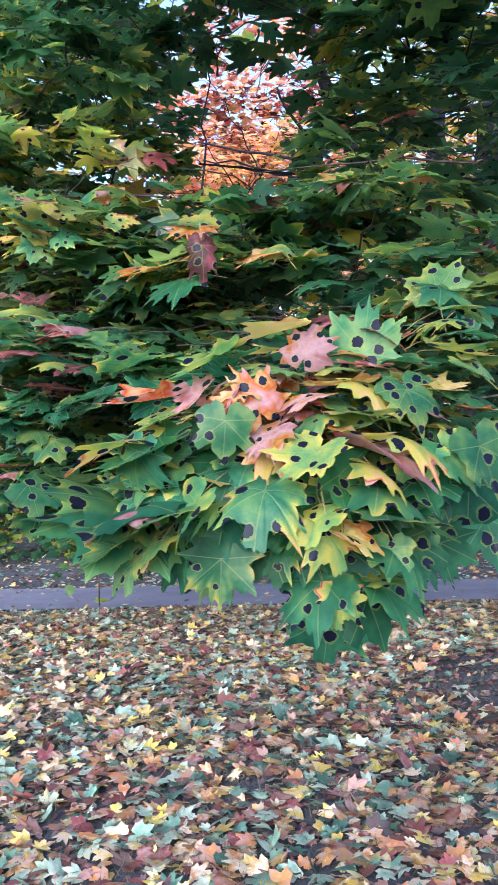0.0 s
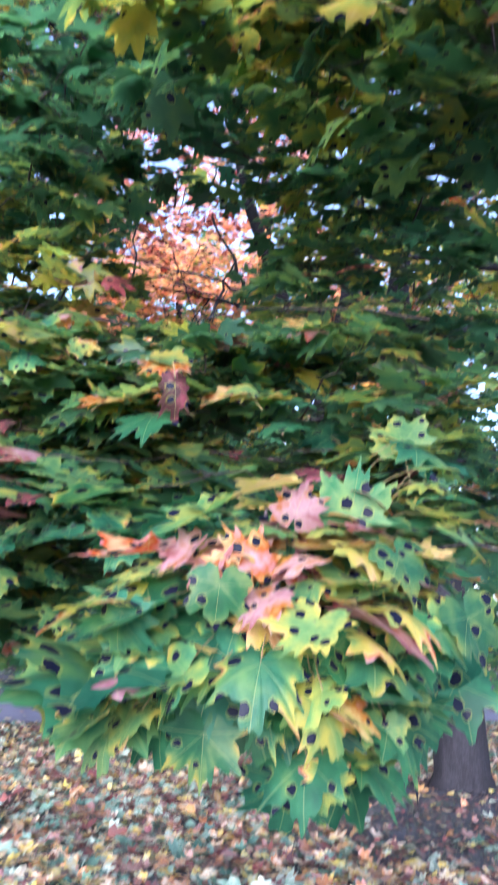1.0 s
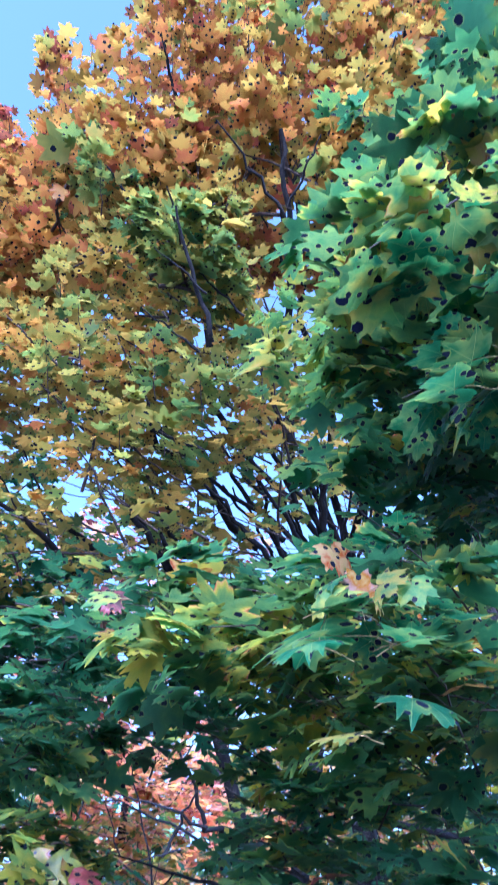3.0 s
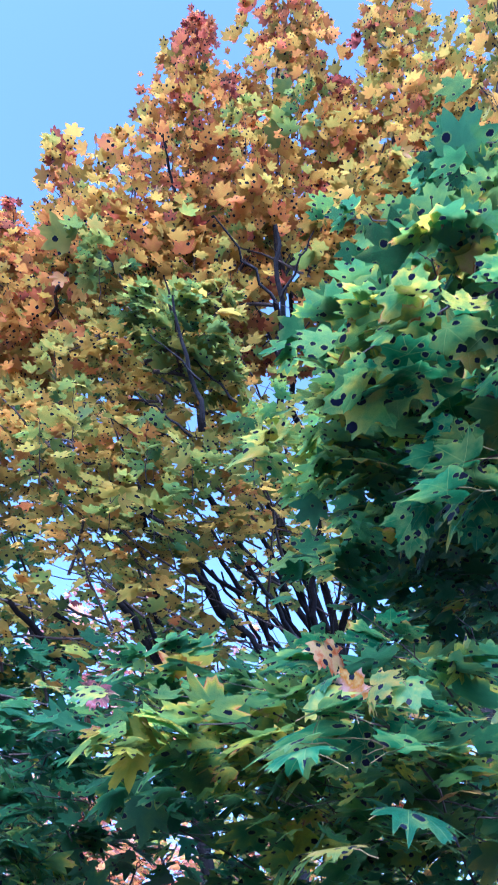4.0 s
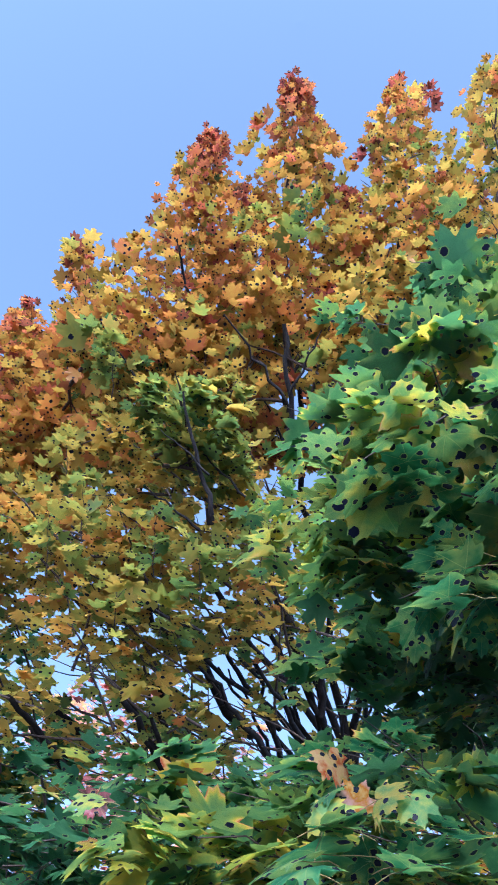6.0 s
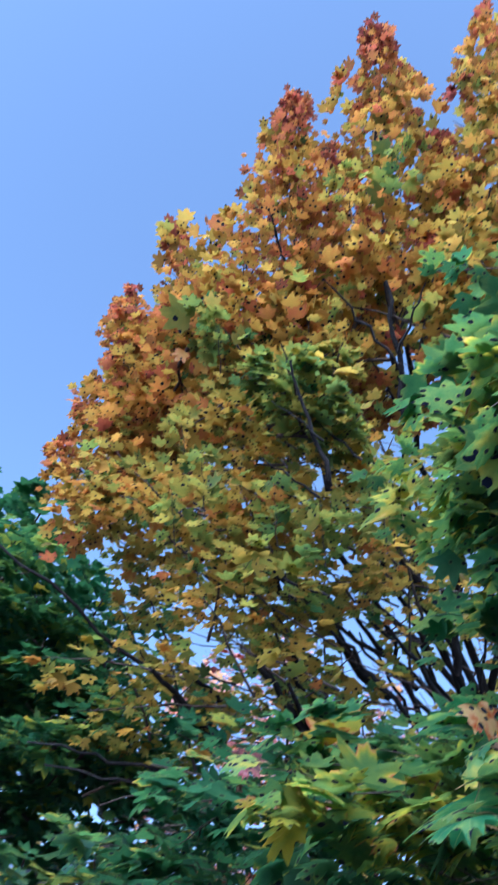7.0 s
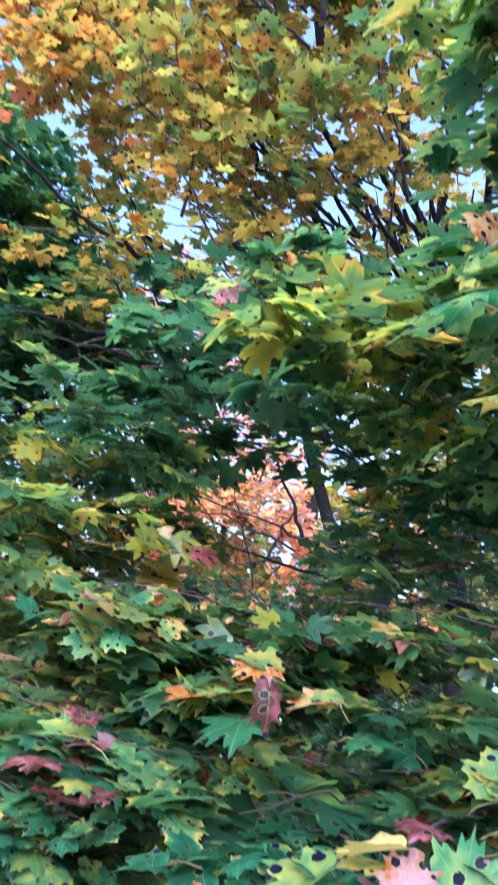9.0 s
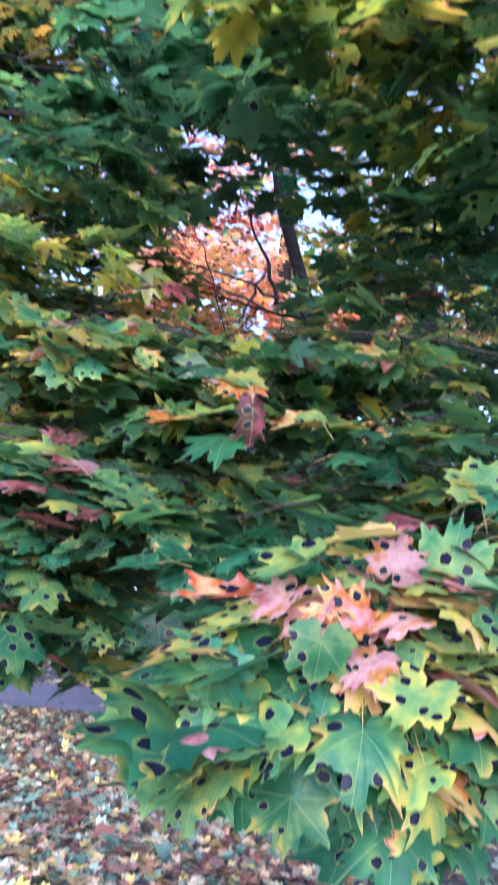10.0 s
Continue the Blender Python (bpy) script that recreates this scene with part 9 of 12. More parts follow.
right.leaf((0.067, 0.942, 1.422), (0.549, -0.408, -0.729), (0.233, -0.763, 0.603), 0.061, 0.10, 0.23, (0.074, 1.012, 1.469), slim=0.92)
right.leaf((0.018, 0.977, 1.367), (-0.503, -0.331, -0.798), (-0.134, -0.883, 0.450), 0.074, 0.07, 0.11, (0.038, 1.037, 1.423), slim=0.92)
right.leaf((0.175, 0.963, 1.413), (-0.527, -0.207, -0.824), (-0.374, -0.814, 0.444), 0.070, 0.12, 0.11, (0.148, 1.028, 1.46), slim=0.92)
right.leaf((0.210, 0.948, 1.468), (-0.622, -0.577, -0.529), (-0.197, -0.538, 0.820), 0.057, 0.22, 0.34, (0.171, 1.016, 1.501), slim=0.92)
right.leaf((-0.083, 0.999, 1.456), (-0.463, -0.641, -0.612), (-0.100, -0.649, 0.755), 0.066, 0.10, 0.11, (-0.034, 1.059, 1.49), slim=0.92)
right.leaf((-0.052, 0.996, 1.493), (-0.468, -0.348, -0.812), (-0.265, -0.822, 0.505), 0.066, 0.08, 0.06, (-0.008, 1.063, 1.52), slim=0.92)
right.leaf((0.353, 1.156, 1.379), (0.189, -0.443, -0.876), (0.035, -0.889, 0.457), 0.082, 0.05, 0.06, (0.298, 1.201, 1.425), slim=0.92)
right.leaf((0.084, 0.931, 1.539), (-0.994, 0.010, -0.109), (-0.109, -0.211, 0.971), 0.058, 0.70, 0.11, (0.085, 1.015, 1.555), slim=0.92)
right.leaf((0.204, 1.034, 1.631), (-0.950, -0.246, -0.191), (-0.110, -0.307, 0.945), 0.049, 0.78, 0.11, (0.167, 1.11, 1.623), slim=0.92)
right.leaf((-0.006, 0.940, 1.550), (-0.859, -0.484, -0.167), (-0.038, -0.266, 0.963), 0.049, 0.56, 0.11, (0.026, 1.018, 1.562), slim=0.92)
right.leaf((0.042, 0.945, 1.493), (-0.704, 0.537, 0.465), (0.255, -0.419, 0.871), 0.049, 0.30, 0.23, (0.058, 1.024, 1.522), slim=0.92)
right.leaf((-0.100, 0.963, 1.520), (-0.881, -0.345, -0.324), (-0.222, -0.305, 0.926), 0.057, 0.30, 0.23, (-0.046, 1.026, 1.537), slim=0.92)
right.leaf((-0.220, 1.139, 1.578), (-0.989, 0.013, -0.146), (-0.142, -0.340, 0.930), 0.056, 0.10, 0.11, (-0.15, 1.186, 1.585), slim=0.92)
right.leaf((-0.016, 0.949, 1.452), (-0.412, -0.665, -0.623), (-0.067, -0.660, 0.749), 0.061, 0.15, 0.11, (0.017, 1.018, 1.49), slim=0.92)
right.leaf((0.089, 0.978, 1.541), (0.900, -0.389, -0.195), (0.088, -0.275, 0.957), 0.053, 0.75, 0.30, (0.092, 1.02, 1.542))
right.leaf((0.012, 1.013, 1.566), (-0.963, 0.024, -0.268), (-0.266, -0.246, 0.932), 0.050, 0.42, 0.20, (0.05, 1.039, 1.556))
right.leaf((0.146, 1.034, 1.614), (-0.966, -0.258, 0.032), (0.076, -0.162, 0.984), 0.055, 0.75, 0.20, (0.124, 1.051, 1.583))
right.leaf((0.134, 0.997, 1.600), (-0.906, -0.422, 0.041), (0.154, -0.237, 0.959), 0.050, 0.56, 0.30, (0.117, 1.031, 1.575))
right.leaf((0.208, 1.014, 1.520), (0.932, -0.342, -0.118), (0.017, -0.284, 0.959), 0.047, 0.56, 0.05, (0.158, 1.04, 1.531))
right.leaf((0.070, 1.009, 1.483), (0.611, -0.784, -0.106), (-0.032, -0.159, 0.987), 0.061, 0.42, 0.20, (0.082, 1.037, 1.51))
right.leaf((0.132, 1.042, 1.609), (0.837, -0.531, -0.130), (0.043, -0.173, 0.984), 0.058, 0.42, 0.05, (0.116, 1.055, 1.58))
right.leaf((0.169, 0.994, 1.628), (0.970, 0.021, -0.241), (0.237, -0.267, 0.934), 0.047, 0.75, 0.30, (0.136, 1.029, 1.59))
right.leaf((0.085, 1.048, 1.580), (-0.998, -0.006, 0.069), (0.069, -0.195, 0.978), 0.061, 0.76, 0.05, (0.09, 1.059, 1.564))
right.leaf((0.202, 0.964, 1.524), (0.999, 0.004, -0.046), (0.045, -0.194, 0.980), 0.056, 0.76, 0.20, (0.154, 1.012, 1.533))
right.leaf((-0.020, 0.968, 1.596), (-0.671, -0.729, -0.134), (-0.018, -0.165, 0.986), 0.055, 0.12, 0.30, (0.032, 1.015, 1.573))
right.leaf((0.069, 0.977, 1.531), (-0.765, -0.609, -0.209), (-0.085, -0.226, 0.970), 0.055, 0.75, 0.30, (0.081, 1.019, 1.537))
right.leaf((0.240, 1.012, 1.491), (0.987, -0.162, -0.020), (-0.021, -0.249, 0.968), 0.049, 0.42, 0.30, (0.175, 1.039, 1.515))
right.leaf((0.031, 0.976, 1.501), (-0.825, -0.563, -0.044), (0.095, -0.216, 0.972), 0.053, 0.56, 0.30, (0.06, 1.019, 1.521))
right.leaf((0.140, 0.994, 1.586), (0.866, -0.501, -0.010), (-0.058, -0.120, 0.991), 0.049, 0.76, 0.05, (0.12, 1.029, 1.567))
right.leaf((0.067, 1.020, 1.546), (-0.851, -0.430, -0.302), (-0.140, -0.370, 0.918), 0.056, 0.30, 0.30, (0.08, 1.043, 1.545))
right.leaf((0.126, 0.968, 1.483), (0.807, -0.576, -0.131), (0.043, -0.163, 0.986), 0.056, 0.42, 0.20, (0.112, 1.015, 1.511))
right.leaf((0.052, 1.036, 1.620), (-0.896, -0.432, -0.104), (-0.036, -0.162, 0.986), 0.057, 0.42, 0.30, (0.072, 1.052, 1.586))
right.leaf((0.255, 1.043, 1.583), (1.000, -0.000, 0.005), (-0.005, -0.228, 0.974), 0.048, 0.20, 0.20, (0.183, 1.056, 1.565))
right.leaf((0.150, 1.048, 1.579), (0.938, -0.345, -0.029), (-0.033, -0.171, 0.985), 0.060, 0.56, 0.30, (0.126, 1.058, 1.563))
right.leaf((0.240, 1.031, 1.523), (0.982, 0.017, -0.188), (0.188, -0.136, 0.973), 0.047, 0.16, 0.30, (0.175, 1.049, 1.533))
right.leaf((-0.038, 0.990, 1.484), (-0.987, 0.014, -0.161), (-0.162, -0.147, 0.976), 0.053, 0.12, 0.20, (0.022, 1.026, 1.511))
right.leaf((0.144, 1.041, 1.556), (0.934, 0.032, -0.355), (0.355, -0.167, 0.920), 0.047, 0.12, 0.30, (0.122, 1.054, 1.551))
right.leaf((0.146, 1.017, 1.506), (0.856, -0.509, -0.095), (0.017, -0.155, 0.988), 0.050, 0.75, 0.05, (0.123, 1.042, 1.523))
right.leaf((0.057, 0.976, 1.490), (-0.723, -0.590, -0.359), (-0.134, -0.390, 0.911), 0.053, 0.77, 0.05, (0.075, 1.019, 1.514))
right.leaf((0.069, 0.990, 1.549), (0.938, -0.195, -0.286), (0.211, -0.333, 0.919), 0.059, 0.12, 0.20, (0.081, 1.026, 1.547))
right.leaf((-0.033, 1.021, 1.526), (-0.898, -0.341, -0.278), (-0.216, -0.209, 0.954), 0.052, 0.42, 0.05, (0.025, 1.043, 1.534))
right.leaf((0.198, 0.967, 1.586), (0.690, -0.676, -0.259), (0.046, -0.317, 0.947), 0.054, 0.12, 0.30, (0.152, 1.014, 1.567))
right.leaf((0.248, 1.031, 1.525), (0.948, -0.312, -0.063), (0.014, -0.159, 0.987), 0.054, 0.42, 0.05, (0.18, 1.049, 1.534))
right.leaf((0.038, 0.994, 1.578), (-0.876, -0.444, -0.189), (-0.112, -0.194, 0.975), 0.058, 0.77, 0.05, (0.064, 1.029, 1.563))
right.leaf((0.232, 0.998, 1.515), (0.894, -0.380, -0.239), (0.115, -0.320, 0.940), 0.054, 0.42, 0.30, (0.171, 1.031, 1.528))
right.leaf((0.233, 0.980, 1.553), (0.694, -0.666, -0.274), (0.042, -0.342, 0.939), 0.060, 0.56, 0.05, (0.171, 1.021, 1.549))
right.leaf((0.116, 1.010, 1.508), (-0.977, 0.019, -0.214), (-0.213, -0.225, 0.951), 0.058, 0.30, 0.20, (0.107, 1.038, 1.524))
right.leaf((0.181, 0.976, 1.550), (1.000, -0.000, 0.006), (-0.006, -0.209, 0.978), 0.052, 0.42, 0.05, (0.143, 1.019, 1.547))
right.leaf((0.256, 1.018, 1.488), (0.985, -0.101, -0.143), (0.119, -0.217, 0.969), 0.056, 0.12, 0.05, (0.184, 1.042, 1.514))
right.leaf((0.119, 0.988, 1.499), (0.726, -0.655, -0.211), (0.076, -0.229, 0.971), 0.056, 0.16, 0.30, (0.109, 1.026, 1.52))
right.leaf((0.202, 0.977, 1.475), (0.999, 0.004, -0.045), (0.046, -0.125, 0.991), 0.047, 0.16, 0.20, (0.154, 1.02, 1.506))
right.leaf((0.238, 0.970, 1.543), (0.985, 0.015, -0.170), (0.170, -0.208, 0.963), 0.052, 0.12, 0.30, (0.174, 1.015, 1.544))
right.leaf((0.229, 1.004, 1.503), (0.744, -0.637, -0.199), (0.040, -0.254, 0.966), 0.058, 0.30, 0.20, (0.169, 1.034, 1.522))
right.leaf((-0.011, 0.963, 1.562), (-0.897, -0.365, -0.250), (-0.137, -0.308, 0.942), 0.048, 0.42, 0.05, (0.037, 1.012, 1.554))
right.leaf((0.054, 1.035, 1.583), (-0.755, -0.598, -0.267), (-0.130, -0.263, 0.956), 0.055, 0.56, 0.30, (0.073, 1.051, 1.566))
right.leaf((0.115, 1.008, 1.564), (-0.821, -0.545, -0.168), (-0.026, -0.258, 0.966), 0.059, 0.77, 0.30, (0.107, 1.036, 1.555))
right.leaf((0.117, 1.046, 1.502), (0.999, 0.005, -0.054), (0.053, -0.286, 0.957), 0.057, 0.30, 0.20, (0.108, 1.058, 1.521))
right.leaf((0.013, 1.029, 1.515), (-0.835, -0.430, -0.345), (-0.216, -0.320, 0.922), 0.049, 0.77, 0.05, (0.051, 1.048, 1.528))
right.leaf((0.206, 0.941, 1.436), (0.205, -0.694, -0.691), (0.040, -0.699, 0.714), 0.064, 0.02, 0.20, (0.155, 0.995, 1.46))
right.leaf((0.234, 1.016, 1.466), (0.563, -0.456, -0.689), (0.343, -0.630, 0.697), 0.062, 0.10, 0.05, (0.172, 1.04, 1.479))
right.leaf((0.059, 0.952, 1.408), (0.198, -0.791, -0.578), (0.008, -0.589, 0.808), 0.058, 0.10, 0.20, (0.067, 1.001, 1.443))
right.leaf((-0.115, 0.970, 1.473), (-0.402, -0.512, -0.759), (-0.213, -0.754, 0.621), 0.062, 0.18, 0.20, (-0.037, 1.012, 1.483))
right.leaf((0.081, 0.967, 1.471), (0.603, -0.575, -0.553), (0.131, -0.612, 0.780), 0.061, 0.36, 0.05, (0.08, 1.01, 1.481))
right.leaf((-0.119, 0.994, 1.425), (-0.197, -0.486, -0.852), (-0.092, -0.856, 0.509), 0.058, 0.24, 0.35, (-0.04, 1.027, 1.454))
right.leaf((0.155, 0.944, 1.448), (0.530, -0.362, -0.767), (0.292, -0.771, 0.566), 0.060, 0.24, 0.35, (0.125, 0.997, 1.468))
right.leaf((0.143, 0.967, 1.402), (0.564, -0.628, -0.537), (0.046, -0.625, 0.779), 0.057, 0.18, 0.20, (0.117, 1.01, 1.44))
right.leaf((0.204, 1.000, 1.469), (0.663, -0.464, -0.587), (0.300, -0.554, 0.777), 0.064, 0.10, 0.35, (0.154, 1.031, 1.48))
right.leaf((0.045, 0.946, 1.407), (-0.208, -0.725, -0.656), (-0.075, -0.657, 0.750), 0.057, 0.02, 0.05, (0.059, 0.998, 1.443))
right.leaf((0.004, 0.958, 1.468), (-0.348, -0.784, -0.515), (-0.038, -0.537, 0.843), 0.061, 0.14, 0.35, (0.034, 1.005, 1.479))
right.leaf((0.227, 0.991, 1.439), (0.455, -0.454, -0.766), (0.269, -0.750, 0.605), 0.065, 0.05, 0.05, (0.168, 1.025, 1.462))
right.leaf((0.213, 0.977, 1.447), (0.594, -0.435, -0.677), (0.263, -0.690, 0.674), 0.063, 0.02, 0.20, (0.159, 1.016, 1.467))
right.leaf((0.082, 1.004, 1.430), (-0.492, -0.574, -0.654), (-0.254, -0.624, 0.739), 0.066, 0.14, 0.05, (0.081, 1.033, 1.457))
right.leaf((-0.059, 1.010, 1.475), (-0.647, -0.372, -0.666), (-0.236, -0.733, 0.638), 0.056, 0.18, 0.35, (-0.004, 1.036, 1.484))
right.leaf((-0.120, 0.937, 1.420), (-0.428, -0.292, -0.855), (-0.283, -0.855, 0.434), 0.057, 0.10, 0.35, (-0.04, 0.992, 1.451))
right.leaf((-0.098, 0.984, 1.405), (-0.570, -0.651, -0.501), (-0.113, -0.542, 0.833), 0.059, 0.24, 0.05, (-0.027, 1.02, 1.442))
right.leaf((-0.092, 0.970, 1.449), (-0.348, -0.665, -0.661), (-0.061, -0.688, 0.723), 0.066, 0.24, 0.05, (-0.024, 1.012, 1.468))
right.leaf((0.131, 0.960, 1.448), (0.588, -0.337, -0.736), (0.334, -0.727, 0.600), 0.064, 0.18, 0.35, (0.11, 1.006, 1.468))
right.leaf((0.080, 1.031, 1.397), (0.249, -0.709, -0.660), (0.117, -0.654, 0.747), 0.056, 0.10, 0.05, (0.08, 1.049, 1.437))
right.leaf((-0.054, 1.028, 1.478), (-0.290, -0.706, -0.646), (-0.067, -0.658, 0.750), 0.058, 0.05, 0.05, (-0.001, 1.047, 1.485))
right.leaf((-0.009, 1.020, 1.421), (-0.346, -0.517, -0.782), (-0.144, -0.795, 0.589), 0.062, 0.05, 0.35, (0.026, 1.042, 1.451))
right.leaf((0.150, 1.003, 1.432), (0.304, -0.805, -0.509), (0.049, -0.520, 0.853), 0.070, 0.07, 0.20, (0.122, 1.032, 1.458))
right.leaf((0.149, 1.031, 1.396), (0.553, -0.294, -0.780), (0.393, -0.733, 0.555), 0.057, 0.36, 0.05, (0.121, 1.049, 1.436))
right.leaf((0.065, 0.960, 1.372), (0.546, -0.701, -0.459), (0.026, -0.534, 0.845), 0.065, 0.14, 0.05, (0.071, 1.006, 1.422))
right.leaf((0.038, 0.977, 1.371), (-0.687, -0.462, -0.561), (-0.222, -0.601, 0.768), 0.057, 0.18, 0.35, (0.054, 1.016, 1.421))
right.leaf((0.077, 0.987, 1.365), (0.280, -0.630, -0.724), (0.075, -0.738, 0.671), 0.059, 0.14, 0.35, (0.078, 1.023, 1.418))
right.leaf((-0.059, 1.018, 1.444), (-0.333, -0.715, -0.614), (-0.049, -0.638, 0.769), 0.066, 0.24, 0.20, (-0.004, 1.041, 1.465))
right.leaf((0.058, 1.027, 1.364), (0.223, -0.494, -0.840), (0.136, -0.838, 0.529), 0.059, 0.14, 0.05, (0.066, 1.046, 1.417))
right.leaf((0.069, 1.025, 1.351), (0.652, -0.518, -0.554), (0.217, -0.572, 0.791), 0.057, 0.14, 0.05, (0.073, 1.045, 1.409))
right.leaf((-0.110, 0.956, 1.455), (-0.523, -0.681, -0.512), (-0.106, -0.545, 0.832), 0.059, 0.24, 0.35, (-0.034, 1.004, 1.472))
right.leaf((0.026, 0.990, 1.429), (0.286, -0.804, -0.522), (0.021, -0.539, 0.842), 0.066, 0.36, 0.35, (0.047, 1.024, 1.456))
right.leaf((-0.142, 1.023, 1.435), (-0.313, -0.832, -0.458), (0.001, -0.482, 0.876), 0.068, 0.24, 0.35, (-0.053, 1.044, 1.46))
right.leaf((0.048, 0.963, 1.380), (0.365, -0.642, -0.674), (0.137, -0.679, 0.721), 0.058, 0.07, 0.35, (0.061, 1.008, 1.427))
right.leaf((-0.088, 0.980, 1.461), (-0.288, -0.524, -0.802), (-0.143, -0.804, 0.577), 0.066, 0.02, 0.20, (-0.021, 1.018, 1.475))
right.leaf((0.148, 0.963, 1.455), (0.386, -0.556, -0.736), (0.215, -0.722, 0.658), 0.059, 0.02, 0.20, (0.12, 1.008, 1.472))
right.leaf((-0.062, 0.977, 1.411), (-0.233, -0.830, -0.507), (-0.010, -0.519, 0.855), 0.068, 0.14, 0.20, (-0.006, 1.017, 1.445))
right.leaf((0.219, 1.003, 1.438), (0.369, -0.693, -0.619), (0.095, -0.634, 0.767), 0.067, 0.18, 0.05, (0.163, 1.032, 1.462))
right.leaf((-0.069, 1.014, 1.475), (-0.679, -0.322, -0.660), (-0.275, -0.722, 0.635), 0.057, 0.14, 0.05, (-0.01, 1.039, 1.484))
right.leaf((0.186, 0.979, 1.406), (0.230, -0.755, -0.614), (0.069, -0.617, 0.784), 0.067, 0.07, 0.05, (0.143, 1.018, 1.442))
right.bough((-0.0, 1.14, 1.54), (-0.2, 1.03, 1.42), 0.13, 16, 0.08, 0.20, 0.1, rim=0.2, twigs=3, open_side=0.4)

right.leaf((0.335, 1.307, 1.775), (-0.083, 0.37, 0.925), (-0.281, -0.9, 0.334), 0.073, 0.32, 0.09, flat=True)
right.leaf((0.33, 1.307, 1.778), (0.904, 0.36, 0.231), (0.052, -0.628, 0.777), 0.073, 0.33, 0.09)
right.leaf((-0.287, 1.588, 2.076), (-0.136, 0.329, 0.934), (0.104, -0.933, 0.344), 0.048, 0.7, 0.0, flat=True)
right.leaf((-0.088, 1.323, 1.908), (-0.754, -0.566, -0.332), (-0.003, -0.503, 0.864), 0.065, 0.62, 0.09)
right.leaf((-0.083, 1.323, 1.91), (-0.507, 0.607, 0.612), (0.153, -0.636, 0.757), 0.06, 0.34, 0.09)
right.leaf((-0.073, 1.27, 1.852), (0.065, -0.133, -0.989), (0.125, -0.982, 0.14), 0.068, 1.0, 0.0, slim=0.5)
right.leaf((-0.182, 1.418, 1.856), (-0.801, -0.558, -0.219), (0.007, -0.374, 0.927), 0.077, 0.62, 0.09)
right.leaf((-0.176, 1.416, 1.862), (0.746, 0.584, 0.321), (-0.054, -0.427, 0.902), 0.065, 0.34, 0.09)
right.leaf((-0.105, 1.333, 1.814), (-0.891, -0.263, -0.37), (-0.23, -0.441, 0.868), 0.09, 0.08, 0.09)
right.leaf((0.066, 1.416, 1.89), (-0.636, 0.442, 0.632), (0.137, -0.742, 0.656), 0.052, 0.32, 0.09)
right.leaf((0.039, 1.42, 1.881), (-0.887, -0.31, -0.341), (-0.193, -0.422, 0.886), 0.073, 0.58, 0.09)
right.leaf((-0.205, 1.658, 2.071), (0.882, -0.038, -0.469), (0.399, -0.47, 0.787), 0.044, 0.9, 0.1, slim=0.6)
right.leaf((-0.374, 1.304, 1.745), (-0.942, 0.216, 0.256), (0.17, -0.353, 0.92), 0.073, 0.34, 0.09)
right.leaf((-0.368, 1.298, 1.774), (-0.261, -0.758, -0.597), (0.073, -0.632, 0.771), 0.043, 0.96, 0.09)
right.leaf((0.135, 1.43, 1.832), (0.829, -0.554, -0.068), (-0.183, -0.384, 0.905), 0.077, 0.08, 0.09)
right.leaf((0.258, 1.519, 1.833), (-0.592, 0.48, 0.647), (0.079, -0.765, 0.639), 0.073, 0.07, 0.09)
right.leaf((0.377, 1.304, 1.743), (0.825, 0.358, 0.437), (-0.175, -0.574, 0.8), 0.086, 0.1, 0.09)
right.leaf((0.191, 0.753, 2.439), (0.558, -0.816, -0.15), (-0.79, -0.578, 0.203), 0.050, 0.36, 0.1)
right.leaf((0.235, 0.738, 2.434), (0.139, -0.263, -0.955), (-0.52, -0.84, 0.155), 0.047, 0.3, 0.07, flat=True)
right.leaf((0.114, 0.737, 2.361), (-0.947, -0.221, -0.232), (-0.176, -0.245, 0.953), 0.068, 0.22, 0.12)
right.leaf((0.097, 0.742, 2.361), (0.936, 0.149, 0.319), (-0.274, -0.259, 0.926), 0.065, 0.22, 0.1)
right.leaf((0.154, 0.792, 2.441), (-0.377, -0.221, 0.899), (-0.305, -0.888, -0.346), 0.047, 0.68, 0.05, flat=True)
right.leaf((0.115, 0.792, 2.459), (-0.808, 0.135, -0.573), (-0.576, -0.38, 0.724), 0.050, 0.23, 0.1)
right.leaf((0.04, 0.661, 2.232), (-0.937, -0.275, -0.215), (-0.146, -0.252, 0.957), 0.074, 0.14, 0.12)
right.leaf((0.178, 0.654, 2.26), (0.522, -0.813, -0.26), (-0.031, -0.322, 0.946), 0.068, 0.17, 0.1)
right.leaf((0.153, 0.613, 2.143), (0.48, -0.771, -0.419), (0.04, -0.458, 0.888), 0.075, 0.17, 0.1)
right.leaf((0.101, 0.722, 2.141), (-0.959, -0.151, -0.241), (-0.188, -0.303, 0.934), 0.062, 0.41, 0.05)
right.leaf((0.06, 0.79, 2.328), (-0.931, -0.05, -0.362), (-0.342, -0.231, 0.911), 0.078, 0.23, 0.1)
right.leaf((0.099, 0.78, 2.398), (0.245, -0.284, 0.927), (-0.761, -0.649, 0.003), 0.059, 0.38, 0.2)
right.leaf((-0.274, 1.18, 2.627), (-0.969, 0.1, -0.227), (-0.215, -0.797, 0.564), 0.061, 0.34, 0.05)
right.leaf((-0.241, 1.395, 2.837), (0.543, -0.064, 0.837), (-0.699, -0.586, 0.409), 0.063, 0.3, 0.05)
right.leaf((-0.274, 1.302, 2.715), (-0.128, 0.281, -0.951), (-0.017, -0.959, -0.282), 0.050, 0.95, 0.03)
right.leaf((0.089, 0.68, 3.409), (-0.904, -0.326, 0.277), (0.411, -0.485, 0.772), 0.075, 0.29, 0.05)
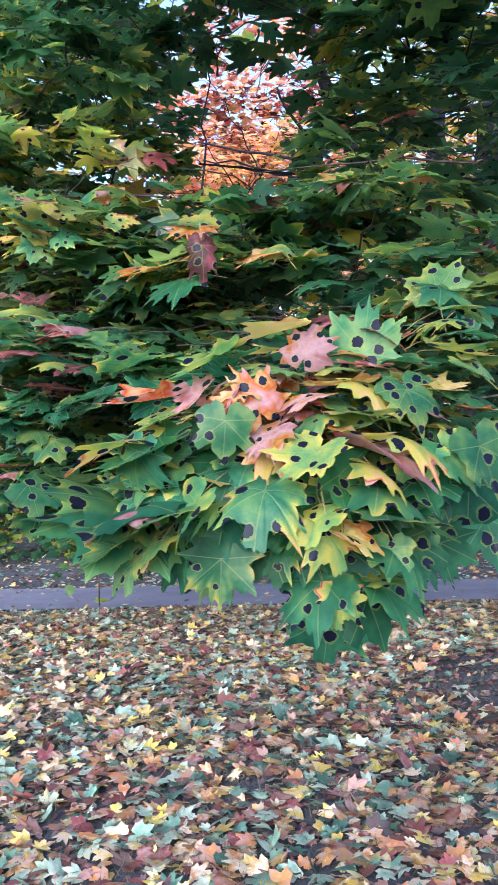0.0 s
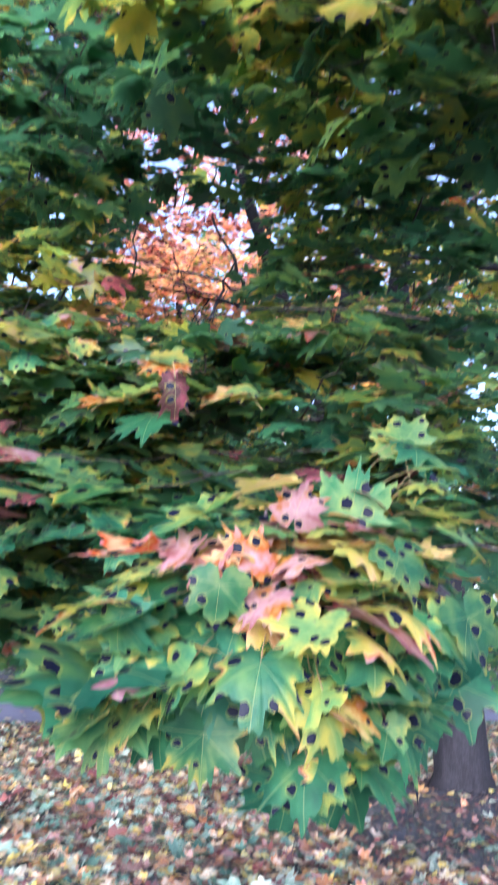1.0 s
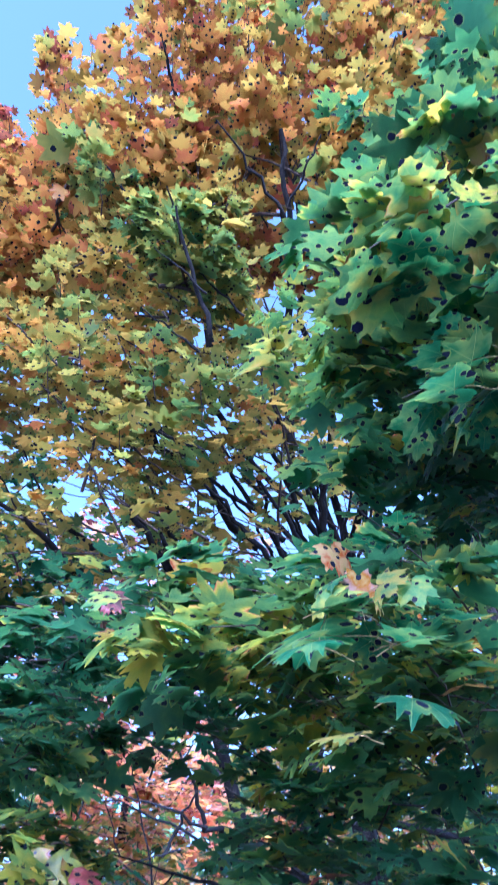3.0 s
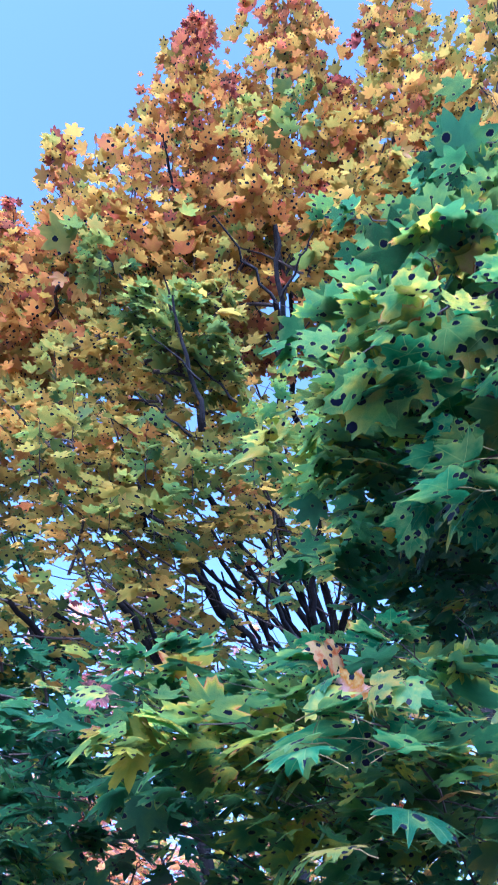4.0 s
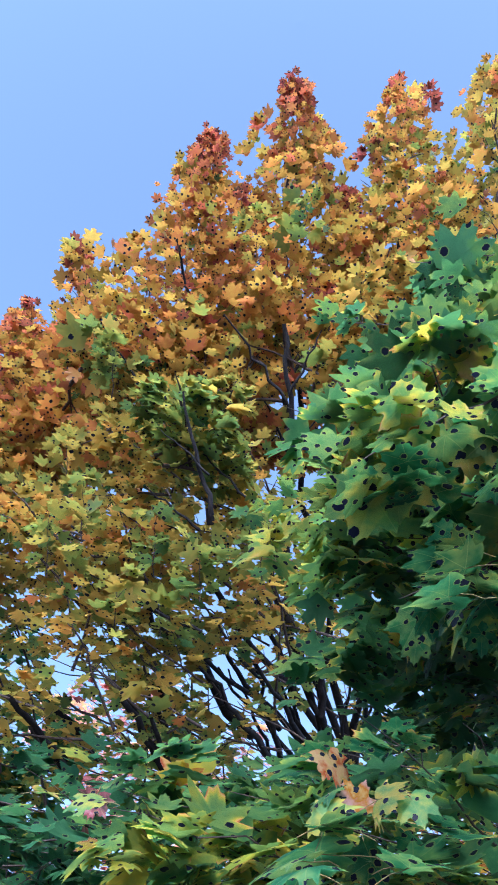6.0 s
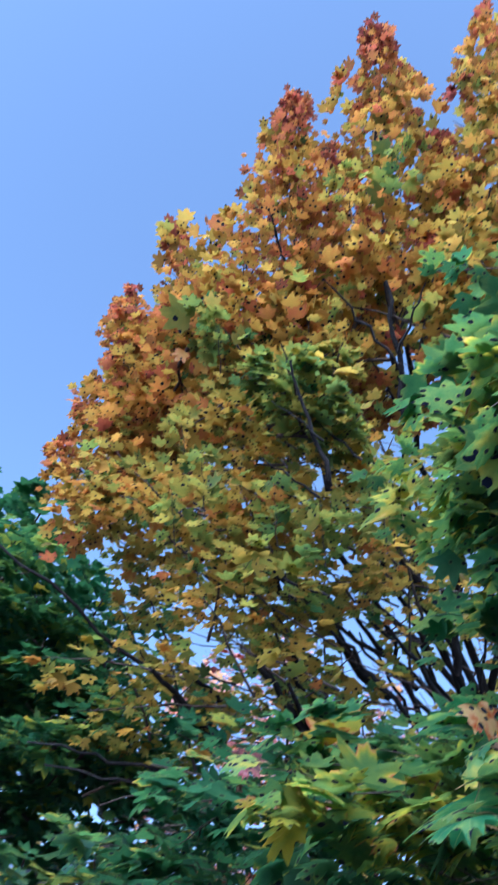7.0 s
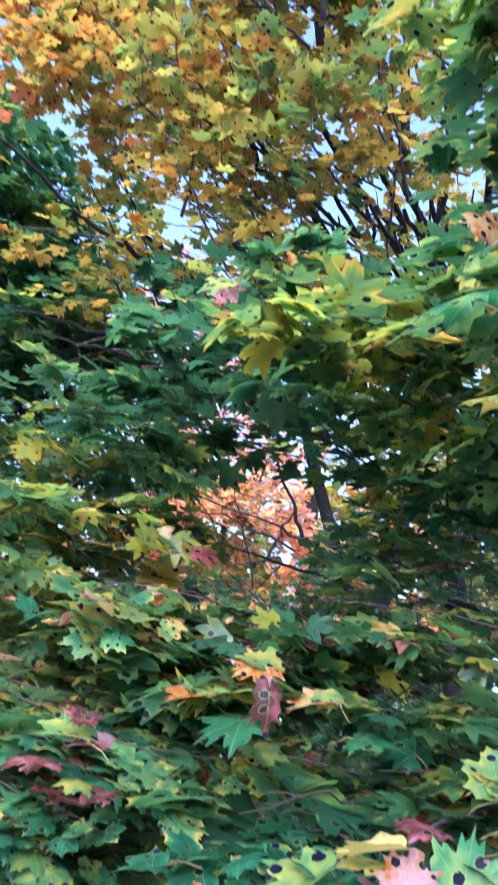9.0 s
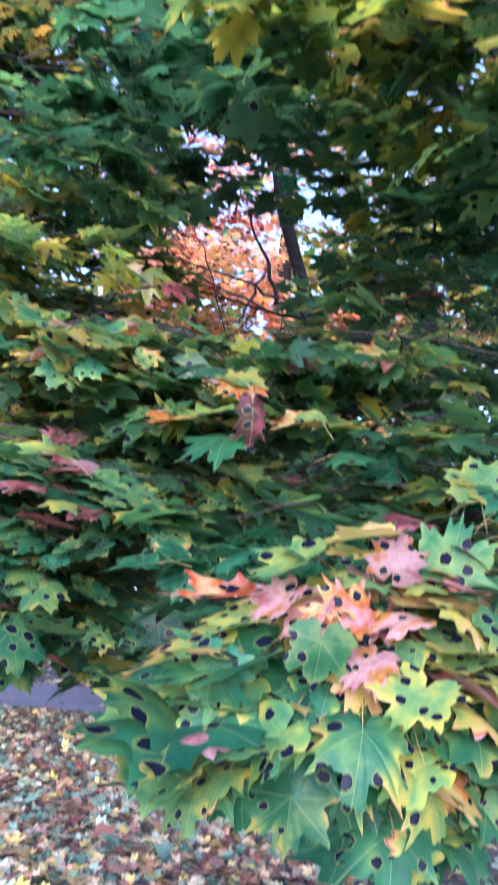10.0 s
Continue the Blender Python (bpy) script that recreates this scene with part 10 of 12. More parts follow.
right.leaf((0.147, 0.663, 3.406), (-0.887, 0.45, -0.105), (-0.354, -0.516, 0.78), 0.074, 0.2, 0.05)
right.leaf((0.011, 0.906, 3.281), (-0.994, -0.056, -0.098), (-0.072, -0.353, 0.933), 0.075, 0.38, 0.07)
right.leaf((0.011, 0.906, 3.281), (-0.352, -0.208, 0.913), (0.841, -0.499, 0.21), 0.067, 0.41, 0.05)
right.leaf((0.031, 0.894, 3.286), (0.802, -0.26, 0.537), (-0.594, -0.251, 0.765), 0.067, 0.34, 0.05)
right.leaf((-0.021, 0.92, 3.213), (-0.814, -0.201, -0.545), (-0.406, -0.475, 0.781), 0.085, 0.36, 0.07)
right.leaf((0.03, 0.945, 3.25), (0.982, -0.14, -0.129), (0.066, -0.384, 0.921), 0.078, 0.31, 0.12)
right.leaf((0.236, 0.255, 2.654), (-0.876, 0.301, -0.376), (-0.444, -0.201, 0.873), 0.056, 0.22, 0.17)
right.leaf((0.248, 0.224, 2.724), (-0.526, 0.131, 0.84), (0.488, -0.763, 0.424), 0.048, 0.3, 0.15)
right.leaf((0.211, 0.355, 2.607), (-0.996, 0.007, -0.09), (-0.087, -0.307, 0.948), 0.053, 0.21, 0.12)
right.leaf((0.207, 0.365, 2.564), (-0.89, 0.4, -0.217), (-0.337, -0.26, 0.905), 0.074, 0.19, 0.12)
right.leaf((0.185, 0.396, 2.526), (-0.892, 0.45, -0.043), (-0.208, -0.325, 0.923), 0.075, 0.19, 0.12)
right.leaf((0.283, 0.597, 3.231), (-0.979, 0.044, 0.201), (0.176, -0.326, 0.929), 0.082, 0.36, 0.1)
right.leaf((0.316, 0.616, 3.21), (-0.911, 0.413, -0.013), (-0.152, -0.307, 0.939), 0.084, 0.27, 0.12)
right.leaf((0.373, 0.501, 3.479), (-0.937, -0.162, 0.31), (0.337, -0.186, 0.923), 0.078, 0.25, 0.1)
right.clear((0.01, 0.87, 1.82), (0.05, 3.46, 3.08), 0.06, 0.18)
right.clear((-0.02, 0.86, 1.89), (-0.07, 3.44, 3.35), 0.055, 0.17)
right.clear((0.05, 0.86, 1.87), (0.19, 3.45, 3.26), 0.05, 0.15)
right.clear((-0.25, 0.68, 2.03), (-0.19, 3.14, 3.33), 0.045, 0.14)
right.clear((-0.20, 0.72, 2.00), (0.02, 3.26, 3.20), 0.04, 0.12)
right.clear((-0.16, 0.78, 1.93), (0.19, 3.51, 2.92), 0.035, 0.11)
right.clear((-0.19, 0.75, 1.95), (0.06, 3.42, 3.02), 0.04, 0.12)
right.clear((-0.23, 0.71, 2.00), (-0.12, 3.24, 3.22), 0.035, 0.11)
right.clear((-0.21, 0.79, 1.91), (-0.01, 3.56, 2.84), 0.03, 0.09)
right.clear((-0.14, 0.69, 2.04), (0.25, 3.14, 3.35), 0.025, 0.08)
right.clear((-0.11, 0.73, 1.99), (0.39, 3.33, 3.15), 0.025, 0.08)
right.clear((0.01, 0.86, 1.88), (0.03, 3.44, 3.33), 0.07, 0.23)
right.clear((-0.13, 0.26, 2.70), (0.05, 1.25, 4.67), 0.04, 0.12)
right.clear((-0.14, 0.32, 2.66), (0.04, 1.43, 4.56), 0.04, 0.11)
right.clear((-0.09, 0.19, 2.74), (0.16, 1.05, 4.79), 0.04, 0.12)
right.clear((-0.07, 0.15, 2.77), (0.23, 0.92, 4.86), 0.04, 0.12)
right.clear((-0.14, 0.20, 2.74), (0.04, 1.08, 4.78), 0.04, 0.12)
right.clear((-0.02, 0.07, 2.81), (0.38, 0.69, 4.99), 0.04, 0.12)
right.clear((0.02, -0.00, 2.85), (0.48, 0.49, 5.11), 0.04, 0.12)
right.clear((0.08, -0.06, 2.88), (0.65, 0.34, 5.18), 0.04, 0.12)
right.clear((0.13, -0.10, 2.90), (0.79, 0.22, 5.25), 0.04, 0.12)
right.clear((0.03, -0.05, 2.88), (0.50, 0.38, 5.18), 0.04, 0.12)
right.clear((0.30, 0.57, 2.45), (1.28, 2.12, 3.97), 0.02, 0.07)
right.clear((0.35, 0.60, 2.43), (1.40, 2.22, 3.89), 0.03, 0.08)
right.clear((0.29, 0.65, 2.40), (1.26, 2.36, 3.82), 0.02, 0.07)
right.clear((0.35, 0.68, 2.38), (1.43, 2.43, 3.75), 0.03, 0.08)
right.clear((0.25, 0.62, 2.43), (1.13, 2.26, 3.89), 0.02, 0.06)
right.clear((0.38, 0.73, 2.34), (1.50, 2.58, 3.65), 0.02, 0.07)
right.clear((0.17, 0.55, 2.48), (0.92, 2.08, 4.04), 0.02, 0.06)
right.clear((0.33, 0.73, 2.35), (1.37, 2.57, 3.67), 0.02, 0.06)
right.limb((0.24, 2.41, 2.48), (-0.15, 2.51, 2.58), 0.007, 0.003, 0.01)
right.limb((0.07, 2.46, 2.53), (-0.01, 2.42, 2.40), 0.003, 0.0015, 0.01)
right.finish(MID, LEAF_FAR, near=(-0.1, 0, 1.6), near_count=240)
dark = Tree("dense dark green maple across the path", (-6.0, 9.0))
dark.fill((-3.26, 5.23, 6.71), (1.5, 1.2, 0.9), 40, 100, 1.2, 0.45, 0.08, 0.15, 0.08, up=0.2, open_side=0.25)
dark.fill((-2.42, 6.29, 5.83), (1.6, 1.2, 0.9), 40, 100, 1.2, 0.45, 0.08, 0.1, 0.07, up=0.2)
dark.fill((-2.71, 6.91, 4.44), (2.2, 1.2, 1.0), 26, 80, 1.2, 0.45, 0.08, 0.15, 0.08, up=0.2, open_side=0.25)
dark.fill((-1.74, 5.45, 5.87), (0.9, 0.8, 0.8), 26, 90, 1.1, 0.4, 0.07, 0.13, 0.08, up=0.2, open_side=0.4)
dark.trunk([(-5.2, 7.2, -0.1), (-5.2, 7.2, 1.0), (-5.1, 7.1, 4.0), (-5.0, 7.0, 7.0)], (0.25, 0.17, 0.14, 0.05))
dark.finish(FAR, LEAF_WOOD)
far = Tree("salmon and orange maple beyond the path", (0, 20), "trees beyond the path")
far.fill((0.04, 17.41, 11.24), (2.6, 2.0, 1.6), 26, 80, 1.8, 0.8, 0.12, 0.78, 0.12, up=0.4, open_side=0.6, odd=0)
far.fill((0.13, 17.15, 9.58), (2.8, 1.5, 1.2), 30, 110, 1.6, 0.8, 0.09, 0.66, 0.12, up=0.4, open_side=0.6, odd=0)
far.fill((0.26, 19.62, 8.89), (4.0, 1.5, 1.4), 36, 80, 1.6, 0.8, 0.13, 0.58, 0.12, up=0.4, open_side=0.6, odd=0)
far.fill((3.52, 17.14, 8.81), (2.0, 1.5, 1.0), 12, 95, 1.6, 0.8, 0.13, 0.62, 0.12, up=0.4, open_side=0.6, odd=0)
far.fill((0.8, 18.0, 7.2), (6.0, 1.5, 1.5), 44, 80, 1.6, 0.8, 0.12, 0.56, 0.12, up=0.4, open_side=0.6, odd=0)
far.trunk([(1.0, 20.0, -0.1), (1.0, 20.0, 3.0), (0.6, 20.0, 7.0), (0.5, 20, 11)], (0.3, 0.22, 0.16, 0.06))
far.finish(FAR, LEAF_PINK)
rosy = Tree("tall pinkish maple far beyond the path", (4, 22), "trees beyond the path")
rosy.fill((0.79, 17.48, 14.58), (4.5, 2.0, 3.0), 34, 70, 2.0, 0.9, 0.13, 0.76, 0.08, up=0.4, open_side=1.2, odd=0)
rosy.trunk([(3.2, 20.5, -0.1), (3.2, 20.5, 5.0), (3.0, 20.5, 12.0), (3.0, 20.5, 17)], (0.35, 0.28, 0.2, 0.06))
rosy.finish(FAR, LEAF_PINK)
yellow = Tree("yellowing tree beyond the path", (8, 24), "trees beyond the path")
yellow.fill((6.88, 19.2, 9.64), (6, 2.5, 5), 60, 100, 2.2, 1.0, 0.15, 0.5, 0.12, up=0.3, open_side=1)
yellow.fill((9.31, 14.96, 14.31), (3, 2.5, 4), 30, 100, 2.0, 0.9, 0.15, 0.52, 0.06, up=0.3, open_side=1)
yellow.trunk([(8, 22, -0.1), (8, 22, 3.0), (8, 22, 12)], (0.3, 0.22, 0.1))
yellow.finish(FAR, LEAF_WOOD)
greenish = Tree("green and yellow tree beyond the path", (-8, 22), "trees beyond the path")
greenish.fill((-8.87, 18.37, 9.64), (7, 2.5, 4.5), 46, 90, 2.2, 1.0, 0.15, 0.3, 0.12, up=0.3, open_side=1)
greenish.trunk([(-9.5, 20, -0.1), (-9.5, 20, 3.0), (-9.3, 20, 10)], (0.3, 0.22, 0.1))
greenish.finish(FAR, LEAF_WOOD)
hedge = Tree("dark undergrowth behind the asphalt path", (0, 18), "trees beyond the path")
hedge.fill((0.54, 18.4, 3.22), (11, 1.2, 0.8), 90, 90, 1.6, 0.7, 0.17, 0.14, 0.1, up=0.3, open_side=1.0)
hedge.fill((1.14, 18.61, 5.04), (11, 1.5, 1.4), 130, 90, 1.6, 0.8, 0.17, 0.2, 0.12, up=0.3, open_side=1.0)
hedge.fill((-0.05, 18.0, 1.46), (14, 1.5, 1.2), 90, 100, 1.6, 0.8, 0.12, 0.12, 0.1, up=0.3)
hedge.finish(FAR, LEAF_WOOD)
slender = Tree("slender leaning maple with dark bark", (1.2, 7))
slender.bough((2.33, 7.34, 6.24), (1.23, 6.2, 6.52), 0.55, 70, 0.08, 0.36, 0.07, thick=0.6, twigs=3, r=0.01)
slender.bough((1.61, 7.06, 5.71), (1.87, 5.52, 6.05), 0.55, 70, 0.08, 0.3, 0.07, thick=0.6, twigs=3, r=0.01)
slender.bough((3.68, 5.75, 4.9), (2.46, 4.71, 5.02), 0.55, 70, 0.08, 0.31, 0.07, thick=0.6, twigs=3, r=0.01)
slender.bough((2.13, 5.83, 5.27), (0.61, 6.25, 5.57), 0.55, 70, 0.08, 0.32, 0.07, thick=0.6, twigs=3, r=0.01)
slender.bough((3.48, 6.13, 4.53), (2.6, 5.17, 5.45), 0.55, 70, 0.08, 0.35, 0.07, thick=0.6, twigs=3, r=0.01)
slender.bough((2.23, 6.59, 5.1), (1.19, 5.37, 5.08), 0.55, 70, 0.08, 0.35, 0.07, thick=0.6, twigs=3, r=0.01)
slender.bough((2.49, 5.39, 4.75), (0.95, 5.81, 4.69), 0.55, 70, 0.08, 0.37, 0.07, thick=0.6, twigs=3, r=0.01)
slender.bough((2.6, 5.66, 4.52), (1.04, 5.34, 4.54), 0.55, 70, 0.08, 0.4, 0.07, thick=0.6, twigs=3, r=0.01)
slender.bough((2.53, 6.11, 4.6), (1.01, 5.59, 4.6), 0.55, 70, 0.08, 0.37, 0.07, thick=0.6, twigs=3, r=0.01)
slender.bough((3.61, 7.19, 4.24), (3.79, 6.27, 5.54), 0.55, 70, 0.08, 0.37, 0.07, thick=0.6, twigs=3, r=0.01)
slender.bough((4.6, 7.54, 4.66), (3.34, 6.72, 5.2), 0.55, 70, 0.08, 0.37, 0.07, thick=0.6, twigs=3, r=0.01)
slender.bough((3.64, 5.81, 3.75), (2.26, 5.13, 4.21), 0.55, 70, 0.08, 0.29, 0.07, thick=0.6, twigs=3, r=0.01)
slender.bough((2.2, 6.5, 4.07), (0.74, 5.98, 4.43), 0.55, 70, 0.08, 0.31, 0.07, thick=0.6, twigs=3, r=0.01)
slender.bough((2.95, 6.92, 4.13), (1.89, 7.74, 4.99), 0.55, 70, 0.08, 0.35, 0.07, thick=0.6, twigs=3, r=0.01)
slender.bough((3.16, 7.91, 4.41), (2.18, 6.65, 4.33), 0.55, 70, 0.08, 0.4, 0.07, thick=0.6, twigs=3, r=0.01)
slender.bough((3.64, 5.55, 3.6), (3.3, 7.07, 4.0), 0.55, 70, 0.08, 0.36, 0.07, thick=0.6, twigs=3, r=0.01)
slender.bough((4.15, 7.47, 3.41), (3.81, 6.69, 4.77), 0.5, 70, 0.08, 0.07, 0.07, thick=0.6, twigs=3, r=0.01)
slender.bough((1.12, 9.5, 4.49), (1.12, 7.96, 4.93), 0.5, 70, 0.08, 0.12, 0.07, thick=0.6, twigs=3, r=0.01)
slender.bough((2.21, 9.29, 4.29), (1.11, 8.37, 5.01), 0.5, 70, 0.08, 0.12, 0.07, thick=0.6, twigs=3, r=0.01)
slender.bough((3.14, 7.76, 3.43), (4.0, 7.02, 4.55), 0.5, 70, 0.08, 0.17, 0.07, thick=0.6, twigs=3, r=0.01)
slender.bough((0.84, 7.56, 3.86), (-0.72, 7.38, 4.2), 0.5, 70, 0.08, 0.13, 0.07, thick=0.6, twigs=3, r=0.01)
slender.bough((1.53, 9.74, 4.4), (0.89, 8.28, 4.5), 0.5, 70, 0.08, 0.13, 0.07, thick=0.6, twigs=3, r=0.01)
slender.bough((5.31, 9.33, 3.92), (4.19, 8.37, 4.52), 0.5, 70, 0.08, 0.16, 0.07, thick=0.6, twigs=3, r=0.01)
slender.bough((3.29, 8.07, 3.59), (2.71, 6.59, 3.77), 0.5, 70, 0.08, 0.1, 0.07, thick=0.6, twigs=3, r=0.01)
slender.bough((4.13, 9.1, 3.77), (3.15, 7.88, 4.13), 0.5, 70, 0.08, 0.14, 0.07, thick=0.6, twigs=3, r=0.01)
slender.bough((4.84, 7.97, 3.53), (3.46, 7.19, 3.63), 0.5, 70, 0.08, 0.11, 0.07, thick=0.6, twigs=3, r=0.01)
slender.bough((2.41, 6.96, 2.72), (1.63, 6.04, 3.76), 0.5, 70, 0.08, 0.12, 0.07, thick=0.6, twigs=3, r=0.01)
slender.bough((0.98, 8.09, 3.29), (-0.42, 7.61, 3.89), 0.5, 70, 0.08, 0.14, 0.07, thick=0.6, twigs=3, r=0.01)
slender.bough((4.65, 9.39, 3.61), (3.67, 8.13, 3.73), 0.5, 70, 0.08, 0.13, 0.07, thick=0.6, twigs=3, r=0.01)
slender.bough((1.69, 7.62, 3.08), (0.21, 7.3, 3.56), 0.5, 70, 0.08, 0.12, 0.07, thick=0.6, twigs=3, r=0.01)
slender.bough((4.87, 8.54, 3.17), (3.45, 7.9, 3.55), 0.5, 70, 0.08, 0.15, 0.07, thick=0.6, twigs=3, r=0.01)
slender.bough((0.9, 8.23, 3.18), (-0.66, 8.27, 3.56), 0.5, 70, 0.08, 0.17, 0.07, thick=0.6, twigs=3, r=0.01)
slender.bough((2.65, 9.0, 2.85), (3.81, 8.54, 3.83), 0.5, 70, 0.08, 0.16, 0.07, thick=0.6, twigs=3, r=0.01)
slender.bough((2.41, 8.1, 2.79), (1.39, 6.94, 3.23), 0.5, 70, 0.08, 0.13, 0.07, thick=0.6, twigs=3, r=0.01)
slender.bough((2.25, 6.56, 2.65), (0.75, 7.02, 2.93), 0.5, 70, 0.08, 0.14, 0.07, thick=0.6, twigs=3, r=0.01)
slender.bough((1.65, 10.73, 2.98), (1.23, 9.39, 3.76), 0.5, 70, 0.08, 0.2, 0.07, thick=0.6, twigs=3, r=0.01)
slender.bough((5.11, 9.02, 2.62), (3.89, 8.2, 3.24), 0.5, 70, 0.08, 0.2, 0.07, thick=0.6, twigs=3, r=0.01)
slender.bough((4.56, 7.2, 2.39), (3.22, 6.36, 2.67), 0.5, 70, 0.08, 0.15, 0.07, thick=0.6, twigs=3, r=0.01)
slender.bough((1.83, 7.42, 2.43), (0.51, 6.56, 2.69), 0.5, 70, 0.08, 0.17, 0.07, thick=0.6, twigs=3, r=0.01)
slender.bough((4.31, 9.41, 2.53), (3.17, 8.35, 2.93), 0.5, 70, 0.08, 0.13, 0.07, thick=0.6, twigs=3, r=0.01)
slender.bough((2.75, 7.95, 2.35), (1.53, 6.93, 2.57), 0.5, 70, 0.08, 0.11, 0.07, thick=0.6, twigs=3, r=0.01)
slender.bough((3.53, 7.15, 1.78), (2.37, 6.97, 2.86), 0.5, 70, 0.08, 0.16, 0.07, thick=0.6, twigs=3, r=0.01)
slender.bough((3.02, 7.83, 1.92), (1.8, 8.25, 2.86), 0.5, 70, 0.08, 0.16, 0.07, thick=0.6, twigs=3, r=0.01)
slender.bough((4.98, 7.99, 1.94), (3.52, 7.99, 2.58), 0.5, 70, 0.08, 0.16, 0.07, thick=0.6, twigs=3, r=0.01)
slender.bough((2.52, 8.29, 2.24), (1.14, 7.47, 2.22), 0.5, 70, 0.08, 0.16, 0.07, thick=0.6, twigs=3, r=0.01)
slender.bough((5.66, 8.9, 1.58), (4.58, 8.78, 2.76), 0.5, 70, 0.08, 0.16, 0.07, thick=0.6, twigs=3, r=0.01)
slender.bough((1.64, 9.21, 2.15), (0.52, 8.05, 2.15), 0.5, 70, 0.08, 0.08, 0.07, thick=0.6, twigs=3, r=0.01)
slender.bough((1.51, 11.0, 1.83), (0.87, 9.74, 2.59), 0.5, 70, 0.08, 0.06, 0.07, thick=0.6, twigs=3, r=0.01)
slender.bough((3.42, 8.64, 1.63), (3.16, 7.14, 2.13), 0.5, 70, 0.08, 0.16, 0.07, thick=0.6, twigs=3, r=0.01)
slender.bough((2.5, 8.46, 1.61), (1.6, 7.22, 2.05), 0.5, 70, 0.08, 0.17, 0.07, thick=0.6, twigs=3, r=0.01)
slender.bough((3.36, 9.52, 1.49), (1.92, 9.68, 2.17), 0.5, 70, 0.08, 0.07, 0.07, thick=0.6, twigs=3, r=0.01)
slender.bough((5.66, 8.14, 1.35), (4.2, 8.44, 1.91), 0.5, 70, 0.08, 0.13, 0.07, thick=0.6, twigs=3, r=0.01)
slender.bough((2.12, 9.44, 1.36), (0.8, 10.08, 2.0), 0.5, 70, 0.08, 0.19, 0.07, thick=0.6, twigs=3, r=0.01)
slender.bough((5.17, 8.34, 0.91), (4.05, 8.3, 2.05), 0.5, 70, 0.08, 0.19, 0.07, thick=0.6, twigs=3, r=0.01)
slender.bough((4.73, 8.7, 1.19), (3.25, 8.32, 1.65), 0.5, 70, 0.08, 0.08, 0.07, thick=0.6, twigs=3, r=0.01)
slender.bough((4.18, 7.15, 0.84), (3.4, 6.15, 1.82), 0.5, 70, 0.08, 0.17, 0.07, thick=0.6, twigs=3, r=0.01)
slender.bough((1.55, 9.31, 0.77), (0.51, 8.75, 1.85), 0.5, 70, 0.08, 0.14, 0.07, thick=0.6, twigs=3, r=0.01)
slender.bough((2.13, 8.85, 1.36), (0.57, 8.69, 1.08), 0.5, 70, 0.08, 0.12, 0.07, thick=0.6, twigs=3, r=0.01)
slender.bough((1.0, 6.93, 0.95), (-0.42, 7.49, 1.45), 0.5, 70, 0.08, 0.13, 0.07, thick=0.6, twigs=3, r=0.01)
slender.bough((4.56, 8.35, 0.92), (3.22, 7.51, 1.14), 0.5, 70, 0.08, 0.16, 0.07, thick=0.6, twigs=3, r=0.01)
slender.trunk([(2.95, 7.45, -0.1), (2.8, 7.4, 0.4), (2.3, 7.2, 1.7), (1.14, 6.72, 4.26), (0.72, 6.55, 5.3), (0.52, 6.4, 6.1), (0.42, 6.3, 6.8)], (0.14, 0.095, 0.08, 0.066, 0.058, 0.045, 0.025))
slender.limb((1.22, 6.75, 4.0), (0.5, 4.9, 3.64), 0.03, 0.014)
slender.bough((4.81, 7.8, 4.61), (3.29, 7.32, 4.55), 0.5, 75, 0.08, 0.06, 0.07, thick=0.6, twigs=2, r=0.01)
slender.bough((3.26, 7.29, 4.08), (2.0, 6.35, 4.36), 0.5, 75, 0.08, 0.18, 0.07, thick=0.6, twigs=2, r=0.01)
slender.bough((5.17, 8.21, 4.66), (3.63, 7.79, 4.56), 0.5, 75, 0.08, 0.08, 0.07, thick=0.6, twigs=2, r=0.01)
slender.bough((1.7, 8.53, 4.24), (1.08, 7.19, 4.86), 0.5, 75, 0.08, 0.14, 0.07, thick=0.6, twigs=2, r=0.01)
slender.bough((1.86, 8.56, 4.2), (1.96, 7.04, 4.68), 0.5, 75, 0.08, 0.17, 0.07, thick=0.6, twigs=2, r=0.01)
slender.bough((4.25, 7.53, 3.87), (4.51, 5.95, 3.93), 0.5, 75, 0.08, 0.15, 0.07, thick=0.6, twigs=2, r=0.01)
slender.bough((3.44, 6.83, 3.61), (2.56, 5.49, 3.69), 0.5, 75, 0.08, 0.17, 0.07, thick=0.6, twigs=2, r=0.01)
slender.bough((0.85, 7.76, 3.88), (-0.39, 6.84, 4.26), 0.5, 75, 0.08, 0.13, 0.07, thick=0.6, twigs=2, r=0.01)
slender.bough((2.55, 7.21, 3.66), (1.05, 7.29, 4.24), 0.5, 75, 0.08, 0.19, 0.07, thick=0.6, twigs=2, r=0.01)
slender.bough((3.86, 9.15, 4.28), (2.94, 7.83, 4.28), 0.5, 75, 0.08, 0.09, 0.07, thick=0.6, twigs=2, r=0.01)
slender.bough((1.1, 7.92, 3.65), (-0.02, 8.44, 4.67), 0.5, 75, 0.08, 0.16, 0.07, thick=0.6, twigs=2, r=0.01)
slender.bough((4.44, 7.77, 3.87), (3.08, 8.57, 4.15), 0.5, 75, 0.08, 0.12, 0.07, thick=0.6, twigs=2, r=0.01)
slender.bough((3.79, 6.87, 3.32), (2.85, 5.57, 3.32), 0.5, 75, 0.08, 0.15, 0.07, thick=0.6, twigs=2, r=0.01)
slender.bough((5.17, 8.67, 3.74), (3.89, 7.75, 3.96), 0.5, 75, 0.08, 0.15, 0.07, thick=0.6, twigs=2, r=0.01)
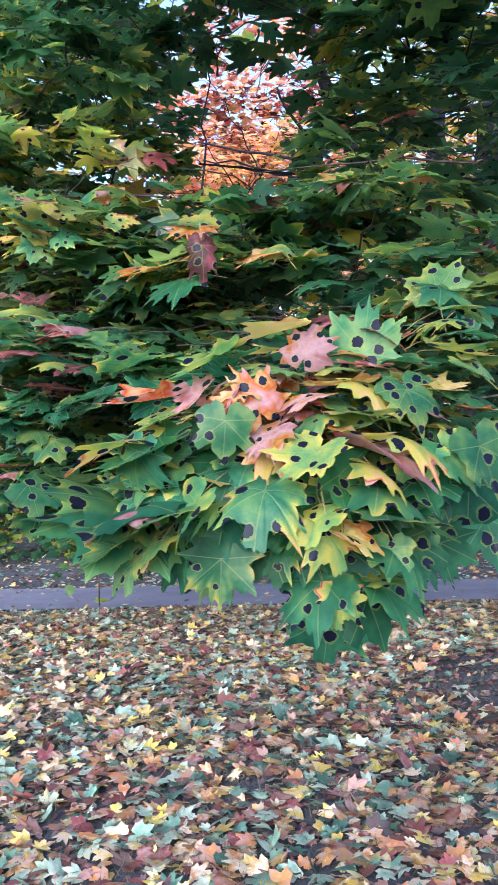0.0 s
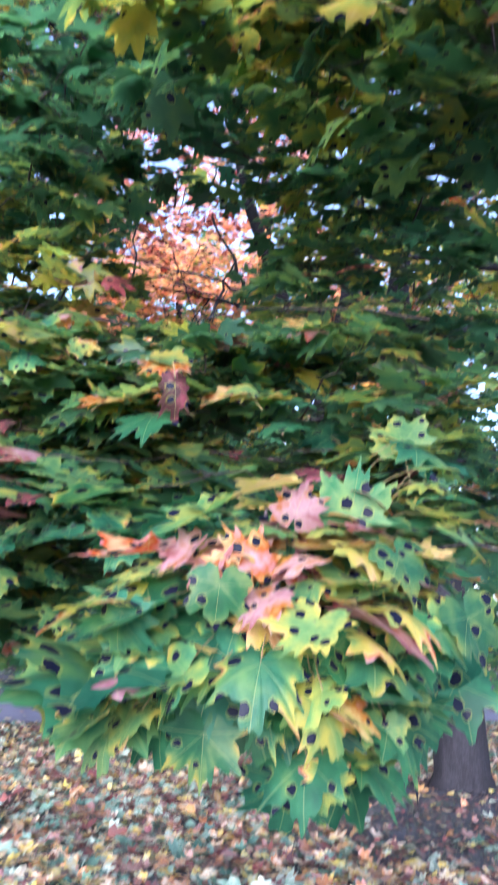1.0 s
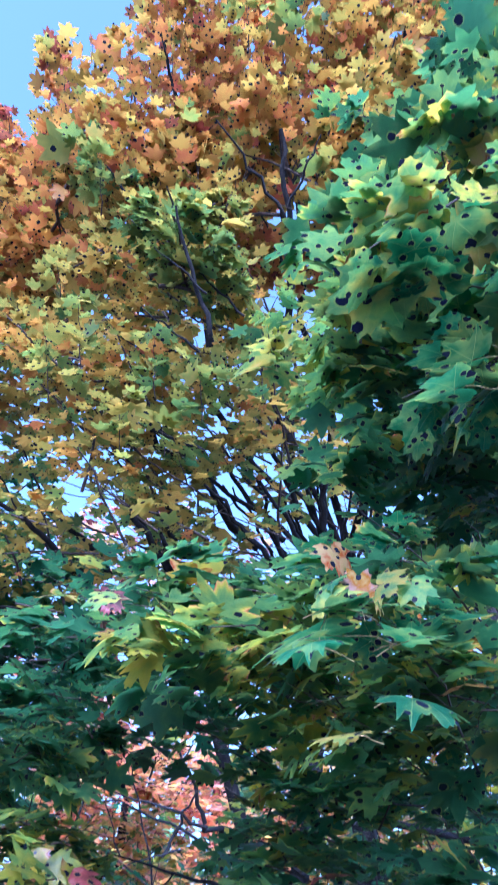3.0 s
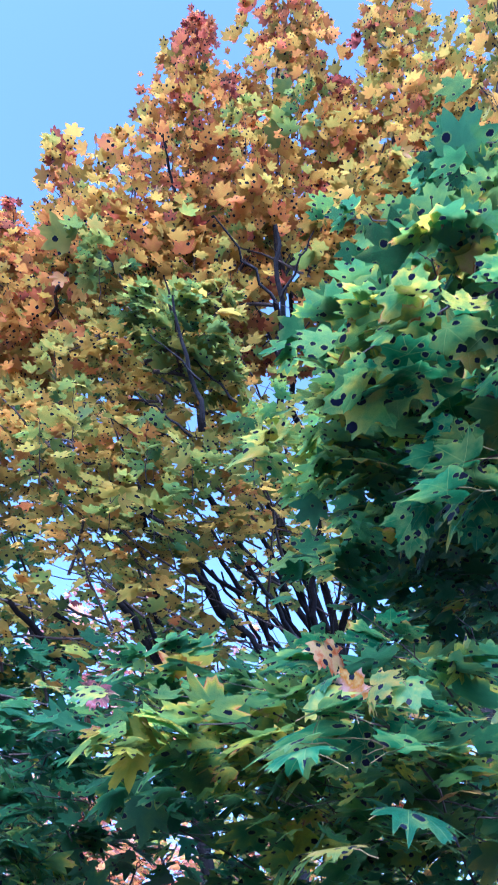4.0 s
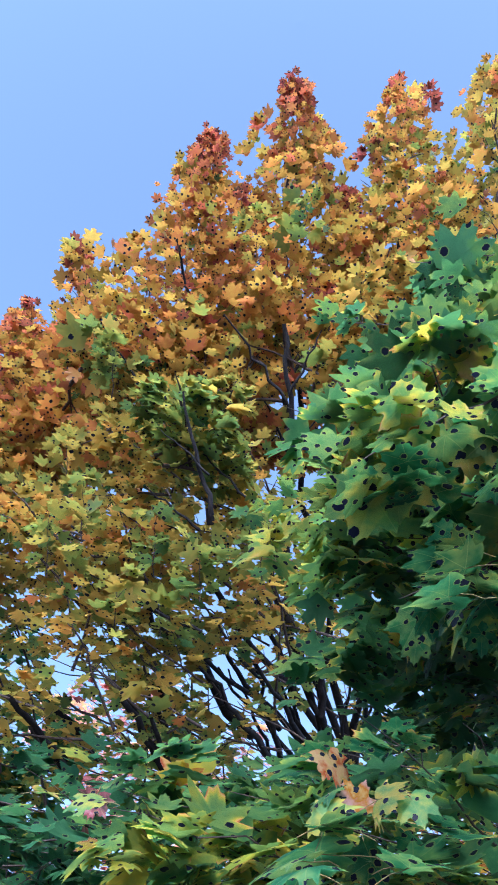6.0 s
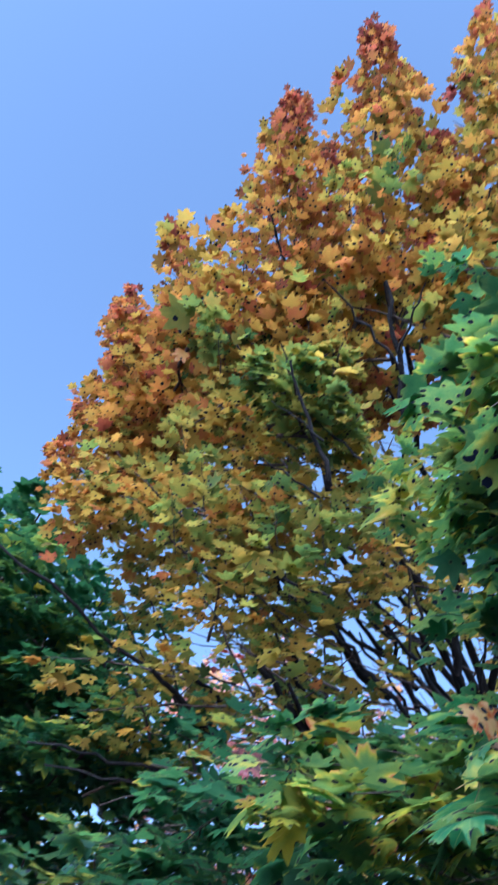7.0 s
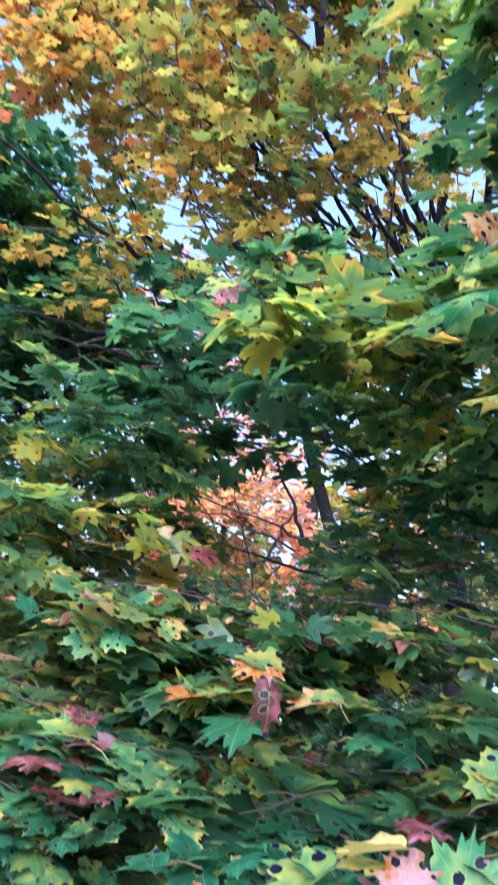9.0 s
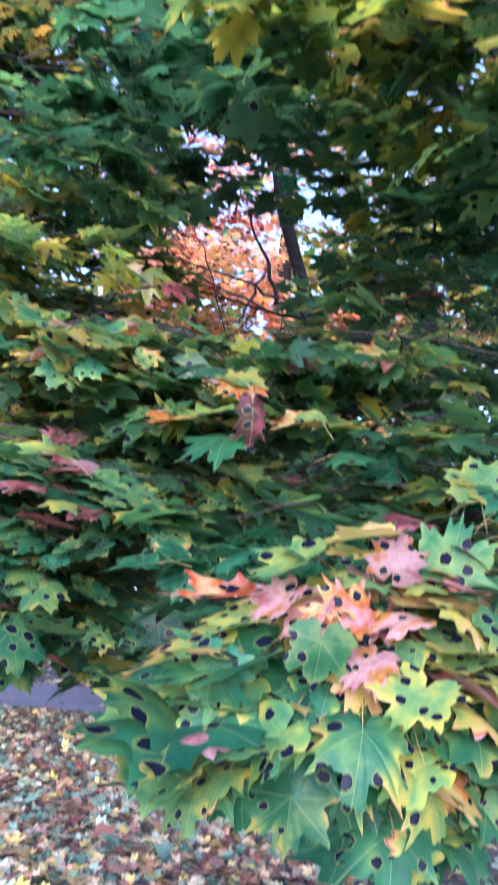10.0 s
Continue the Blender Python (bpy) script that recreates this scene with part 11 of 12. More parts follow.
slender.bough((1.99, 7.02, 3.47), (0.39, 6.86, 3.47), 0.5, 75, 0.08, 0.09, 0.07, thick=0.6, twigs=2, r=0.01)
slender.bough((4.2, 9.26, 3.75), (2.76, 8.72, 4.15), 0.5, 75, 0.08, 0.14, 0.07, thick=0.6, twigs=2, r=0.01)
slender.bough((1.4, 8.36, 3.77), (-0.2, 8.26, 3.71), 0.5, 75, 0.08, 0.17, 0.07, thick=0.6, twigs=2, r=0.01)
slender.bough((3.22, 9.68, 3.76), (2.4, 8.32, 3.86), 0.5, 75, 0.08, 0.11, 0.07, thick=0.6, twigs=2, r=0.01)
slender.bough((3.69, 8.24, 3.45), (2.19, 8.74, 3.73), 0.5, 75, 0.08, 0.11, 0.07, thick=0.6, twigs=2, r=0.01)
slender.bough((4.82, 7.78, 2.74), (4.26, 6.5, 3.52), 0.5, 75, 0.08, 0.14, 0.07, thick=0.6, twigs=2, r=0.01)
slender.bough((2.16, 7.04, 2.71), (0.86, 6.32, 3.33), 0.5, 75, 0.08, 0.09, 0.07, thick=0.6, twigs=2, r=0.01)
slender.bough((3.05, 6.75, 2.76), (1.51, 6.41, 3.06), 0.5, 75, 0.08, 0.12, 0.07, thick=0.6, twigs=2, r=0.01)
slender.bough((3.57, 7.98, 3.08), (2.51, 9.1, 3.5), 0.5, 75, 0.08, 0.11, 0.07, thick=0.6, twigs=2, r=0.01)
slender.bough((3.3, 9.49, 3.37), (2.56, 8.09, 3.15), 0.5, 75, 0.08, 0.11, 0.07, thick=0.6, twigs=2, r=0.01)
slender.bough((1.99, 8.04, 2.92), (0.43, 8.16, 3.24), 0.5, 75, 0.08, 0.19, 0.07, thick=0.6, twigs=2, r=0.01)
slender.bough((3.89, 7.85, 2.59), (2.43, 7.57, 3.17), 0.5, 75, 0.08, 0.17, 0.07, thick=0.6, twigs=2, r=0.01)
slender.trunk([(1.0, 9.0, -0.1), (2.07, 7.97, 5.03), (2.15, 7.68, 6.38)], (0.13, 0.1, 0.06), "stem")
slender.clear((-0.19, 2.59, 2.91), (-0.78, 10.34, 7.43), 0.12, 0.44)
slender.clear((-0.11, 2.63, 2.85), (-0.43, 10.51, 7.18), 0.18, 0.66)
slender.clear((-0.05, 2.67, 2.76), (-0.2, 10.69, 6.85), 0.18, 0.66)
slender.clear((0.04, 2.71, 2.68), (0.17, 10.85, 6.53), 0.15, 0.55)
slender.clear((0.16, 2.72, 2.65), (0.62, 10.89, 6.41), 0.12, 0.44)
slender.clear((-0.17, 2.71, 2.67), (-0.67, 10.86, 6.47), 0.09, 0.33)
slender.clear((0.03, 2.61, 2.88), (0.1, 10.43, 7.34), 0.12, 0.44)
slender.clear((0.19, 2.53, 2.99), (0.74, 10.14, 7.78), 0.09, 0.33)
slender.clear((-0.27, 2.63, 2.83), (-1.08, 10.5, 7.11), 0.075, 0.275)
slender.clear((-0.35, 2.63, 2.79), (-1.41, 10.54, 6.97), 0.06, 0.22)
slender.clear((0.64, 2.74, 2.43), (2.57, 10.97, 5.53), 0.06, 0.22)
slender.clear((0.71, 2.63, 2.67), (2.83, 10.5, 6.47), 0.075, 0.275)
slender.clear((-0.27, 2.7, 2.98), (-0.38, 10.57, 7.35), 0.105, 0.385)
slender.clear((-0.16, 2.71, 2.96), (0.06, 10.62, 7.27), 0.135, 0.495)
slender.clear((-0.12, 2.76, 2.86), (0.2, 10.81, 6.88), 0.15, 0.55)
slender.clear((-0.04, 2.81, 2.76), (0.53, 11.0, 6.45), 0.15, 0.55)
slender.clear((-0.0, 2.86, 2.64), (0.69, 11.18, 5.99), 0.15, 0.55)
slender.clear((0.1, 2.82, 2.71), (1.08, 11.02, 6.27), 0.12, 0.44)
slender.clear((0.03, 2.75, 2.86), (0.81, 10.78, 6.87), 0.09, 0.33)
slender.clear((0.49, 2.46, 3.2), (2.66, 9.61, 8.22), 0.105, 0.385)
slender.clear((0.48, 2.74, 2.72), (2.61, 10.72, 6.3), 0.09, 0.33)
slender.clear((0.52, 2.78, 2.6), (2.78, 10.87, 5.83), 0.06, 0.22)
slender.clear((-0.2, 2.64, 2.94), (-0.47, 10.48, 7.36), 0.12, 0.44)
slender.clear((-0.09, 2.69, 2.86), (-0.04, 10.66, 7.04), 0.15, 0.55)
slender.clear((-0.0, 2.74, 2.76), (0.33, 10.86, 6.61), 0.15, 0.55)
slender.clear((0.09, 2.78, 2.64), (0.7, 11.04, 6.16), 0.15, 0.55)
slender.clear((0.19, 2.74, 2.72), (1.11, 10.86, 6.48), 0.09, 0.33)
slender.clear((-0.04, 2.41, 3.29), (0.18, 9.56, 8.76), 0.09, 0.33)
slender.clear((-0.56, 2.3, 3.38), (-1.9, 9.1, 9.12), 0.12, 0.44)
slender.clear((0.52, 2.44, 3.14), (2.42, 9.66, 8.16), 0.075, 0.275)
slender.clear((0.65, 2.6, 2.81), (2.93, 10.32, 6.84), 0.09, 0.33)
slender.clear((0.9, 2.43, 2.95), (3.93, 9.65, 7.39), 0.045, 0.165)
slender.limb((0.54, 5.48, 3.78), (-0.27, 5.05, 3.8), 0.012, 0.0048)
slender.limb((0.31, 6.1, 3.63), (-0.12, 5.41, 4.42), 0.008, 0.0032)
slender.limb((0.04, 6.04, 3.8), (-0.37, 5.49, 4.25), 0.006, 0.0024)
slender.limb((-0.34, 6.19, 3.68), (-0.26, 5.45, 4.75), 0.012, 0.0048)
slender.limb((0.50, 4.79, 3.60), (-0.27, 4.45, 3.63), 0.012, 0.005, 0.01)
slender.limb((0.25, 4.92, 3.44), (0.39, 4.55, 3.72), 0.012, 0.006, 0.01)
slender.limb((0.51, 4.98, 3.70), (0.22, 4.46, 3.97), 0.016, 0.007, 0.01)
slender.limb((0.36, 4.88, 3.48), (0.03, 4.75, 3.31), 0.008, 0.003, 0.01)
slender.finish(FAR, LEAF_WOOD)
upright = Tree("upright green maple with a straight stem", (3.6, 5.4))
upright.bough((3.0, 2.33, 5.91), (2.4, 2.97, 6.37), 0.4, 50, 0.07, 0.15, 0.07, thick=0.5, twigs=3, r=0.01)
upright.bough((2.75, 3.36, 6.6), (1.97, 3.76, 7.08), 0.4, 50, 0.07, 0.15, 0.07, thick=0.5, twigs=3, r=0.01)
upright.bough((2.69, 3.28, 5.9), (3.29, 2.56, 6.26), 0.4, 50, 0.07, 0.14, 0.07, thick=0.5, twigs=3, r=0.01)
upright.bough((3.18, 2.84, 5.84), (2.32, 3.3, 6.06), 0.4, 50, 0.07, 0.17, 0.07, thick=0.5, twigs=3, r=0.01)
upright.bough((3.2, 3.77, 6.26), (2.22, 3.59, 6.38), 0.4, 50, 0.07, 0.1, 0.07, thick=0.5, twigs=3, r=0.01)
upright.bough((3.1, 4.4, 6.41), (2.24, 4.0, 6.73), 0.4, 50, 0.07, 0.12, 0.07, thick=0.5, twigs=3, r=0.01)
upright.bough((3.06, 3.73, 5.71), (2.1, 3.45, 5.83), 0.4, 50, 0.07, 0.12, 0.07, thick=0.5, twigs=3, r=0.01)
upright.bough((4.22, 4.23, 6.08), (3.38, 3.75, 6.34), 0.4, 50, 0.07, 0.11, 0.07, thick=0.5, twigs=3, r=0.01)
upright.bough((2.38, 5.06, 6.07), (2.54, 4.08, 6.19), 0.4, 50, 0.07, 0.15, 0.07, thick=0.5, twigs=3, r=0.01)
upright.bough((3.24, 4.84, 5.84), (2.5, 4.24, 6.14), 0.4, 50, 0.07, 0.16, 0.07, thick=0.5, twigs=3, r=0.01)
upright.bough((3.63, 3.87, 5.33), (2.69, 4.09, 5.57), 0.4, 50, 0.07, 0.13, 0.07, thick=0.5, twigs=3, r=0.01)
upright.bough((4.03, 4.12, 5.2), (3.13, 3.92, 5.6), 0.4, 50, 0.07, 0.16, 0.07, thick=0.5, twigs=3, r=0.01)
upright.bough((2.7, 4.58, 5.07), (1.9, 3.98, 5.19), 0.4, 50, 0.07, 0.1, 0.07, thick=0.5, twigs=3, r=0.01)
upright.bough((3.45, 4.26, 4.92), (2.49, 4.1, 5.14), 0.4, 50, 0.07, 0.08, 0.07, thick=0.5, twigs=3, r=0.01)
upright.trunk([(3.75, 5.6, -0.1), (3.7, 5.55, 2.5), (2.91, 5.06, 5.48), (3.0, 4.4, 6.96)], (0.11, 0.075, 0.06, 0.035))
upright.limb((1.88, 3.37, 4.05), (1.89, 2.89, 4.84), 0.045, 0.035, 0.01)
upright.finish(FAR, LEAF_WOOD)
shade = Tree("shady green maple behind the near boughs", (-3, 8))
shade.bough((-3.18, 5.49, 4.86), (-1.84, 6.09, 5.5), 0.55, 80, 0.08, 0.17, 0.07, thick=0.6, twigs=3, r=0.01)
shade.bough((-3.11, 6.67, 4.75), (-2.63, 6.29, 6.23), 0.55, 80, 0.08, 0.09, 0.07, thick=0.6, twigs=3, r=0.01)
shade.bough((-3.36, 6.52, 5.36), (-1.8, 6.8, 5.52), 0.55, 80, 0.08, 0.13, 0.07, thick=0.6, twigs=3, r=0.01)
shade.bough((-3.56, 6.95, 5.03), (-3.06, 5.43, 5.05), 0.55, 80, 0.08, 0.14, 0.07, thick=0.6, twigs=3, r=0.01)
shade.bough((-1.41, 6.67, 4.32), (-0.71, 5.69, 5.36), 0.55, 80, 0.08, 0.09, 0.07, thick=0.6, twigs=3, r=0.01)
shade.bough((-2.83, 7.11, 4.97), (-1.41, 7.45, 5.65), 0.55, 80, 0.08, 0.14, 0.07, thick=0.6, twigs=3, r=0.01)
shade.bough((-1.89, 7.85, 5.22), (-0.37, 7.37, 5.36), 0.55, 80, 0.08, 0.14, 0.07, thick=0.6, twigs=3, r=0.01)
shade.bough((-1.31, 7.12, 4.45), (-0.63, 5.68, 4.61), 0.55, 80, 0.08, 0.12, 0.07, thick=0.6, twigs=3, r=0.01)
shade.bough((-2.6, 6.56, 4.29), (-1.24, 7.12, 4.93), 0.55, 80, 0.08, 0.1, 0.07, thick=0.6, twigs=3, r=0.01)
shade.bough((-2.15, 7.51, 4.42), (-1.83, 5.95, 4.4), 0.55, 80, 0.08, 0.08, 0.07, thick=0.6, twigs=3, r=0.01)
shade.bough((-1.94, 8.14, 4.57), (-0.58, 7.32, 4.75), 0.55, 80, 0.08, 0.09, 0.07, thick=0.6, twigs=3, r=0.01)
shade.bough((-3.26, 7.27, 3.86), (-2.24, 6.17, 4.4), 0.55, 80, 0.08, 0.12, 0.07, thick=0.6, twigs=3, r=0.01)
shade.bough((-4.03, 7.62, 4.01), (-2.65, 6.9, 4.37), 0.55, 80, 0.08, 0.15, 0.07, thick=0.6, twigs=3, r=0.01)
shade.bough((-4.19, 7.64, 3.73), (-3.11, 6.6, 4.27), 0.55, 80, 0.08, 0.1, 0.07, thick=0.6, twigs=3, r=0.01)
shade.bough((-3.46, 7.86, 3.59), (-2.46, 6.78, 4.19), 0.55, 80, 0.08, 0.15, 0.07, thick=0.6, twigs=3, r=0.01)
shade.bough((-2.05, 8.86, 4.36), (-1.45, 10.3, 4.72), 0.5, 80, 0.08, 0.14, 0.07, thick=0.6, twigs=3, r=0.01)
shade.bough((-3.15, 8.64, 3.86), (-2.07, 7.5, 4.14), 0.5, 80, 0.08, 0.13, 0.07, thick=0.6, twigs=3, r=0.01)
shade.bough((-4.0, 6.76, 3.28), (-2.48, 6.48, 3.72), 0.5, 80, 0.08, 0.11, 0.07, thick=0.6, twigs=3, r=0.01)
shade.bough((-2.59, 9.64, 4.06), (-1.11, 9.2, 4.44), 0.5, 80, 0.08, 0.15, 0.07, thick=0.6, twigs=3, r=0.01)
shade.bough((-1.94, 8.23, 3.51), (-0.54, 7.55, 3.91), 0.5, 80, 0.08, 0.12, 0.07, thick=0.6, twigs=3, r=0.01)
shade.bough((-3.27, 9.64, 4.01), (-1.81, 8.98, 4.13), 0.5, 80, 0.08, 0.11, 0.07, thick=0.6, twigs=3, r=0.01)
shade.bough((-4.82, 9.56, 3.56), (-3.72, 8.76, 4.42), 0.5, 80, 0.08, 0.16, 0.07, thick=0.6, twigs=3, r=0.01)
shade.bough((-3.65, 9.48, 3.19), (-3.67, 8.64, 4.55), 0.5, 80, 0.08, 0.1, 0.07, thick=0.6, twigs=3, r=0.01)
shade.bough((-1.23, 8.78, 3.74), (-2.55, 9.68, 3.84), 0.5, 80, 0.08, 0.11, 0.07, thick=0.6, twigs=3, r=0.01)
shade.bough((-4.78, 9.75, 3.73), (-3.88, 8.43, 3.73), 0.5, 80, 0.08, 0.14, 0.07, thick=0.6, twigs=3, r=0.01)
shade.bough((-3.51, 6.26, 2.27), (-2.67, 6.2, 3.63), 0.5, 80, 0.08, 0.05, 0.07, thick=0.6, twigs=3, r=0.01)
shade.bough((-2.11, 10.11, 3.52), (-1.47, 8.65, 3.66), 0.5, 80, 0.08, 0.12, 0.07, thick=0.6, twigs=3, r=0.01)
shade.bough((-1.12, 10.04, 3.49), (0.36, 9.44, 3.63), 0.5, 80, 0.08, 0.16, 0.07, thick=0.6, twigs=3, r=0.01)
shade.bough((-3.35, 9.39, 3.46), (-2.03, 10.27, 3.64), 0.5, 80, 0.08, 0.13, 0.07, thick=0.6, twigs=3, r=0.01)
shade.bough((-4.35, 9.23, 3.0), (-3.41, 8.05, 3.5), 0.5, 80, 0.08, 0.12, 0.07, thick=0.6, twigs=3, r=0.01)
shade.bough((-3.22, 9.98, 2.72), (-2.96, 8.96, 3.92), 0.5, 80, 0.08, 0.11, 0.07, thick=0.6, twigs=3, r=0.01)
shade.bough((-1.75, 8.28, 2.64), (-0.55, 7.32, 3.12), 0.5, 80, 0.08, 0.1, 0.07, thick=0.6, twigs=3, r=0.01)
shade.bough((-4.58, 8.51, 2.65), (-3.56, 7.39, 3.17), 0.5, 80, 0.08, 0.15, 0.07, thick=0.6, twigs=3, r=0.01)
shade.bough((-2.15, 7.25, 2.32), (-0.83, 6.57, 2.9), 0.5, 80, 0.08, 0.17, 0.07, thick=0.6, twigs=3, r=0.01)
shade.bough((-2.77, 8.45, 2.4), (-2.09, 7.13, 3.02), 0.5, 80, 0.08, 0.11, 0.07, thick=0.6, twigs=3, r=0.01)
shade.bough((-3.68, 9.98, 2.72), (-2.46, 9.04, 3.14), 0.5, 80, 0.08, 0.16, 0.07, thick=0.6, twigs=3, r=0.01)
shade.bough((-4.77, 10.01, 2.66), (-4.01, 8.65, 3.04), 0.5, 80, 0.08, 0.08, 0.07, thick=0.6, twigs=3, r=0.01)
shade.bough((-2.55, 10.57, 2.75), (-1.29, 9.59, 2.89), 0.5, 80, 0.08, 0.13, 0.07, thick=0.6, twigs=3, r=0.01)
shade.bough((-2.63, 9.21, 2.44), (-1.09, 8.89, 2.76), 0.5, 80, 0.08, 0.13, 0.07, thick=0.6, twigs=3, r=0.01)
shade.bough((-4.02, 7.7, 1.66), (-3.5, 7.82, 3.16), 0.5, 80, 0.08, 0.09, 0.07, thick=0.6, twigs=3, r=0.01)
shade.bough((-1.26, 9.8, 2.14), (-0.08, 8.92, 2.78), 0.5, 80, 0.08, 0.15, 0.07, thick=0.6, twigs=3, r=0.01)
shade.bough((-2.4, 6.8, 1.92), (-0.86, 6.82, 2.36), 0.5, 80, 0.08, 0.14, 0.07, thick=0.6, twigs=3, r=0.01)
shade.bough((-2.97, 7.38, 2.03), (-1.49, 6.8, 2.21), 0.5, 80, 0.08, 0.14, 0.07, thick=0.6, twigs=3, r=0.01)
shade.bough((-3.03, 9.53, 1.77), (-3.39, 8.29, 2.71), 0.5, 80, 0.08, 0.12, 0.07, thick=0.6, twigs=3, r=0.01)
shade.bough((-0.75, 8.96, 1.73), (0.17, 7.82, 2.39), 0.5, 80, 0.08, 0.09, 0.07, thick=0.6, twigs=3, r=0.01)
shade.bough((-1.29, 8.19, 1.61), (-0.21, 7.23, 2.29), 0.5, 80, 0.08, 0.13, 0.07, thick=0.6, twigs=3, r=0.01)
shade.bough((-3.3, 9.91, 1.79), (-1.82, 10.11, 2.35), 0.5, 80, 0.08, 0.14, 0.07, thick=0.6, twigs=3, r=0.01)
shade.bough((-2.2, 7.71, 1.62), (-0.76, 8.23, 2.1), 0.5, 80, 0.08, 0.12, 0.07, thick=0.6, twigs=3, r=0.01)
shade.bough((-0.58, 8.06, 1.63), (0.42, 6.84, 1.85), 0.5, 80, 0.08, 0.11, 0.07, thick=0.6, twigs=3, r=0.01)
shade.bough((-4.28, 7.39, 1.93), (-3.1, 6.39, 1.55), 0.5, 80, 0.08, 0.15, 0.07, thick=0.6, twigs=3, r=0.01)
shade.bough((-1.94, 9.52, 1.17), (-0.86, 8.96, 2.23), 0.5, 80, 0.08, 0.15, 0.07, thick=0.6, twigs=3, r=0.01)
shade.bough((-1.01, 7.44, 0.82), (-0.91, 6.9, 2.32), 0.5, 80, 0.08, 0.12, 0.07, thick=0.6, twigs=3, r=0.01)
shade.bough((-1.2, 10.64, 1.49), (-0.1, 9.48, 1.59), 0.5, 80, 0.08, 0.11, 0.07, thick=0.6, twigs=3, r=0.01)
shade.bough((-2.65, 8.86, 1.36), (-1.07, 8.88, 1.6), 0.5, 80, 0.08, 0.11, 0.07, thick=0.6, twigs=3, r=0.01)
shade.bough((-1.26, 8.04, 1.33), (-0.04, 9.08, 1.43), 0.5, 80, 0.08, 0.12, 0.07, thick=0.6, twigs=3, r=0.01)
shade.bough((-4.7, 9.29, 1.22), (-3.34, 8.51, 1.54), 0.5, 80, 0.08, 0.16, 0.07, thick=0.6, twigs=3, r=0.01)
shade.bough((-2.89, 9.92, 1.13), (-1.41, 9.36, 1.37), 0.5, 80, 0.08, 0.11, 0.07, thick=0.6, twigs=3, r=0.01)
shade.bough((-1.36, 9.37, 0.9), (-1.5, 7.89, 1.48), 0.5, 80, 0.08, 0.16, 0.07, thick=0.6, twigs=3, r=0.01)
shade.bough((-1.71, 8.65, 0.37), (-1.63, 8.15, 1.89), 0.5, 80, 0.08, 0.19, 0.07, thick=0.6, twigs=3, r=0.01)
shade.bough((-3.6, 7.16, 3.53), (-2.72, 5.82, 3.51), 0.5, 90, 0.08, 0.08, 0.07, thick=0.6, twigs=2, r=0.01)
shade.bough((-3.37, 8.37, 3.68), (-1.93, 8.41, 4.38), 0.5, 90, 0.08, 0.13, 0.07, thick=0.6, twigs=2, r=0.01)
shade.bough((-1.91, 8.66, 3.48), (-0.73, 7.98, 4.32), 0.5, 90, 0.08, 0.12, 0.07, thick=0.6, twigs=2, r=0.01)
shade.bough((-2.8, 8.44, 4.53), (-3.68, 8.24, 3.21), 0.5, 90, 0.08, 0.11, 0.07, thick=0.6, twigs=2, r=0.01)
shade.bough((-2.7, 7.5, 3.15), (-3.12, 6.0, 3.53), 0.5, 90, 0.08, 0.09, 0.07, thick=0.6, twigs=2, r=0.01)
shade.bough((-3.39, 8.39, 3.32), (-3.39, 6.85, 3.74), 0.5, 90, 0.08, 0.11, 0.07, thick=0.6, twigs=2, r=0.01)
shade.bough((-4.92, 9.19, 3.46), (-4.08, 7.95, 4.0), 0.5, 90, 0.08, 0.08, 0.07, thick=0.6, twigs=2, r=0.01)
shade.bough((-3.54, 7.62, 2.83), (-3.72, 6.24, 3.61), 0.5, 90, 0.08, 0.09, 0.07, thick=0.6, twigs=2, r=0.01)
shade.bough((-2.95, 9.91, 3.84), (-2.25, 8.51, 3.52), 0.5, 90, 0.08, 0.12, 0.07, thick=0.6, twigs=2, r=0.01)
shade.bough((-0.39, 9.38, 3.29), (-1.85, 9.48, 3.93), 0.5, 90, 0.08, 0.07, 0.07, thick=0.6, twigs=2, r=0.01)
shade.bough((-3.99, 9.27, 3.09), (-3.33, 7.95, 3.71), 0.5, 90, 0.08, 0.02, 0.07, thick=0.6, twigs=2, r=0.01)
shade.bough((-2.84, 6.66, 2.72), (-1.26, 6.6, 3.0), 0.5, 90, 0.08, 0.09, 0.07, thick=0.6, twigs=2, r=0.01)
shade.bough((-3.73, 6.61, 2.96), (-2.31, 7.31, 2.82), 0.5, 90, 0.08, 0.07, 0.07, thick=0.6, twigs=2, r=0.01)
shade.bough((-2.96, 8.86, 2.51), (-2.9, 7.76, 3.67), 0.5, 90, 0.08, 0.09, 0.07, thick=0.6, twigs=2, r=0.01)
shade.bough((-0.7, 6.78, 2.33), (0.24, 7.76, 3.19), 0.5, 90, 0.08, 0.13, 0.07, thick=0.6, twigs=2, r=0.01)
shade.bough((-1.18, 8.97, 2.89), (0.34, 8.49, 3.03), 0.5, 90, 0.08, 0.08, 0.07, thick=0.6, twigs=2, r=0.01)
shade.bough((-3.36, 7.58, 2.59), (-2.46, 6.26, 2.67), 0.5, 90, 0.08, 0.06, 0.07, thick=0.6, twigs=2, r=0.01)
shade.bough((-4.57, 8.97, 2.5), (-3.83, 7.69, 3.14), 0.5, 90, 0.08, 0.06, 0.07, thick=0.6, twigs=2, r=0.01)
shade.bough((-4.47, 9.33, 2.71), (-4.49, 7.73, 2.85), 0.5, 90, 0.08, 0.14, 0.07, thick=0.6, twigs=2, r=0.01)
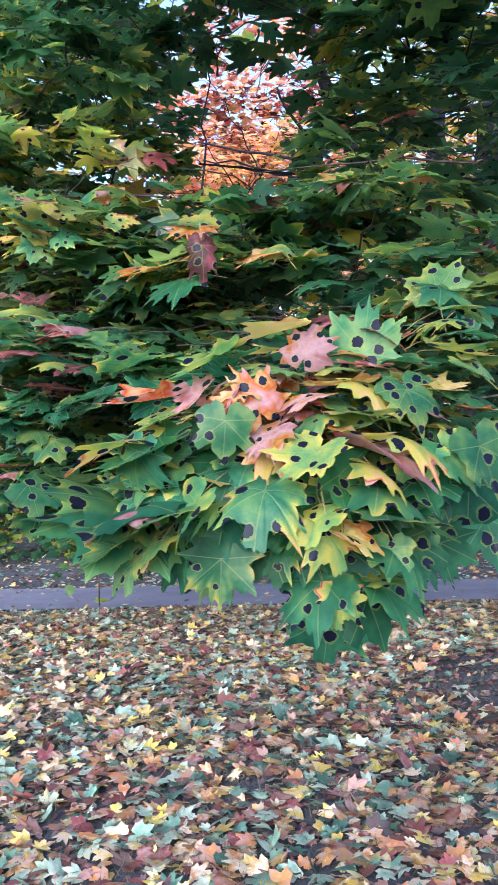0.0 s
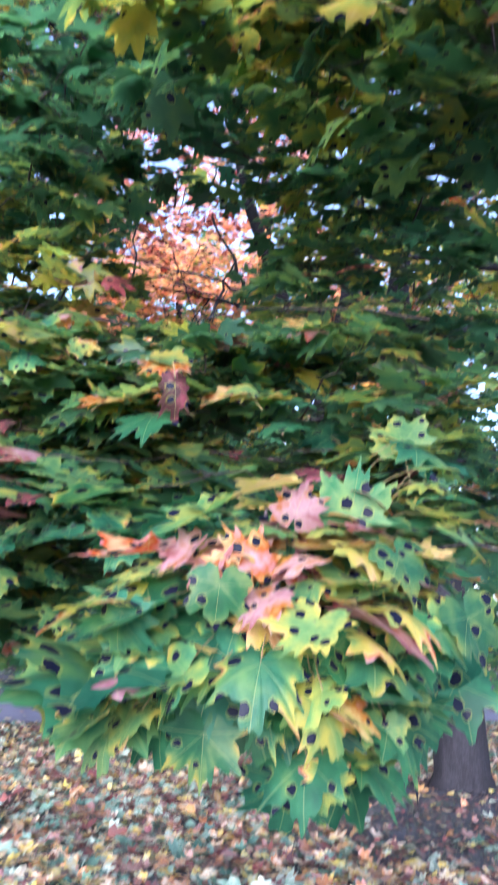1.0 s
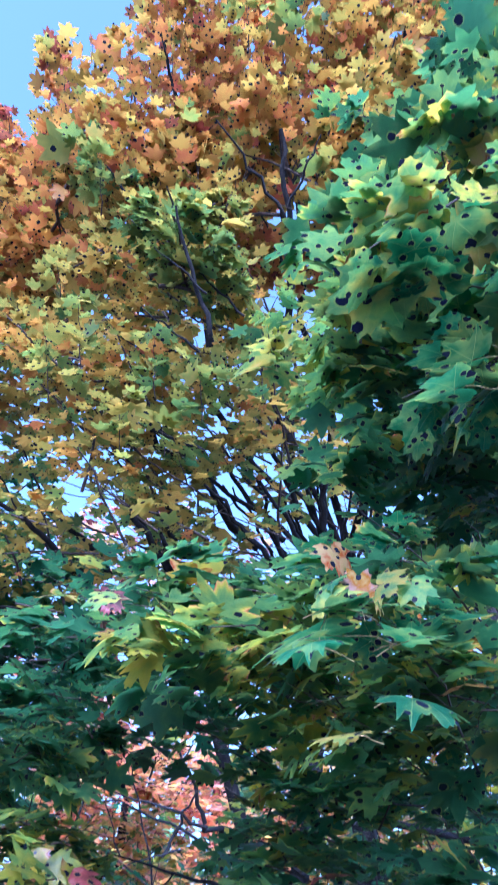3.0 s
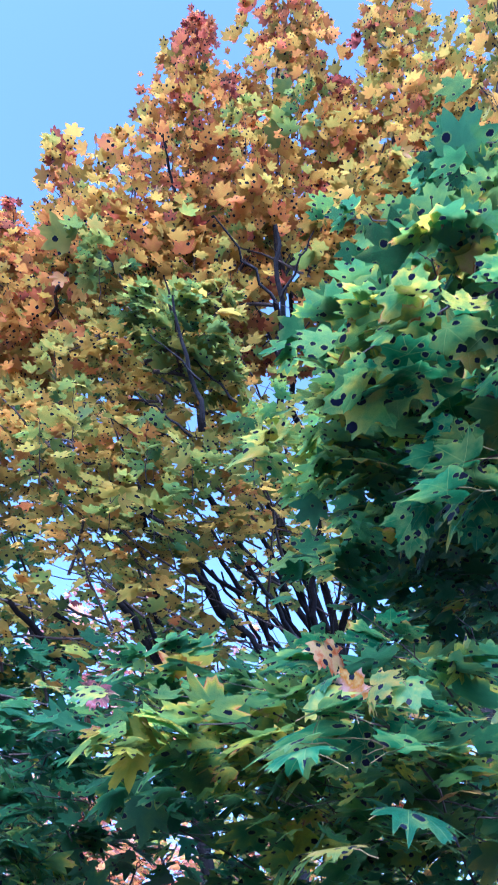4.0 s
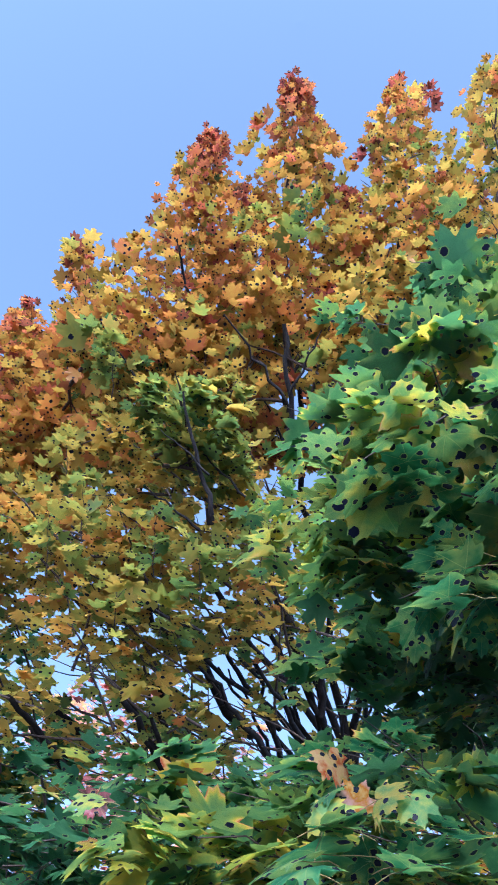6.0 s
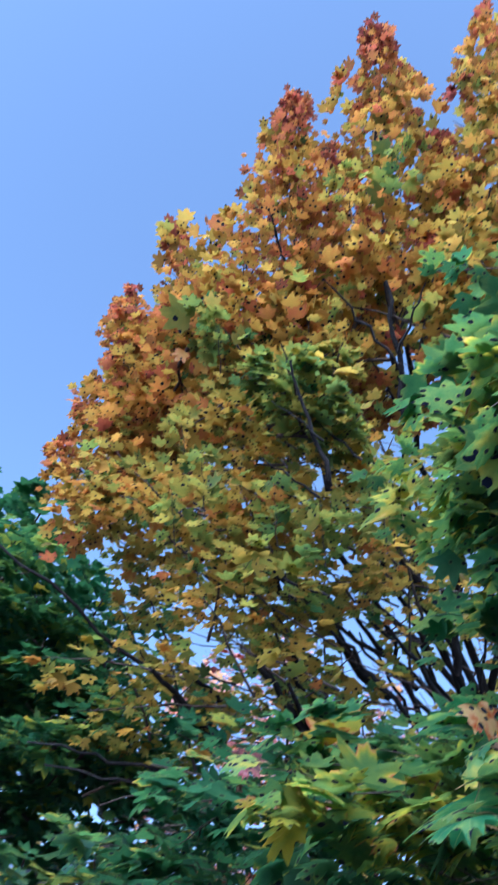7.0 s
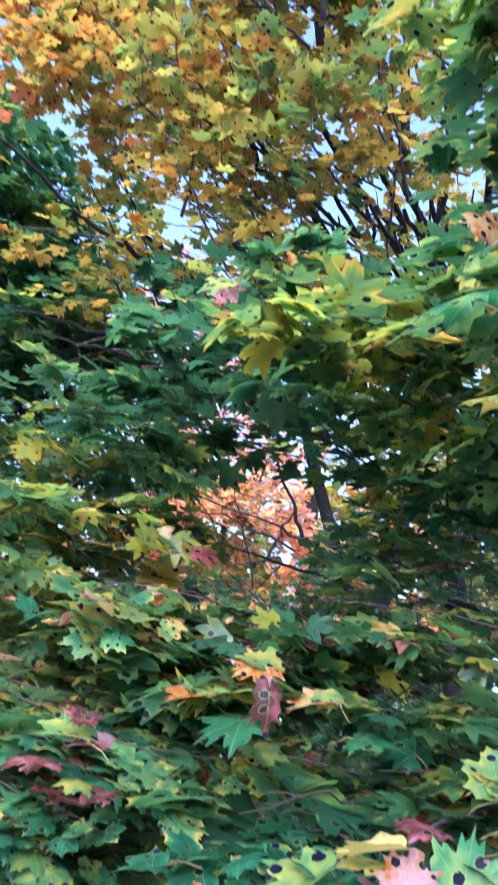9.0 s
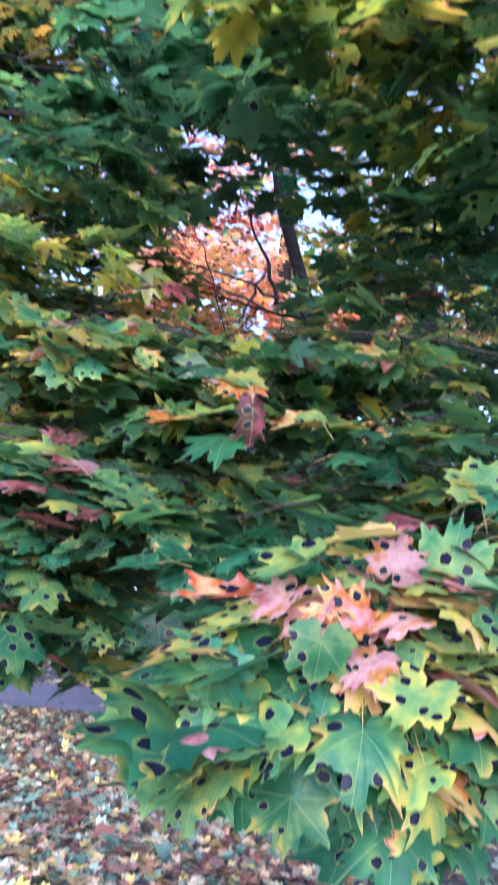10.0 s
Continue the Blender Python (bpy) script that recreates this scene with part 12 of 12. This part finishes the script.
shade.bough((-1.72, 10.07, 2.69), (-1.62, 8.47, 2.81), 0.5, 90, 0.08, 0.06, 0.07, thick=0.6, twigs=2, r=0.01)
shade.trunk([(-4.2, 8.2, -0.1), (-4.2, 8.2, 1.5), (-3.6, 8.2, 4.5)], (0.15, 0.11, 0.06))
shade.clear((-0.19, 2.59, 2.91), (-0.78, 10.34, 7.43), 0.12, 0.44)
shade.clear((-0.11, 2.63, 2.85), (-0.43, 10.51, 7.18), 0.18, 0.66)
shade.clear((-0.05, 2.67, 2.76), (-0.2, 10.69, 6.85), 0.18, 0.66)
shade.clear((0.04, 2.71, 2.68), (0.17, 10.85, 6.53), 0.15, 0.55)
shade.clear((0.16, 2.72, 2.65), (0.62, 10.89, 6.41), 0.12, 0.44)
shade.clear((-0.17, 2.71, 2.67), (-0.67, 10.86, 6.47), 0.09, 0.33)
shade.clear((0.03, 2.61, 2.88), (0.1, 10.43, 7.34), 0.12, 0.44)
shade.clear((0.19, 2.53, 2.99), (0.74, 10.14, 7.78), 0.09, 0.33)
shade.clear((-0.27, 2.63, 2.83), (-1.08, 10.5, 7.11), 0.075, 0.275)
shade.clear((-0.35, 2.63, 2.79), (-1.41, 10.54, 6.97), 0.06, 0.22)
shade.clear((0.64, 2.74, 2.43), (2.57, 10.97, 5.53), 0.06, 0.22)
shade.clear((0.71, 2.63, 2.67), (2.83, 10.5, 6.47), 0.075, 0.275)
shade.clear((-0.27, 2.7, 2.98), (-0.38, 10.57, 7.35), 0.105, 0.385)
shade.clear((-0.16, 2.71, 2.96), (0.06, 10.62, 7.27), 0.135, 0.495)
shade.clear((-0.12, 2.76, 2.86), (0.2, 10.81, 6.88), 0.15, 0.55)
shade.clear((-0.04, 2.81, 2.76), (0.53, 11.0, 6.45), 0.15, 0.55)
shade.clear((-0.0, 2.86, 2.64), (0.69, 11.18, 5.99), 0.15, 0.55)
shade.clear((0.1, 2.82, 2.71), (1.08, 11.02, 6.27), 0.12, 0.44)
shade.clear((0.03, 2.75, 2.86), (0.81, 10.78, 6.87), 0.09, 0.33)
shade.clear((0.49, 2.46, 3.2), (2.66, 9.61, 8.22), 0.105, 0.385)
shade.clear((0.48, 2.74, 2.72), (2.61, 10.72, 6.3), 0.09, 0.33)
shade.clear((0.52, 2.78, 2.6), (2.78, 10.87, 5.83), 0.06, 0.22)
shade.clear((-0.2, 2.64, 2.94), (-0.47, 10.48, 7.36), 0.12, 0.44)
shade.clear((-0.09, 2.69, 2.86), (-0.04, 10.66, 7.04), 0.15, 0.55)
shade.clear((-0.0, 2.74, 2.76), (0.33, 10.86, 6.61), 0.15, 0.55)
shade.clear((0.09, 2.78, 2.64), (0.7, 11.04, 6.16), 0.15, 0.55)
shade.clear((0.19, 2.74, 2.72), (1.11, 10.86, 6.48), 0.09, 0.33)
shade.clear((-0.04, 2.41, 3.29), (0.18, 9.56, 8.76), 0.09, 0.33)
shade.clear((-0.56, 2.3, 3.38), (-1.9, 9.1, 9.12), 0.12, 0.44)
shade.clear((0.52, 2.44, 3.14), (2.42, 9.66, 8.16), 0.075, 0.275)
shade.clear((0.65, 2.6, 2.81), (2.93, 10.32, 6.84), 0.09, 0.33)
shade.clear((0.9, 2.43, 2.95), (3.93, 9.65, 7.39), 0.045, 0.165)
shade.finish(FAR, LEAF_WOOD)
distant_woods()
